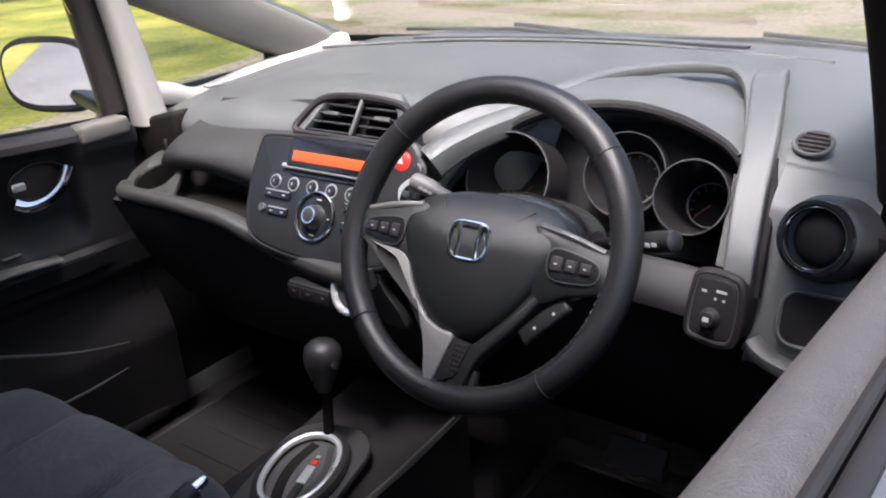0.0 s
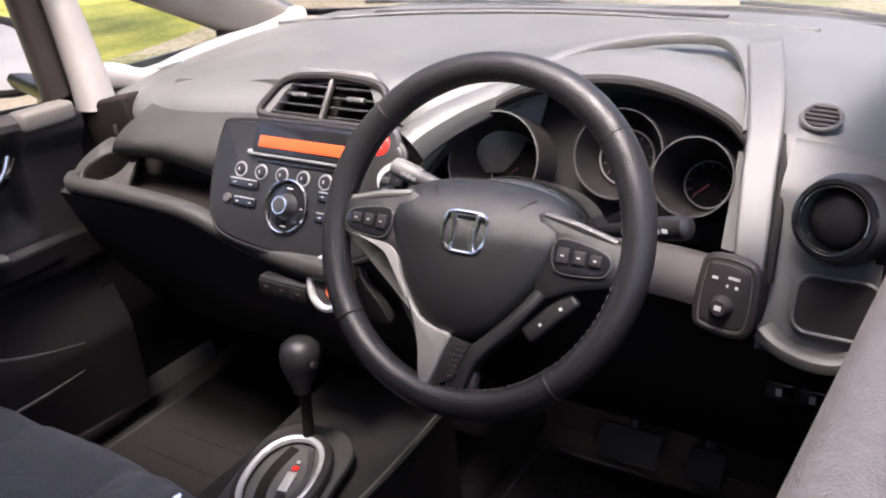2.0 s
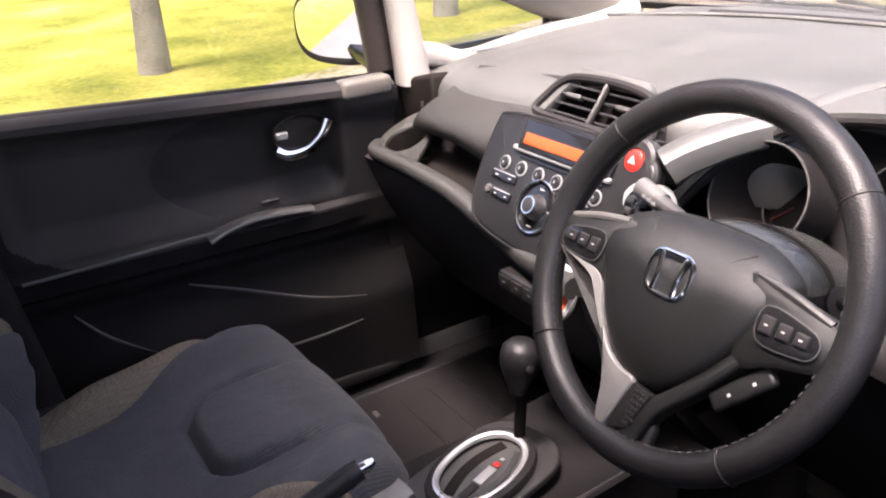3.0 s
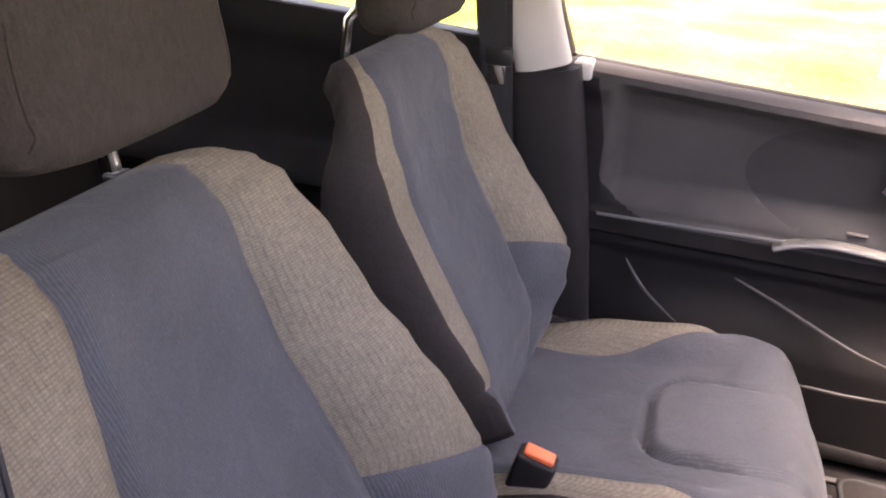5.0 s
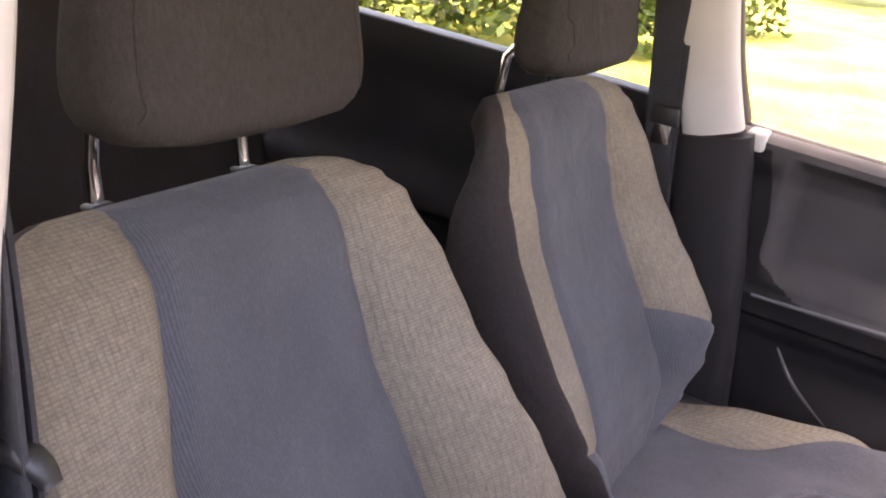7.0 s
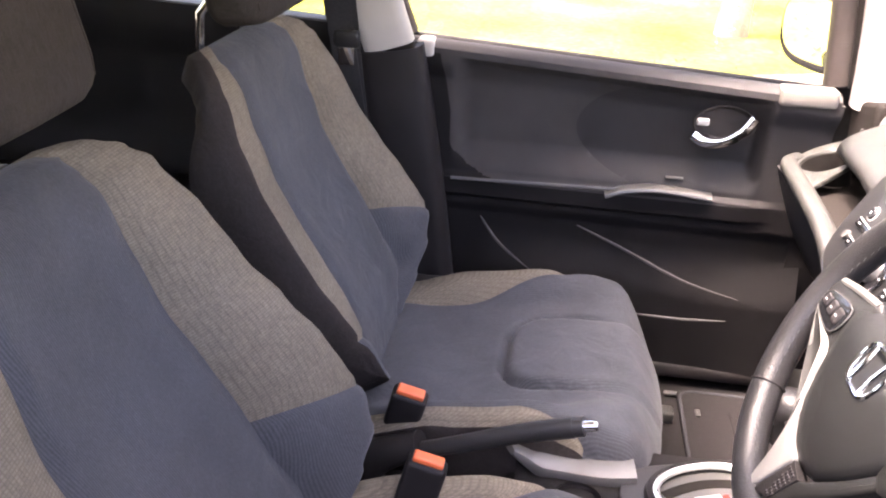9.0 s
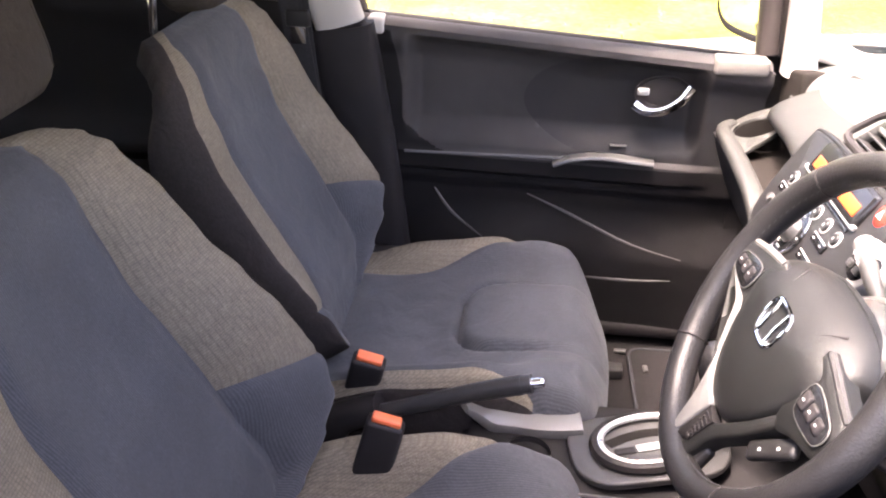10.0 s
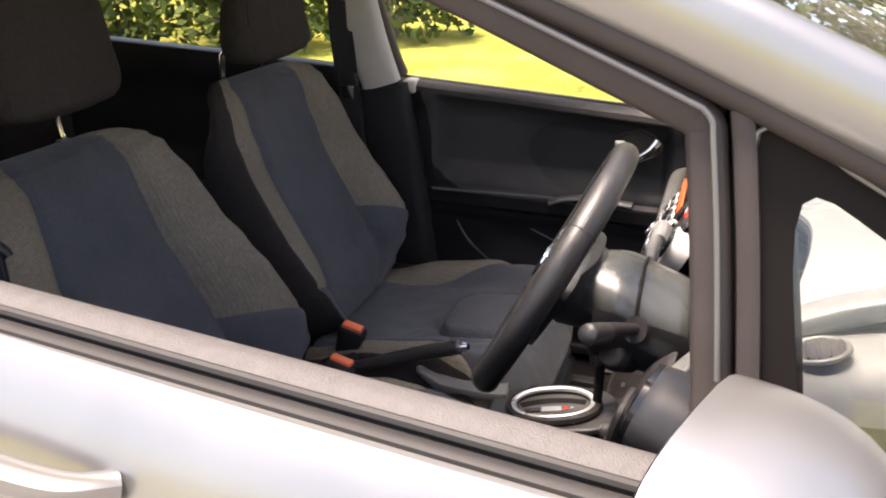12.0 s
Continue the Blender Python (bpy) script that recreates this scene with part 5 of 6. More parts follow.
part("gate_mark", rbox(0.010, 0.009, 0.002, 0.0008, at=(0.010, 0.021, -0.0055), m=GATE), RED, console, "red position mark")
part("gate_dot", rbox(0.006, 0.006, 0.002, 0.0008, at=(0.010, 0.033, -0.0055), m=GATE), SILVER, console)

selector = thing("gear_selector", "black gear lever with a smooth rounded knob", "gear lever")
part("lever", tube([(-0.008, 0.884, 0.540), (-0.004, 0.886, 0.60), (0.0, 0.887, 0.66)], 0.0085, 12, up=(1, 0, 0)), BORDER, selector)
KN = Matrix.Translation((0.0, 0.885, 0.690)) @ Matrix.Rotation(radians(-8), 4, "X")
part("knob", placed(lathe([(0, -0.046), (0.011, -0.044), (0.0145, -0.032), (0.022, -0.016), (0.0275, 0.0), (0.0285, 0.012), (0.0265, 0.025), (0.018, 0.034), (0.008, 0.0375), (0, 0.038)], 28), KN), LEATHER, selector, "black leather knob")
part("knob_button", lathe([(0, 0.004), (0.006, 0.003), (0.007, 0)], 14, KN @ Matrix.Translation((0.026, -0.004, 0.006)) @ Matrix.Rotation(radians(80), 4, "Y")), DARK, selector)

brake = thing("handbrake", "black handbrake lever with a bright release button between the seats", "handbrake")
part("grip", tube(smooth_path([(-0.015, 0.37, 0.535), (-0.008, 0.45, 0.568), (0.003, 0.54, 0.610), (0.012, 0.615, 0.640)], 6), 0.0135, 14, scale=lambda k: 0.8 + 0.25 * k, squash=1.1), MID, brake)
part("collar", tube([(0.012, 0.614, 0.640), (0.0135, 0.628, 0.6445)], 0.0140, 14), MID, brake)
part("release_button", tube([(0.0135, 0.626, 0.644), (0.015, 0.640, 0.648), (0.0155, 0.646, 0.650)], 0.0085, 12, scale=lambda k: 1.0 if k < 0.8 else 0.75), CHROME, brake, "bright release button")
part("gaiter", sweep(smooth_path([(-0.02, 0.31, 0.49), (-0.017, 0.34, 0.525), (-0.012, 0.40, 0.560)], 5), circle(0.036, 14, 0.8), scale=lambda k: 1.15 - 0.5 * k), DARK, brake, "soft black gaiter")

# floor mats and carpets
for cx, cy, w, d, label in ((-0.365, 1.090, 0.43, 0.47, "black ribbed floor mat in the passenger footwell"), (0.36, 1.00, 0.40, 0.62, "black floor mat in the driver's footwell")):
    mat_t = thing("floor_mat", label, "floor mat", "floor mats")
    part("mat", rbox(w, d, 0.016, 0.006, at=(cx, cy, 0.309)), CARPET, mat_t)
    part("bound_edge", sweep([(cx + x, cy + y, 0.316) for x, y in round_rect(w - 0.006, d - 0.006, 0.03, 5)], circle(0.004, 8), closed=True), BELT, mat_t, "bound edge of the mat")
    for k in range(5):
        part("rib", rbox(0.30, 0.006, 0.004, 0.0015, at=(cx, cy - d / 2 + 0.10 + 0.07 * k, 0.3175)), CARPET, mat_t)
    part("fixing_clip", rbox(0.022, 0.010, 0.006, 0.002, at=(cx - 0.135, cy - d / 2 + 0.034, 0.319)), GRIP, mat_t, "grey fixing clip")
    part("edge_tab", rbox(0.012, 0.030, 0.006, 0.002, at=(cx - 0.212, cy - d / 2 - 0.010, 0.307)), GRIP, mat_t, "grey tab at the corner of the mat")

# ---------------------------------------------------------------- dashboard
dash = thing("dashboard", "charcoal grained dashboard with two-level passenger shelf", "dashboard")
# upper pad: a profile in (y, z) that changes from door to door
STATIONS = [
    (-0.66, [(1.74, 0.985), (1.55, 0.990), (1.35, 0.978), (1.18, 0.962), (1.115, 0.945), (1.10, 0.925), (1.13, 0.900)]),
    (-0.56, [(1.82, 1.004), (1.58, 1.004), (1.38, 0.996), (1.22, 0.978), (1.150, 0.962), (1.120, 0.935), (1.14, 0.900)]),
    (-0.50, [(1.84, 1.008), (1.60, 1.006), (1.36, 1.002), (1.18, 0.994), (1.110, 0.976), (1.085, 0.936), (1.12, 0.900)]),
    (-0.40, [(1.88, 1.012), (1.62, 1.010), (1.38, 1.008), (1.20, 1.004), (1.110, 0.985), (1.080, 0.940), (1.12, 0.900)]),
    (-0.20, [(1.92, 1.014), (1.65, 1.016), (1.40, 1.014), (1.22, 1.012), (1.120, 0.990), (1.090, 0.940), (1.12, 0.900)]),
    (0.00, [(1.93, 1.014), (1.66, 1.020), (1.40, 1.024), (1.22, 1.030), (1.130, 1.010), (1.100, 0.950), (1.12, 0.900)]),
    (0.14, [(1.92, 1.014), (1.66, 1.022), (1.42, 1.032), (1.25, 1.036), (1.160, 1.010), (1.130, 0.950), (1.14, 0.900)]),
    (0.30, [(1.91, 1.014), (1.65, 1.024), (1.44, 1.036), (1.30, 1.036), (1.270, 1.005), (1.260, 0.950), (1.26, 0.900)]),
    (0.46, [(1.88, 1.012), (1.63, 1.024), (1.42, 1.034), (1.28, 1.030), (1.245, 1.000), (1.235, 0.950), (1.23, 0.900)]),
    (0.56, [(1.84, 1.008), (1.60, 1.016), (1.38, 1.026), (1.20, 1.022), (1.105, 1.004), (1.065, 0.950), (1.07, 0.900)]),
    (0.665, [(1.74, 0.990), (1.55, 0.998), (1.35, 1.004), (1.18, 0.998), (1.105, 0.985), (1.065, 0.950), (1.07, 0.900)]),
]
xs = [x for x, _ in STATIONS]


def pad_ring(x):
    i = max(0, min(len(xs) - 2, sum(1 for q in xs if q <= x) - 1))
    k = (x - xs[i]) / (xs[i + 1] - xs[i])
    k = k * k * (3 - 2 * k)
    a, b = STATIONS[i][1], STATIONS[i + 1][1]
    return smooth_path([(x, a[j][0] * (1 - k) + b[j][0] * k, a[j][1] * (1 - k) + b[j][1] * k) for j in range(7)], 5)


rings = []
for x in span(-0.66, 0.665, 60):
    r = pad_ring(x)
    rings.append(r + [Vector((x, 1.25, 0.88)), Vector((x, 1.70, 0.90))])
part("upper_pad", loft(rings), DASH, dash, "charcoal grained upper dash", 60)
# slim demister slot along the screen
part("demister_slot", sweep(smooth_path([(-0.42, 1.70, 1.0165), (-0.2, 1.745, 1.0195), (0.05, 1.76, 1.0215), (0.33, 1.735, 1.0225)], 6), [(x, y * 0.15) for x, y in circle(0.012, 8)]), DARK, dash, "dark demister slot")
part("demister_ridge", sweep(smooth_path([(-0.62, 1.60, 1.003), (-0.3, 1.70, 1.0175), (0.1, 1.72, 1.023), (0.5, 1.63, 1.022)], 6), circle(0.004, 8)), DASH, dash, "moulded ridge")
part("side_demister", rbox(0.020, 0.060, 0.006, 0.002, at=(-0.600, 1.26, 0.984)), SILVER, dash, "pale window demister grille")

# passenger side: upper lid, open shelf, lower edge with cup recess
lid = sheet(lambda x, k: ((x + 0.052 * (1 - k) * (-0.195 - x) / 0.315, 1.083 - 0.052 * k - 0.018 * math.sin(math.pi * k) - 0.02 * bump01(x, -0.42, -0.26, 0.12) * math.sin(math.pi * k), 0.958 - 0.070 * k + (-0.026 * max(0, x + 0.36) / 0.18) * k), (0, -1, 0.3)), span(-0.512, -0.195, 22), span(-0.55, 1, 18), 0.02)
part("upper_glovebox_lid", lid, SHELF, dash, "smooth upper glovebox lid", 60)
# shelf back and floor carry the shade under the lid in their colour
part("shelf_back", sheet(lambda x, k: ((x, 1.12 - 0.03 * k, 0.905 - 0.075 * k), (0, -1, 0)), span(-0.63, -0.17, 8), span(0, 1, 4), 0.01), DARK, dash, "back of the shelf, darkened for the shade under the lid")
part("shelf_floor", sheet(lambda x, k: ((x, 1.13 - 0.185 * k + 0.05 * max(0, -0.50 - x), 0.834 - 0.08 * max(0, x + 0.27)), (0, 0, 1)), span(-0.575, -0.16, 10), span(0, 0.9, 5), 0.012), BORDER, dash, "shelf floor, blackened for the shade under the lid")
EDGE = [(-0.566, 0.990, 0.851), (-0.545, 0.968, 0.848), (-0.48, 0.963, 0.850), (-0.40, 0.962, 0.851), (-0.265, 0.960, 0.845), (-0.175, 0.957, 0.826), (-0.10, 0.950, 0.816), (-0.02, 0.935, 0.818), (0.07, 0.925, 0.822)]
part("shelf_edge", sweep(smooth_path(EDGE, 6), [(x, y) for x, y in circle(0.016, 14, 0.85, 3)], scale=lambda k: 0.85 + 0.25 * k), SHELF, dash, "grey rounded shelf edge")
tray = smooth_path([(-0.578, 1.080, 0), (-0.585, 1.022, 0), (-0.560, 0.978, 0), (-0.525, 0.963, 0), (-0.47, 0.965, 0), (-0.426, 0.970, 0), (-0.430, 0.995, 0), (-0.468, 1.048, 0), (-0.495, 1.078, 0), (-0.54, 1.090, 0)], 6, True)
hole = [min(((0.042 * math.cos(a) - 0.516, 0.040 * math.sin(a) + 1.020) for a in [2 * math.pi * i / 96 for i in range(96)]), key=lambda q: abs(math.remainder(math.atan2(q[1] - 1.020, q[0] + 0.516) - math.atan2(p.y - 1.020, p.x + 0.516), 2 * math.pi))) for p in tray]
rim_rings = [[(p.x, p.y, 0.850) for p in tray], [(p.x, p.y, 0.855) for p in tray], [(p.x * 0.93 + h[0] * 0.07, p.y * 0.93 + h[1] * 0.07, 0.8585) for p, h in zip(tray, hole)], [(h[0] + (p.x - h[0]) * 0.08, h[1] + (p.y - h[1]) * 0.08, 0.858) for p, h in zip(tray, hole)], [(h[0], h[1], 0.855) for h in hole], [(h[0], h[1], 0.848) for h in hole]]
rim_rings = [[(x, y, z - 0.006 + 0.39 * (y - 0.975)) for x, y, z in r] for r in rim_rings]      # the tray slopes up towards the screen
part("cup_tray", loft(rim_rings, True, False), SHELF, dash, "flat grey tray round the cup recess")
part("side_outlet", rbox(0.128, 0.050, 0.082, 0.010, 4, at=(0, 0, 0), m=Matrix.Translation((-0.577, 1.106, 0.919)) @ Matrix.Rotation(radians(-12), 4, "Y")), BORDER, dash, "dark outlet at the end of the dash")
part("side_outlet_vane", rbox(0.003, 0.010, 0.018, 0.001, at=(-0.553, 1.0805, 0.910)), GRIP, dash)
# well coloured near-black for the shade inside it
part("cup_well", lathe([(0.040, 0.0), (0.036, -0.03), (0.034, -0.05), (0, -0.05)], 28, Matrix.Translation((-0.516, 1.020, 0.864)) @ Matrix.Rotation(radians(21), 4, "X")), BORDER, dash, "cup recess, blackened for its inner shade")
part("lower_glovebox", sheet(lambda x, k: ((x, 0.955 + 0.22 * k - 0.03 * math.sin(math.pi * k), 0.834 - 0.35 * k - 0.08 * min(0.2, max(0, x + 0.27))), (0, -1, -0.4)), span(-0.57, 0.12, 14), span(0, 1, 12), 0.02), DARK, dash, "black lower glovebox", 60)
part("driver_knee_panel", sheet(lambda x, k: ((x, 1.02 + 0.20 * k - 0.02 * math.sin(math.pi * k), 0.835 - 0.34 * k), (0, -1, -0.4)), span(0.115, 0.66, 12), span(0, 1, 12), 0.02), DARK, dash, "black knee panel", 60)
KF = face_frame((0.073, 0.962, 0.782), -18)
part("console_cheek", plate([(p.x, p.y) for p in smooth_path([(-0.020, 0.045, 0), (-0.027, -0.010, 0), (-0.020, -0.046, 0), (0.006, -0.054, 0), (0.029, -0.044, 0), (0.022, -0.012, 0), (0.008, 0.020, 0), (0.004, 0.050, 0)], 4, True)], 0.010, 0.003, KF), MID, dash, "dark cheek beside the column")
part("cheek_edge", tube(smooth_path([KF @ Vector(p) for p in ((0.004, 0.040, 0.011), (0.008, 0.018, 0.011), (0.020, -0.012, 0.011), (0.026, -0.040, 0.011))], 6), 0.0012, 6), GRIP, dash)
part("lower_switch_panel", rbox(0.086, 0.020, 0.030, 0.004, at=(-0.043, 0.925, 0.778)), RADIO, dash, "black switch strip under the radio")
for k in range(3):
    part("lower_switch", rbox(0.026, 0.004, 0.020, 0.0015, at=(-0.072 + 0.029 * k, 0.9155, 0.778)), CONSOLE, dash)
    part("switch_mark", rbox(0.006, 0.001, 0.002, 0.0, at=(-0.072 + 0.029 * k, 0.9132, 0.779)), GRIP, dash)

# centre stack: radio, vents, hazard pod
RAD = face_frame((-0.054, 0.982, 0.924), 28.7)
radio = thing("car_radio", "black car radio with orange display and round volume dial", "car radio")
outline = smooth_path([(-0.128, 0.066, 0), (-0.150, 0.050, 0), (-0.152, -0.02, 0), (-0.140, -0.075, 0), (-0.105, -0.102, 0), (0.0, -0.112, 0), (0.10, -0.104, 0), (0.150, -0.085, 0), (0.166, -0.03, 0), (0.172, 0.03, 0), (0.160, 0.060, 0), (0.10, 0.070, 0), (0.0, 0.072, 0)], 5, True)
part("fascia", plate([(p.x, p.y) for p in outline], 0.022, 0.006, RAD @ Matrix.Translation((0, 0, -0.022)), 3), RADIO, radio, "black curved fascia")
part("fascia_rim", sweep([RAD @ Vector((p.x, p.y, -0.006)) for p in outline], circle(0.0045, 8), closed=True, up=(0, -0.875, 0.48)), RADIO, radio)
part("display_hood", rbox(0.190, 0.050, 0.014, 0.006, at=(0.015, 0.044, 0.001), m=RAD), GLOSS, radio, "gloss black display surround")
part("display", rbox(0.165, 0.0165, 0.004, 0.001, at=(0.016, 0.0385, 0.0075), m=RAD), ORANGE, radio, "orange lit display")
part("disc_slot_lip", rbox(0.200, 0.008, 0.008, 0.003, at=(0.012, 0.022, 0.003), m=RAD), SILVER, radio, "pale bar over the disc slot")
part("disc_slot", rbox(0.170, 0.0045, 0.004, 0.001, at=(0.015, 0.0125, 0.0005), m=RAD), GLOSS, radio, "disc slot")
for k in range(6):
    bx = -0.097 + 0.0385 * k
    b = part("preset_button", lathe([(0, 0.005), (0.007, 0.0048), (0.0085, 0.003), (0.009, 0)], 20, RAD @ Matrix.Translation((bx, -0.004, 0))), RADIO, radio, "round preset button")
    part("button_ring", sweep([RAD @ Vector((bx + x, -0.004 + y, 0.001)) for x, y in circle(0.010, 20)], circle(0.0013, 6), closed=True, up=(0, -0.875, 0.48)), SILVER, b)
    part("button_mark", rbox(0.0016, 0.0040, 0.001, 0.0, at=(bx, -0.004, 0.0053), m=RAD), PRINT, b)
part("dial_ring", sweep([RAD @ Vector((-0.001 + x, -0.0455 + y, 0.003)) for x, y in circle(0.0365, 40)], circle(0.0022, 8), closed=True, up=(0, -0.875, 0.48)), CHROME, radio, "bright dial ring")
part("dial_plate", lathe([(0, 0.001), (0.034, 0.001), (0.036, 0)], 36, RAD @ Matrix.Translation((-0.001, -0.0455, 0))), GLOSS, radio, "gloss black dial plate")
knob = part("volume_knob", lathe([(0, 0.016), (0.010, 0.0165), (0.0135, 0.015), (0.015, 0.012), (0.0175, 0.001), (0.0185, 0)], 28, RAD @ Matrix.Translation((-0.001, -0.0455, 0.001))), MID, radio, "round volume knob")
part("knob_ring", sweep([RAD @ Vector((-0.001 + x, -0.0455 + y, 0.0165)) for x, y in circle(0.0115, 24)], circle(0.0012, 6), closed=True, up=(0, -0.875, 0.48)), CHROME, knob)
for bx, by, w in ((-0.086, -0.024, 0.055), (-0.078, -0.050, 0.042), (0.072, -0.024, 0.044), (0.074, -0.052, 0.044)):
    bar = part("rocker_button", rbox(w, 0.0125, 0.006, 0.002, at=(bx, by, 0.001), m=RAD), GLOSS, radio, "flat rocker button")
    part("button_edge", rbox(w * 0.9, 0.0018, 0.002, 0.0005, at=(bx, by + 0.006, 0.004), m=RAD), SILVER, bar)
    for k in (-0.28, 0.28):
        part("button_mark", rbox(w * 0.10, 0.0016, 0.001, 0.0, at=(bx + w * k, by, 0.0043), m=RAD), PRINT, bar)
for bx, by in ((0.0, -0.020), (-0.026, -0.0455), (0.026, -0.0455), (0.0, -0.073)):
    part("dial_mark", rbox(0.009 if by > -0.04 or by < -0.06 else 0.004, 0.0018, 0.001, 0.0, at=(bx, by, 0.0018), m=RAD), PRINT, radio)
part("eject_button", lathe([(0, 0.005), (0.006, 0.0045), (0.007, 0)], 18, RAD @ Matrix.Translation((-0.112, -0.048, 0))), GRIP, radio)

VENT = face_frame((-0.052, 1.058, 1.010), 37)
vents = thing("centre_vent", "pair of black air vents above the radio", "air vent")
vo = smooth_path([(-0.104, -0.030, 0), (-0.094, 0.0, 0), (-0.070, 0.026, 0), (-0.02, 0.034, 0), (0.04, 0.034, 0), (0.092, 0.026, 0), (0.112, 0.0, 0), (0.118, -0.030, 0), (0.05, -0.034, 0), (-0.04, -0.034, 0)], 4, True)
part("housing", sweep([VENT @ Vector((p.x, p.y, 0)) for p in vo], circle(0.0065, 8), closed=True, up=(0, -0.8, 0.6)), DARK, vents, "black vent surround")
part("cavity", plate([(p.x, p.y) for p in vo], 0.004, 0.0, VENT @ Matrix.Translation((0, 0, -0.026))), BORDER, vents, "dark vent cavity")
part("wall", sweep([VENT @ Vector((p.x, p.y, -0.012)) for p in vo], [(-0.014, -0.001), (0.014, -0.001), (0.014, 0.001), (-0.014, 0.001)], closed=True, up=(1, 0, 0.2)), DARK, vents)
for side in (-1, 1):
    for k in range(4):
        y = 0.022 - 0.0145 * k
        w = 0.083 + 0.012 * k
        part("slat", placed(rbox(w, 0.003, 0.016, 0.001, 2), VENT @ Matrix.Translation((0.007 + side * (0.008 + w / 2) * (1.0 if side > 0 else 0.93), y, -0.010)) @ Matrix.Rotation(radians(18), 4, "X")), MID, vents, "thin vent slat")
    part("slide_tab", rbox(0.030, 0.007, 0.010, 0.002, at=(0.007 + side * 0.05, 0.004, -0.002), m=VENT), GRIP, vents, "slat tab")
part("divider", rbox(0.007, 0.068, 0.010, 0.003, at=(0.008, 0.001, -0.001), m=VENT), GRIP, vents, "upright divider")
part("hood", sweep([VENT @ Vector((x, 0.040 - 0.9 * max(0, abs(x - 0.007) - 0.06) ** 1.5 * 8, -0.010)) for x in span(-0.105, 0.12, 18)], [(x, y) for x, y in circle(0.010, 10, 1.0, 3)], up=(0, 0.6, 0.8)), DASH, vents, "vent hood")

pod = thing("hazard_switch", "red hazard warning switch on a round grey pod", "switch")
HZ = face_frame((0.078, 1.010, 0.972), 25)
part("bezel", lathe([(0.030, -0.02), (0.030, -0.002), (0.026, 0.002), (0.017, 0.001), (0.0165, -0.002)], 30, HZ), MID, pod)
part("button", lathe([(0, 0.005), (0.010, 0.0045), (0.0145, 0.002), (0.016, -0.003)], 26, HZ), RED, pod, "red button")
tri = plate([(-0.006, -0.004), (0.006, -0.004), (0, 0.0065)], 0.0008, 0.0, HZ @ Matrix.Translation((0, 0, 0.005)))
part("mark", tri, PRINT, pod, "white triangle")
climate = thing("climate_dial", "round climate dial cluster with chrome edge beside the wheel", "dial")
CL = face_frame((0.112, 0.985, 0.928), 25)
part("bezel", lathe([(0.034, -0.03), (0.034, -0.004), (0.031, 0.0), (0.024, 0.001), (0.0, 0.001)], 30, CL), SILVER, climate)
part("face", lathe([(0, 0.004), (0.020, 0.0035), (0.023, 0.001)], 28, CL), GLOSS, climate)
for bx, by in ((-0.010, 0.006), (0.010, 0.006), (-0.010, -0.008), (0.010, -0.008)):
    part("button", rbox(0.012, 0.009, 0.004, 0.0015, at=(bx, by, 0.005), m=CL), MID, climate)
part("stack_cheek", sweep(smooth_path([(0.112, 1.03, 0.968), (0.130, 1.055, 0.985), (0.155, 1.10, 1.000), (0.19, 1.17, 1.012)], 6), [(x, y) for x, y in circle(0.028, 12, 0.8, 3)], scale=lambda k: 1.0 - 0.2 * k), DASH, dash, "curved cheek beside the instruments")

# instrument binnacle
INS = face_frame((0.306, 1.112, 0.932), 25)
binn = thing("instrument_cluster", "three round instruments under an arched hood", "instrument cluster")
# near-black back panel: the shade thrown by the hood is in its colour
part("back_panel", plate(round_rect(0.42, 0.175, 0.05, 5, 0.005, 0.020), 0.01, 0.002, INS @ Matrix.Translation((0, 0, -0.072))), CONSOLE, binn)
for gx, gy, r, out in ((-0.105, -0.002, 0.066, 0.030), (0.047, 0.030, 0.058, -0.012), (0.156, 0.009, 0.047, 0.034)):
    g = Matrix.Translation((gx, gy, 0))
    gauge = part("gauge", lathe([(0, -0.058), (r * 0.66, -0.058), (r * 0.86, out - 0.025), (r * 0.97, out), (r, out - 0.001), (r * 1.02, -0.03)], 44, INS @ g), CONSOLE, binn, "deep round gauge")
    part("gauge_face", lathe([(0, -0.0555), (r * 0.66, -0.0555)], 40, INS @ g), DIAL, gauge)
    part("gauge_ring", sweep([INS @ Vector((gx + x, gy + y, out)) for x, y in circle(r * 0.985, 44)], circle(0.0014, 6), closed=True, up=(0, -0.9, 0.42)), GRIP if r > 0.06 else MID, gauge, "thin gauge ring")
    part("inner_ring", sweep([INS @ Vector((gx + x, gy + y, -0.050)) for x, y in circle(r * 0.62, 40)], circle(0.0013, 6), closed=True, up=(0, -0.9, 0.42)), SPOKE, gauge, "pale ring round the dial")
    part("needle", tube([INS @ Vector((gx, gy, -0.052)), INS @ Vector((gx - r * 0.36, gy - r * 0.34, -0.052))], 0.0012, 6), NEEDLE, gauge)
    for k in range(11):
        a = radians(225 - 27 * k)
        part("tick", rbox(0.0014, 0.005, 0.001, 0.0, m=INS @ Matrix.Translation((gx + math.cos(a) * r * 0.53, gy + math.sin(a) * r * 0.53, -0.055)) @ Matrix.Rotation(a - math.pi / 2, 4, "Z")), MID, gauge)
HOOD = [(0.115, 1.030, 0.905), (0.128, 1.060, 0.945), (0.165, 1.105, 0.995), (0.22, 1.135, 1.028), (0.29, 1.150, 1.042), (0.36, 1.150, 1.046), (0.43, 1.140, 1.036), (0.49, 1.125, 1.015), (0.520, 1.110, 0.990)]
hp = smooth_path(HOOD, 6)
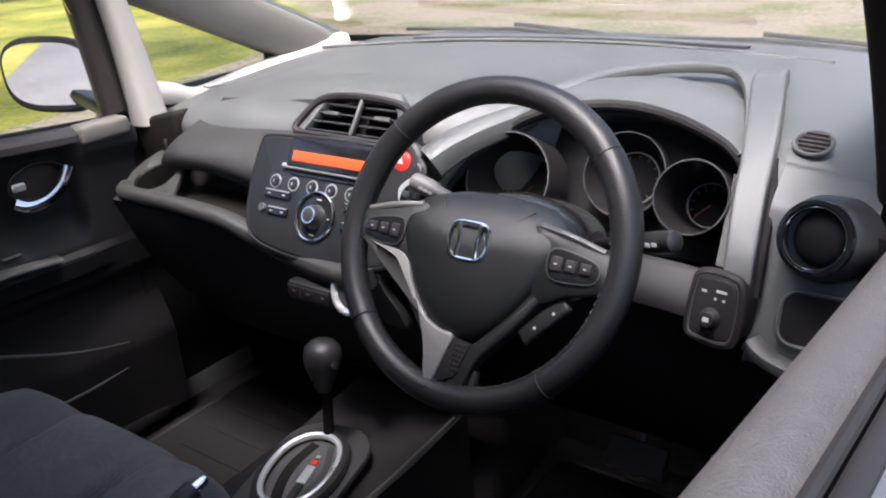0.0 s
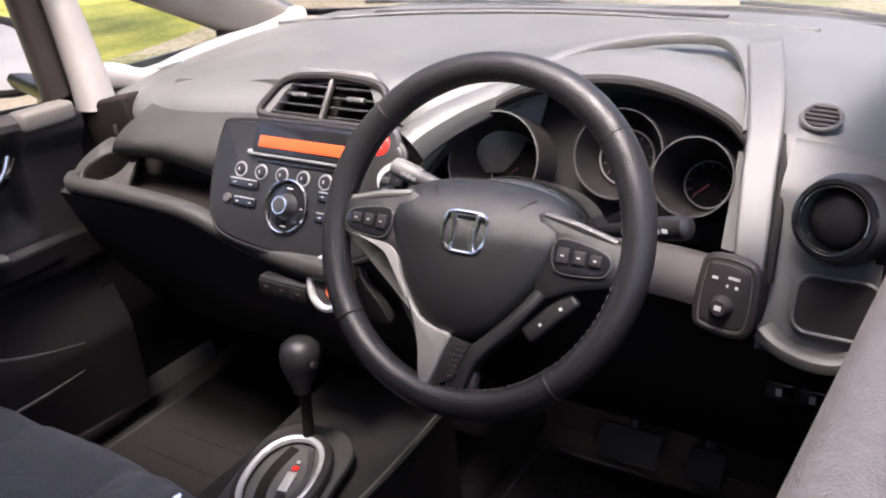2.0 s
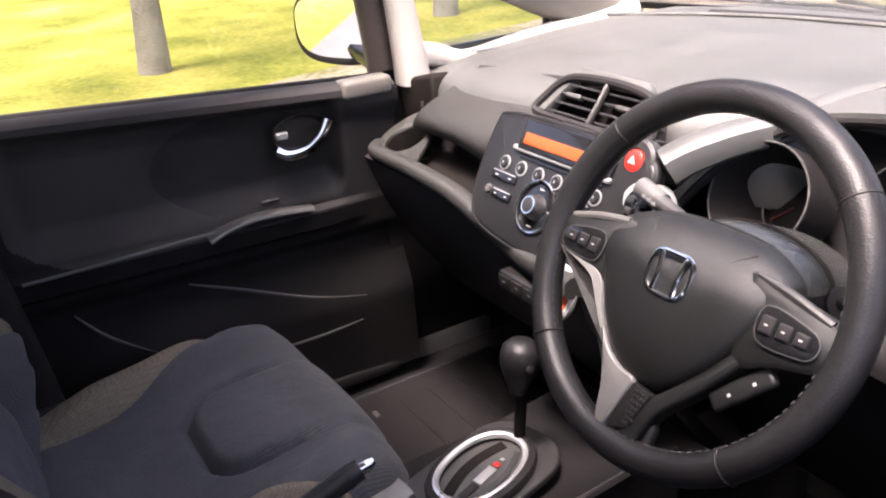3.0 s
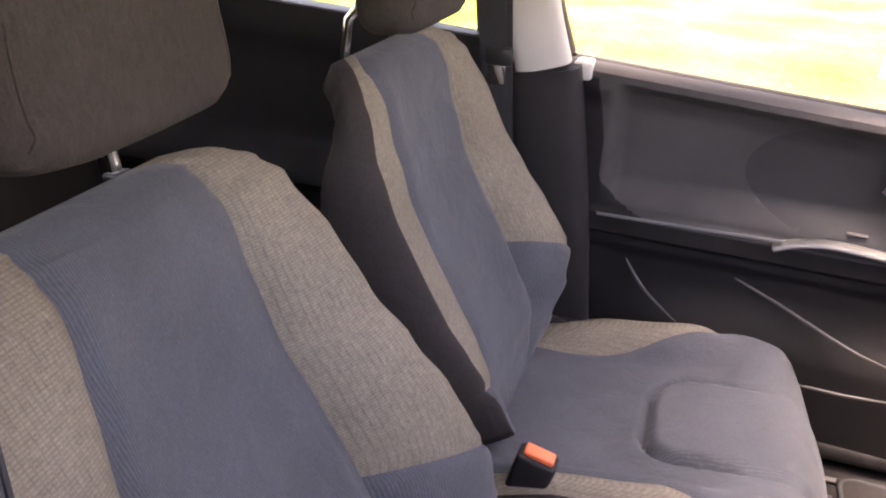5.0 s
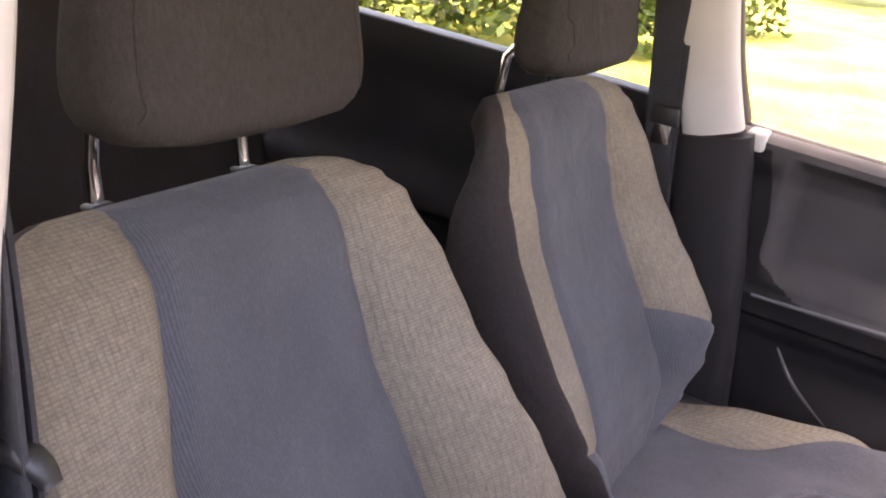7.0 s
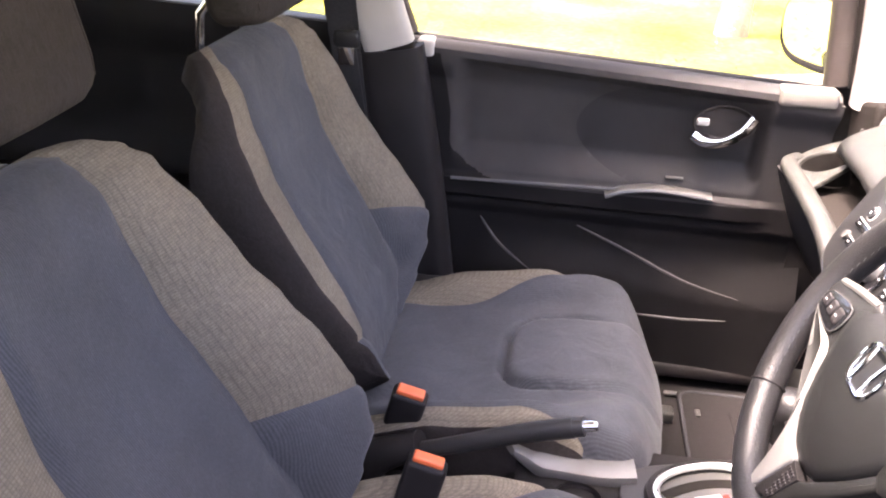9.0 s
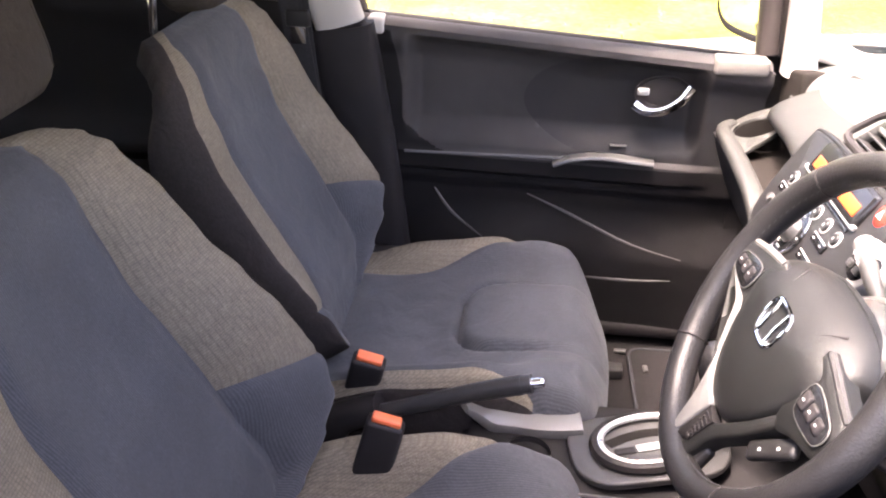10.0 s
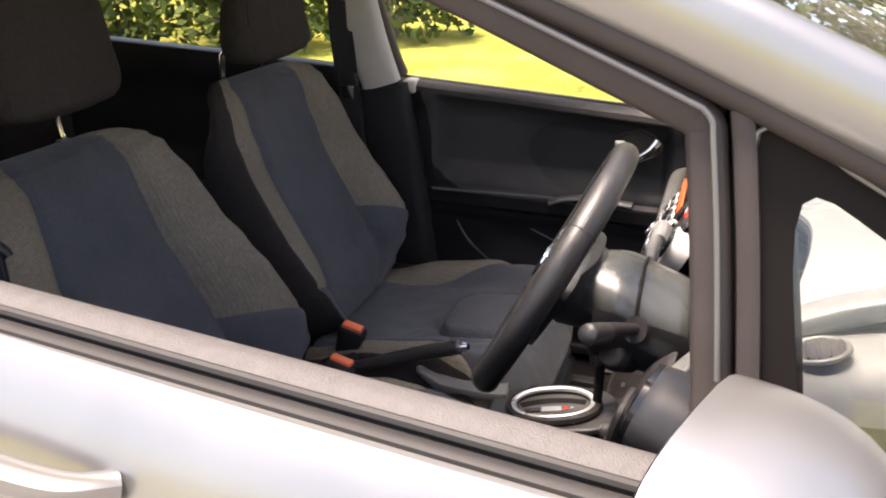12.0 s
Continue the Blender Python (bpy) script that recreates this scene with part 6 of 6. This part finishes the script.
hood = sheet(lambda i, k: (hp[int(i)] + Vector((-0.045 * k * max(0, 1 - i / 14) + 0.03 * k * max(0, (i - 40) / 8), (0.05 + 0.14 * min(1, i / 14)) * k, 0.004 - 0.016 * k + 0.020 * math.sin(math.pi * k))), (0, 0, 1)), list(range(len(hp))), span(0, 1, 10), 0.012)
part("hood", hood, DASH, binn, "arched grained hood", 60)
# added black sheet under the hood, coloured for the shade there
part("hood_shade", sheet(lambda i, k: (hp[int(i)] + Vector((-0.045 * k * max(0, 1 - i / 14) + 0.03 * k * max(0, (i - 40) / 8), 0.004 + (0.05 + 0.14 * min(1, i / 14)) * k, -0.013 - 0.016 * k + 0.020 * math.sin(math.pi * k))), (0, 0, 1)), list(range(len(hp))), span(0, 1, 10), 0.003), CONSOLE, binn, "underside of the hood, black to stand for its shade", 60)
part("cluster_cheek", sheet(lambda x, z: ((x, 1.085 + 0.47 * (z - 0.945) - 0.3 * (x - 0.507), z), (0, -1, 0.4)), span(0.507, 0.535, 5), span(0.885, 0.985, 8), 0.004), DASH, binn, "grey cheek beside the instruments", 60)
# added dark strip where the shade under the hood begins
part("hood_edge", sweep([p + Vector((0, 0.003, -0.006)) for p in hp], [(x, y) for x, y in circle(0.006, 8)]), CONSOLE, binn, "edge of the hood, dark to stand for its shade")
part("hood_ridge", sweep(smooth_path([(0.20, 1.16, 1.030), (0.245, 1.25, 1.050), (0.32, 1.345, 1.056), (0.41, 1.365, 1.056), (0.465, 1.30, 1.050), (0.505, 1.19, 1.030), (0.520, 1.12, 1.000)], 6), [(x, y) for x, y in circle(0.016, 10, 0.55, 3)]), DASH, binn, "raised arch over the instruments")
part("side_band", sweep(smooth_path([(0.470, 1.375, 1.045), (0.489, 1.29, 1.054), (0.514, 1.19, 1.040), (0.532, 1.11, 1.012), (0.542, 1.05, 0.975), (0.549, 1.01, 0.925), (0.551, 0.995, 0.880)], 7), [(x, y) for x, y in circle(0.023, 24, 0.55, 6)], up=(0, -0.5, 1), scale=lambda k: 1.0 - 0.36 * k), DASH, binn, "upright grey band at the side of the hood", 40)
# solid dark strip in place of the band's shadow
part("band_shadow", sweep(smooth_path([(0.548, 1.112, 1.004), (0.560, 1.066, 0.970), (0.567, 1.024, 0.925), (0.568, 1.006, 0.878)], 7), [(x, y) for x, y in circle(0.007, 8)], up=(0, -0.5, 1)), CONSOLE, binn, "dark strip standing for the shadow beside the band")
def shroud(y):
    return (0.70 + 0.30 * bump01(y, 0.955, 2, 0.06)) * (1 - 0.55 * bump01(y, 1.055, 2, 0.035))


part("column_cover_upper", sheet(lambda y, k: ((0.306 + 0.080 * shroud(y) * math.sin(k), y, 0.940 - (y - 0.90) * 0.38 + 0.056 * shroud(y) * math.copysign(abs(math.cos(k)) ** 0.8, math.cos(k))), (0, 0, 1)), span(0.90, 1.055, 20), span(-1.75, 1.75, 28), 0.006), SHROUD, binn, "rounded column shroud", 60)
part("column_cover_lower", sheet(lambda y, k: ((0.306 + 0.080 * math.sin(k), y, 0.925 - (y - 0.90) * 0.20 - 0.082 * math.cos(k)), (0, 0, -1)), span(0.915, 1.08, 10), span(-1.7, 1.7, 20), 0.006), DARK, binn, "lower column shroud", 60)
part("column_seam", tube([(0.306 + 0.0803 * math.sin(k), 0.968, 0.940 - 0.068 * 0.38 + 0.0563 * math.copysign(abs(math.cos(k)) ** 0.8, math.cos(k))) for k in span(-1.2, 1.7, 24)], 0.0028, 6, up=(0, 1, 0)), BORDER, binn, "seam of the shroud")
part("lower_cheek", sheet(lambda x, k: ((x, 1.012 - 0.036 * math.sin(1.57 * k) + 0.02 * max(0.0, 0.46 - x) * 4, 0.900 - 0.046 * k - 0.10 * max(0.0, x - 0.47)), (0, -1, 0.3)), span(0.395, 0.545, 12), span(0, 1, 8), 0.004), DARK, dash, "dark panel beside the column", 60)
part("ignition_barrel", lathe([(0.0, 0.010), (0.014, 0.010), (0.018, 0.008), (0.022, 0.0), (0.022, -0.03)], 24, Matrix.Translation((0.372, 0.945, 0.872)) @ Matrix.Rotation(radians(62), 4, "Y") @ Matrix.Rotation(radians(30), 4, "X")), DARK, binn, "ignition lock")

for sx, tip, label in ((1, (0.494, 0.930, 0.958), "black column stalk with black turning tip and pale symbols"), (-1, (0.135, 0.975, 0.958), "slim wiper stalk in pale silver plastic")):
    st = thing("column_stalk", label, "column stalk", "column stalks")
    root = Vector((0.386, 0.972, 0.918)) if sx > 0 else Vector((0.236, 0.965, 0.935))
    tip = Vector(tip)
    part("arm", tube([root, root.lerp(tip, 0.5) + Vector((0, -0.004, 0.002)), tip], 0.010, 12, scale=lambda k: 0.7 + 0.4 * k), DARK if sx > 0 else GRIP, st)
    part("tip", tube([root.lerp(tip, 0.72), root.lerp(tip, 0.85), tip, tip + (tip - root).normalized() * 0.006, tip + (tip - root).normalized() * 0.011, tip + (tip - root).normalized() * 0.014], 0.0135, 18, scale=lambda k: (0.84, 0.92, 0.92, 0.92, 0.86, 0.55)[round(k * 5)]), RADIO if sx > 0 else PANEL, st)
    if sx > 0:
        part("socket", tube([root + Vector((0.004, -0.001, 0.001)), root.lerp(tip, 0.10)], 0.0165, 18), DARK, st, "dark socket in the shroud")
    for k in range(3):
        part("mark", rbox(0.006, 0.001, 0.004, 0.0, at=root.lerp(tip, 0.74 + 0.08 * k) + Vector((0, -0.0138, 0.002))), PRINT, st)

# right-hand end: top grille, round outlet, switch pod, small pocket
END = thing("dash_end_panel", "grey dash end with round air outlet and open pocket", "dash panel")
part("panel", sheet(lambda x, k: ((x, 1.108 - 0.045 * math.sin(1.57 * min(1, k / 0.2)) - 0.072 * k, 1.006 - 0.201 * k - 0.11 * (x - 0.565) * (1 - k)), (0, -1, 0.3)), span(0.565, 0.672, 8), [0.0, 0.02, 0.04, 0.06, 0.085, 0.11, 0.14, 0.17, 0.2] + span(0.26, 1, 10), 0.012), DASH, END, "grey end panel", 60)
RV = face_frame((0.628, 1.012, 0.957), 18, -14)
part("outlet_cowl", lathe([(0.046, -0.05), (0.046, -0.006), (0.042, 0.012), (0.037, 0.016)], 40, RV), MID, END, "domed outlet cowl")
part("outlet_ring", lathe([(0.041, 0.010), (0.0395, 0.019), (0.035, 0.020), (0.0315, 0.012)], 40, RV), GLOSS, END, "gloss black outlet ring")
part("outlet_edge", sweep([RV @ Vector((x, y, 0.017)) for x, y in circle(0.0325, 40)], circle(0.0011, 6), closed=True, up=(0, -0.95, 0.3)), CHROME, END, "thin chrome edge")
part("outlet_core", lathe([(0, 0.011), (0.014, 0.0095), (0.024, 0.005), (0.030, -0.002), (0.0325, -0.02)], 40, RV), CONSOLE, END, "closed domed black outlet")
TV = Matrix.Translation((0.583, 1.144, 1.0205)) @ Matrix.Scale(0.88, 4) @ Matrix.Rotation(radians(16), 4, "X") @ Matrix.Rotation(radians(4), 4, "Y")
part("demister_ring", sweep([TV @ Vector((x, y, 0)) for x, y in circle(0.0235, 32, 1.25)], circle(0.0028, 8), closed=True), GRIP, END, "grey grille ring")
part("demister_hole", lathe([(0, 0.0), (0.0225, 0.0)], 28, TV @ Matrix.Scale(1.25, 4, (0, 1, 0))), DARK, END)
for k in range(5):
    part("demister_slat", rbox(0.040 - 0.006 * abs(k - 2), 0.0035, 0.004, 0.001, at=(0, -0.021 + 0.0105 * k, 0.001), m=TV), DARK, END, "grille slat")
PK = face_frame((0.637, 1.006, 0.863), 20, 0)
pk = round_rect(0.080, 0.060, 0.018, 5)
part("pocket_rim", sweep([PK @ Vector((x, y, 0.004)) for x, y in pk], circle(0.0028, 8), closed=True, up=(0, -0.95, 0.3)), DASH, END, "pocket rim")
# no hollow: a flat near-black plate stands for the shade inside
part("pocket", plate(pk, 0.004, 0.0, PK @ Matrix.Translation((0, 0, 0.001))), CONSOLE, END, "pocket opening, a flat plate dark for its inner shade")
part("pocket_lip", sweep(smooth_path([(0.572, 0.992, 0.830), (0.596, 0.982, 0.818), (0.63, 0.978, 0.812), (0.660, 0.982, 0.818), (0.678, 0.992, 0.832)], 6), [(x, y) for x, y in circle(0.013, 12, 0.7, 3)]), DASH, END, "rounded lip under the pocket")

SW = face_frame((0.537, 0.964, 0.876), 14, -10)
sp = thing("mirror_switch", "black mirror switch block with a round direction knob", "switch")
so = smooth_path([(-0.020, 0.033, 0), (0.012, 0.034, 0), (0.024, 0.024, 0), (0.026, -0.018, 0), (0.018, -0.036, 0), (-0.018, -0.036, 0), (-0.027, -0.026, 0), (-0.026, 0.016, 0)], 4, True)
part("block", plate([(p.x, p.y) for p in so], 0.05, 0.005, SW @ Matrix.Translation((0, 0, -0.05)), 3), DARK, sp)
part("surround", sweep([SW @ Vector((p.x * 1.06, p.y * 1.05, -0.006)) for p in so], circle(0.006, 8), closed=True, up=(0, -0.95, 0.3)), DARK, sp)
part("block_edge", sweep([SW @ Vector((p.x * 0.98, p.y * 0.98, -0.001)) for p in so], circle(0.0007, 6), closed=True, up=(0, -0.95, 0.3)), GRIP, sp, "thin bright edge")
kn = part("knob", lathe([(0, 0.010), (0.008, 0.010), (0.0105, 0.006), (0.0125, 0.0)], 26, SW @ Matrix.Translation((-0.002, -0.013, 0))), DARK, sp, "round direction knob")
part("knob_mark", rbox(0.007, 0.005, 0.001, 0.0, at=(-0.002, -0.013, 0.0104), m=SW), PRINT, kn)
for bx, by, w in ((-0.014, 0.016, 0.006), (0.006, 0.019, 0.012), (0.000, 0.010, 0.002), (0.010, 0.010, 0.003)):
    part("mark", rbox(w, 0.0028, 0.001, 0.0, at=(bx, by, 0.0006), m=SW), PRINT, sp)
for k in range(2):
    low = part("lower_switch", rbox(0.030, 0.010, 0.022, 0.003, at=(0.595 + 0.034 * k, 1.000, 0.755), m=Matrix.Identity(4)), GLOSS, sp)
    part("switch_mark", rbox(0.006, 0.001, 0.009, 0.0, at=(0.595 + 0.034 * k, 0.9945, 0.755)), PRINT, low)

# key in the lock: bright ring and fob seen through the wheel
key = thing("push_switch", "bright-rimmed round outlet low on the centre stack", "socket")
KY = face_frame((0.036, 0.922, 0.803), 20)
part("rim", sweep([KY @ Vector((x, y, 0)) for x, y in circle(0.030, 32, 1.15)], circle(0.0055, 8), closed=True, up=(0, -0.95, 0.3)), BRIGHT, key, "bright rim")
part("cap", lathe([(0, 0.002), (0.024, 0.0), (0.028, -0.006)], 28, KY @ Matrix.Scale(1.15, 4, (0, 1, 0))), MID, key)
part("amber_patch", plate(circle(0.0135, 24, 1.1), 0.002, 0.0008, KY @ Matrix.Translation((0.012, -0.006, 0.0012))), BUCKLE, key, "amber patch")

# ---------------------------------------------------------------- steering wheel
W = face_frame((0.306, 0.850, 0.951), 27.4)
wheel = thing("steering_wheel", "black leather three-spoke steering wheel with grey trim", "steering wheel")


def rim_section(a):
    k = 1.0 + 0.06 * bump01(math.degrees(a) % 360, 20, 60, 15) + 0.06 * bump01(math.degrees(a) % 360, 120, 160, 15)
    return k


rings = []
for i in range(97):
    a = 2 * math.pi * i / 96
    k = rim_section(a)
    c = Vector((math.cos(a), math.sin(a), 0))
    rings.append([W @ (c * (0.174 + x * k) + Vector((0, 0, y * k))) for x, y in circle(0.0158, 16, 1.08)])
rimb = loft(rings, True, False)
bmesh.ops.remove_doubles(rimb, verts=rimb.verts[:], dist=1e-6)
rim = part("rim", rimb, LEATHER, wheel, "black leather rim", 60)
for deg in (41, 139, 221, 312):
    a = radians(deg)
    c, t = Vector((math.cos(a), math.sin(a), 0)), Vector((-math.sin(a), math.cos(a), 0))
    part("seam", sweep([W @ (c * (0.174 + x) + Vector((0, 0, y))) for x, y in circle(0.0164, 20, 1.08)], circle(0.0011, 6), closed=True, up=W.to_3x3() @ t), DARK, rim, "rim seam")
for i in range(110):
    a = 2 * math.pi * i / 110
    c, t = Vector((math.cos(a), math.sin(a), 0)), Vector((-math.sin(a), math.cos(a), 0))
    p = c * (0.174 - 0.0155) + Vector((0, 0, 0.006))
    part("stitch", tube([W @ (p - t * 0.0022 + Vector((0, 0, 0.0006))), W @ (p + t * 0.0022 - Vector((0, 0, 0.0006)))], 0.0006, 5, up=W.to_3x3() @ Vector((0, 0, 1))), STITCH, rim)
# hub cover: a shield, domed, its upper half falling away towards the screen
def hub_fall(y):
    return -8.0 * max(0.0, y + 0.006) ** 2 - 1.0 * max(0.0, -0.05 - y) ** 2


shield = smooth_path([(0, 0.060, 0), (0.055, 0.056, 0), (0.094, 0.040, 0), (0.104, 0.020, 0), (0.092, -0.020, 0), (0.066, -0.066, 0), (0.034, -0.100, 0), (0.0, -0.110, 0), (-0.034, -0.100, 0), (-0.066, -0.066, 0), (-0.092, -0.020, 0), (-0.104, 0.020, 0), (-0.094, 0.040, 0), (-0.055, 0.056, 0)], 5, True)
rings = []
for k, z in ((1.0, -0.030), (1.0, -0.006), (0.985, 0.002), (0.95, 0.0075), (0.88, 0.0115), (0.75, 0.0145), (0.55, 0.0165), (0.3, 0.0175), (0.06, 0.018)):
    rings.append([W @ Vector((p.x * k, (p.y + 0.012) * k - 0.012, z + hub_fall((p.y + 0.012) * k - 0.012) * (z > -0.02))) for p in shield])
hub = part("airbag_cover", loft(rings), HUB, wheel, "charcoal shield-shaped airbag cover", 60)
for sx in (-1, 1):
    part("cover_crease", tube(smooth_path([W @ Vector((sx * 0.060, 0.044, 0.0120 + hub_fall(0.044))), W @ Vector((sx * 0.050, 0.034, 0.0140 + hub_fall(0.034))), W @ Vector((sx * 0.042, 0.022, 0.0150 + hub_fall(0.022)))], 5), 0.0018, 6, scale=lambda k: 1 - 0.8 * k), DARK, hub, "moulded crease")
EM = W @ Matrix.Translation((-0.001, 0.000, 0.0178))
part("emblem_frame", sweep([EM @ Vector((x * (1 - 0.10 * (y < 0) * abs(y) / 0.02), y, 0)) for x, y in circle(0.0245, 36, 0.84, 4.0)], circle(0.0024, 8), closed=True, up=W.to_3x3() @ Vector((0, 0, 1))), CHROME, hub, "chrome emblem frame")
for sx in (-1, 1):
    part("emblem_bar", tube([EM @ Vector((sx * 0.0145, 0.0185, 0.0005)), EM @ Vector((sx * 0.0115, 0.0, 0.0008)), EM @ Vector((sx * 0.0125, -0.0185, 0.0005))], 0.0026, 8, up=W.to_3x3() @ Vector((0, 0, 1))), CHROME, hub, "chrome bar")
# side spokes with switch pads, lower spoke with pale trim
for sx in (-1, 1):
    arm = smooth_path([(sx * 0.070, 0.030, -0.004), (sx * 0.115, 0.024, -0.002), (sx * 0.160, 0.014, -0.004), (sx * 0.166, -0.020, -0.006), (sx * 0.120, -0.036, -0.004), (sx * 0.082, -0.046, -0.006)], 4, True)
    spoke = part("spoke", loft([[W @ Vector((p.x, p.y, z)) for p in arm] for z in (-0.016, 0.0, 0.004)] + [[W @ Vector((0.12 * sx + (p.x - 0.12 * sx) * 0.9, p.y * 0.86, 0.0075)) for p in arm]]), HUB, wheel, "charcoal side spoke", 50)
    part("spoke_edge", tube(smooth_path([W @ Vector((sx * 0.078, 0.031, 0.004)), W @ Vector((sx * 0.115, 0.025, 0.006)), W @ Vector((sx * 0.154, 0.015, 0.004))], 6), 0.0042, 8, up=W.to_3x3() @ Vector((0, 0, 1))), SPOKE if sx < 0 else MID, spoke, "upper edge of the spoke")
    pd = [(sx * x, y) for x, y in ((0.098, 0.010), (0.140, 0.006), (0.153, -0.002), (0.152, -0.014), (0.140, -0.020), (0.100, -0.020))]
    po = smooth_path([(x, y, 0) for x, y in pd], 4, True)
    pad = part("switch_pad", plate([(p.x, p.y) for p in po], 0.006, 0.002, W @ Matrix.Translation((0, 0, 0.0055))), GLOSS, spoke, "black switch pad")
    part("pad_edge", sweep([W @ Vector((p.x, p.y, 0.010)) for p in po], circle(0.0008, 6), closed=True, up=W.to_3x3() @ Vector((0, 0, 1))), GRIP, spoke, "grey pad edge")
    for k in range(3):
        part("switch", rbox(0.013, 0.016 - 0.002 * k, 0.005, 0.002, at=(sx * (0.106 + 0.0165 * k), -0.005, 0.0115), m=W), DARK, spoke)
        part("switch_mark", rbox(0.0032, 0.0014, 0.001, 0.0, at=(sx * (0.106 + 0.0165 * k), -0.005, 0.0143), m=W), PRINT, spoke)
    # lower V of the trim
    vtrim = smooth_path([(sx * 0.086, -0.036, 0), (sx * 0.098, -0.040, 0), (sx * 0.066, -0.088, 0), (sx * 0.034, -0.126, 0), (sx * 0.022, -0.160, 0), (sx * 0.004, -0.168, 0), (sx * 0.004, -0.128, 0), (sx * 0.028, -0.106, 0), (sx * 0.060, -0.070, 0)], 4, True)
    part("lower_spoke", plate([(p.x, p.y) for p in vtrim], 0.020, 0.004, W @ Matrix.Translation((0, 0, -0.014)), 3), HUB, wheel, "charcoal lower spoke", 50)
# pale blade on the lower spoke and the fine mesh beside it
blade = smooth_path([(-0.062, -0.074, 0), (-0.040, -0.094, 0), (-0.020, -0.102, 0), (-0.001, -0.106, 0), (-0.006, -0.128, 0), (-0.012, -0.150, 0), (-0.017, -0.164, 0), (-0.025, -0.166, 0), (-0.031, -0.150, 0), (-0.036, -0.128, 0), (-0.046, -0.104, 0)], 4, True)
part("spoke_blade", plate([(p.x, p.y) for p in blade], 0.010, 0.003, W @ Matrix.Translation((0, 0, -0.001)), 3), SPOKE_TRIM, wheel, "pale silver spoke blade", 50)
piping = smooth_path([(-0.156, -0.020, 0), (-0.122, -0.0285, 0), (-0.100, -0.036, 0), (-0.088, -0.048, 0), (-0.075, -0.066, 0), (-0.061, -0.082, 0), (-0.050, -0.092, 0), (-0.058, -0.078, 0), (-0.071, -0.058, 0), (-0.080, -0.038, 0), (-0.094, -0.0275, 0), (-0.122, -0.0245, 0)], 4, True)
part("spoke_piping", plate([(p.x, p.y) for p in piping], 0.006, 0.001, W @ Matrix.Translation((0, 0, 0.003)), 2), SPOKE_TRIM, wheel, "pale edge of the spoke", 50)
part("lower_spoke_infill", plate([(0.001, -0.107), (0.024, -0.111), (0.012, -0.150), (-0.012, -0.162), (-0.006, -0.134)], 0.012, 0.002, W @ Matrix.Translation((0, 0, -0.004))), CONSOLE, wheel, "dark mesh infill")
for r in range(7):
    for c in range(4 - r // 3):
        part("mesh_cell", rbox(0.0024, 0.0034, 0.0016, 0.0006, 1, at=(0.0055 + 0.0038 * c + (0.0018 if r % 2 else 0.0), -0.114 - 0.0055 * r, 0.0081), m=W), DARK, wheel)
part("spoke_boss", rbox(0.066, 0.040, 0.014, 0.006, at=(0, -0.156, -0.010), m=W), LEATHER, wheel, "leather foot of the lower spoke")
infos = part("info_pad", placed(rbox(0.066, 0.020, 0.010, 0.0048), W @ Matrix.Translation((0.098, -0.066, -0.006)) @ Matrix.Rotation(radians(48), 4, "Z")), RADIO, wheel, "black lower switch pad")
for k in (-0.012, 0.012):
    part("switch_mark", rbox(0.003, 0.003, 0.001, 0.0, m=W @ Matrix.Translation((0.100 + k * 0.75, -0.066 + k * 0.8, -0.0007)) @ Matrix.Rotation(radians(48), 4, "Z")), PRINT, infos)
part("hub_back", lathe([(0, -0.02), (0.055, -0.022), (0.060, -0.04), (0.045, -0.085), (0.03, -0.09)], 30, W), DARK, wheel, "hub behind the cover")

# ---------------------------------------------------------------- pedals
for px, w, label in ((0.36, 0.10, "wide black brake pedal"), (0.48, 0.055, "narrow black accelerator pedal")):
    pedal = thing("pedal", label, "pedal", "pedals")
    part("pad", placed(rbox(w, 0.055, 0.016, 0.005), Matrix.Translation((px, 1.20, 0.46)) @ Matrix.Rotation(radians(55), 4, "X")), RUBBER, pedal)
    part("arm", tube([(px, 1.21, 0.465), (px, 1.27, 0.56), (px, 1.30, 0.70)], 0.010, 8, up=(1, 0, 0)), MID, pedal)
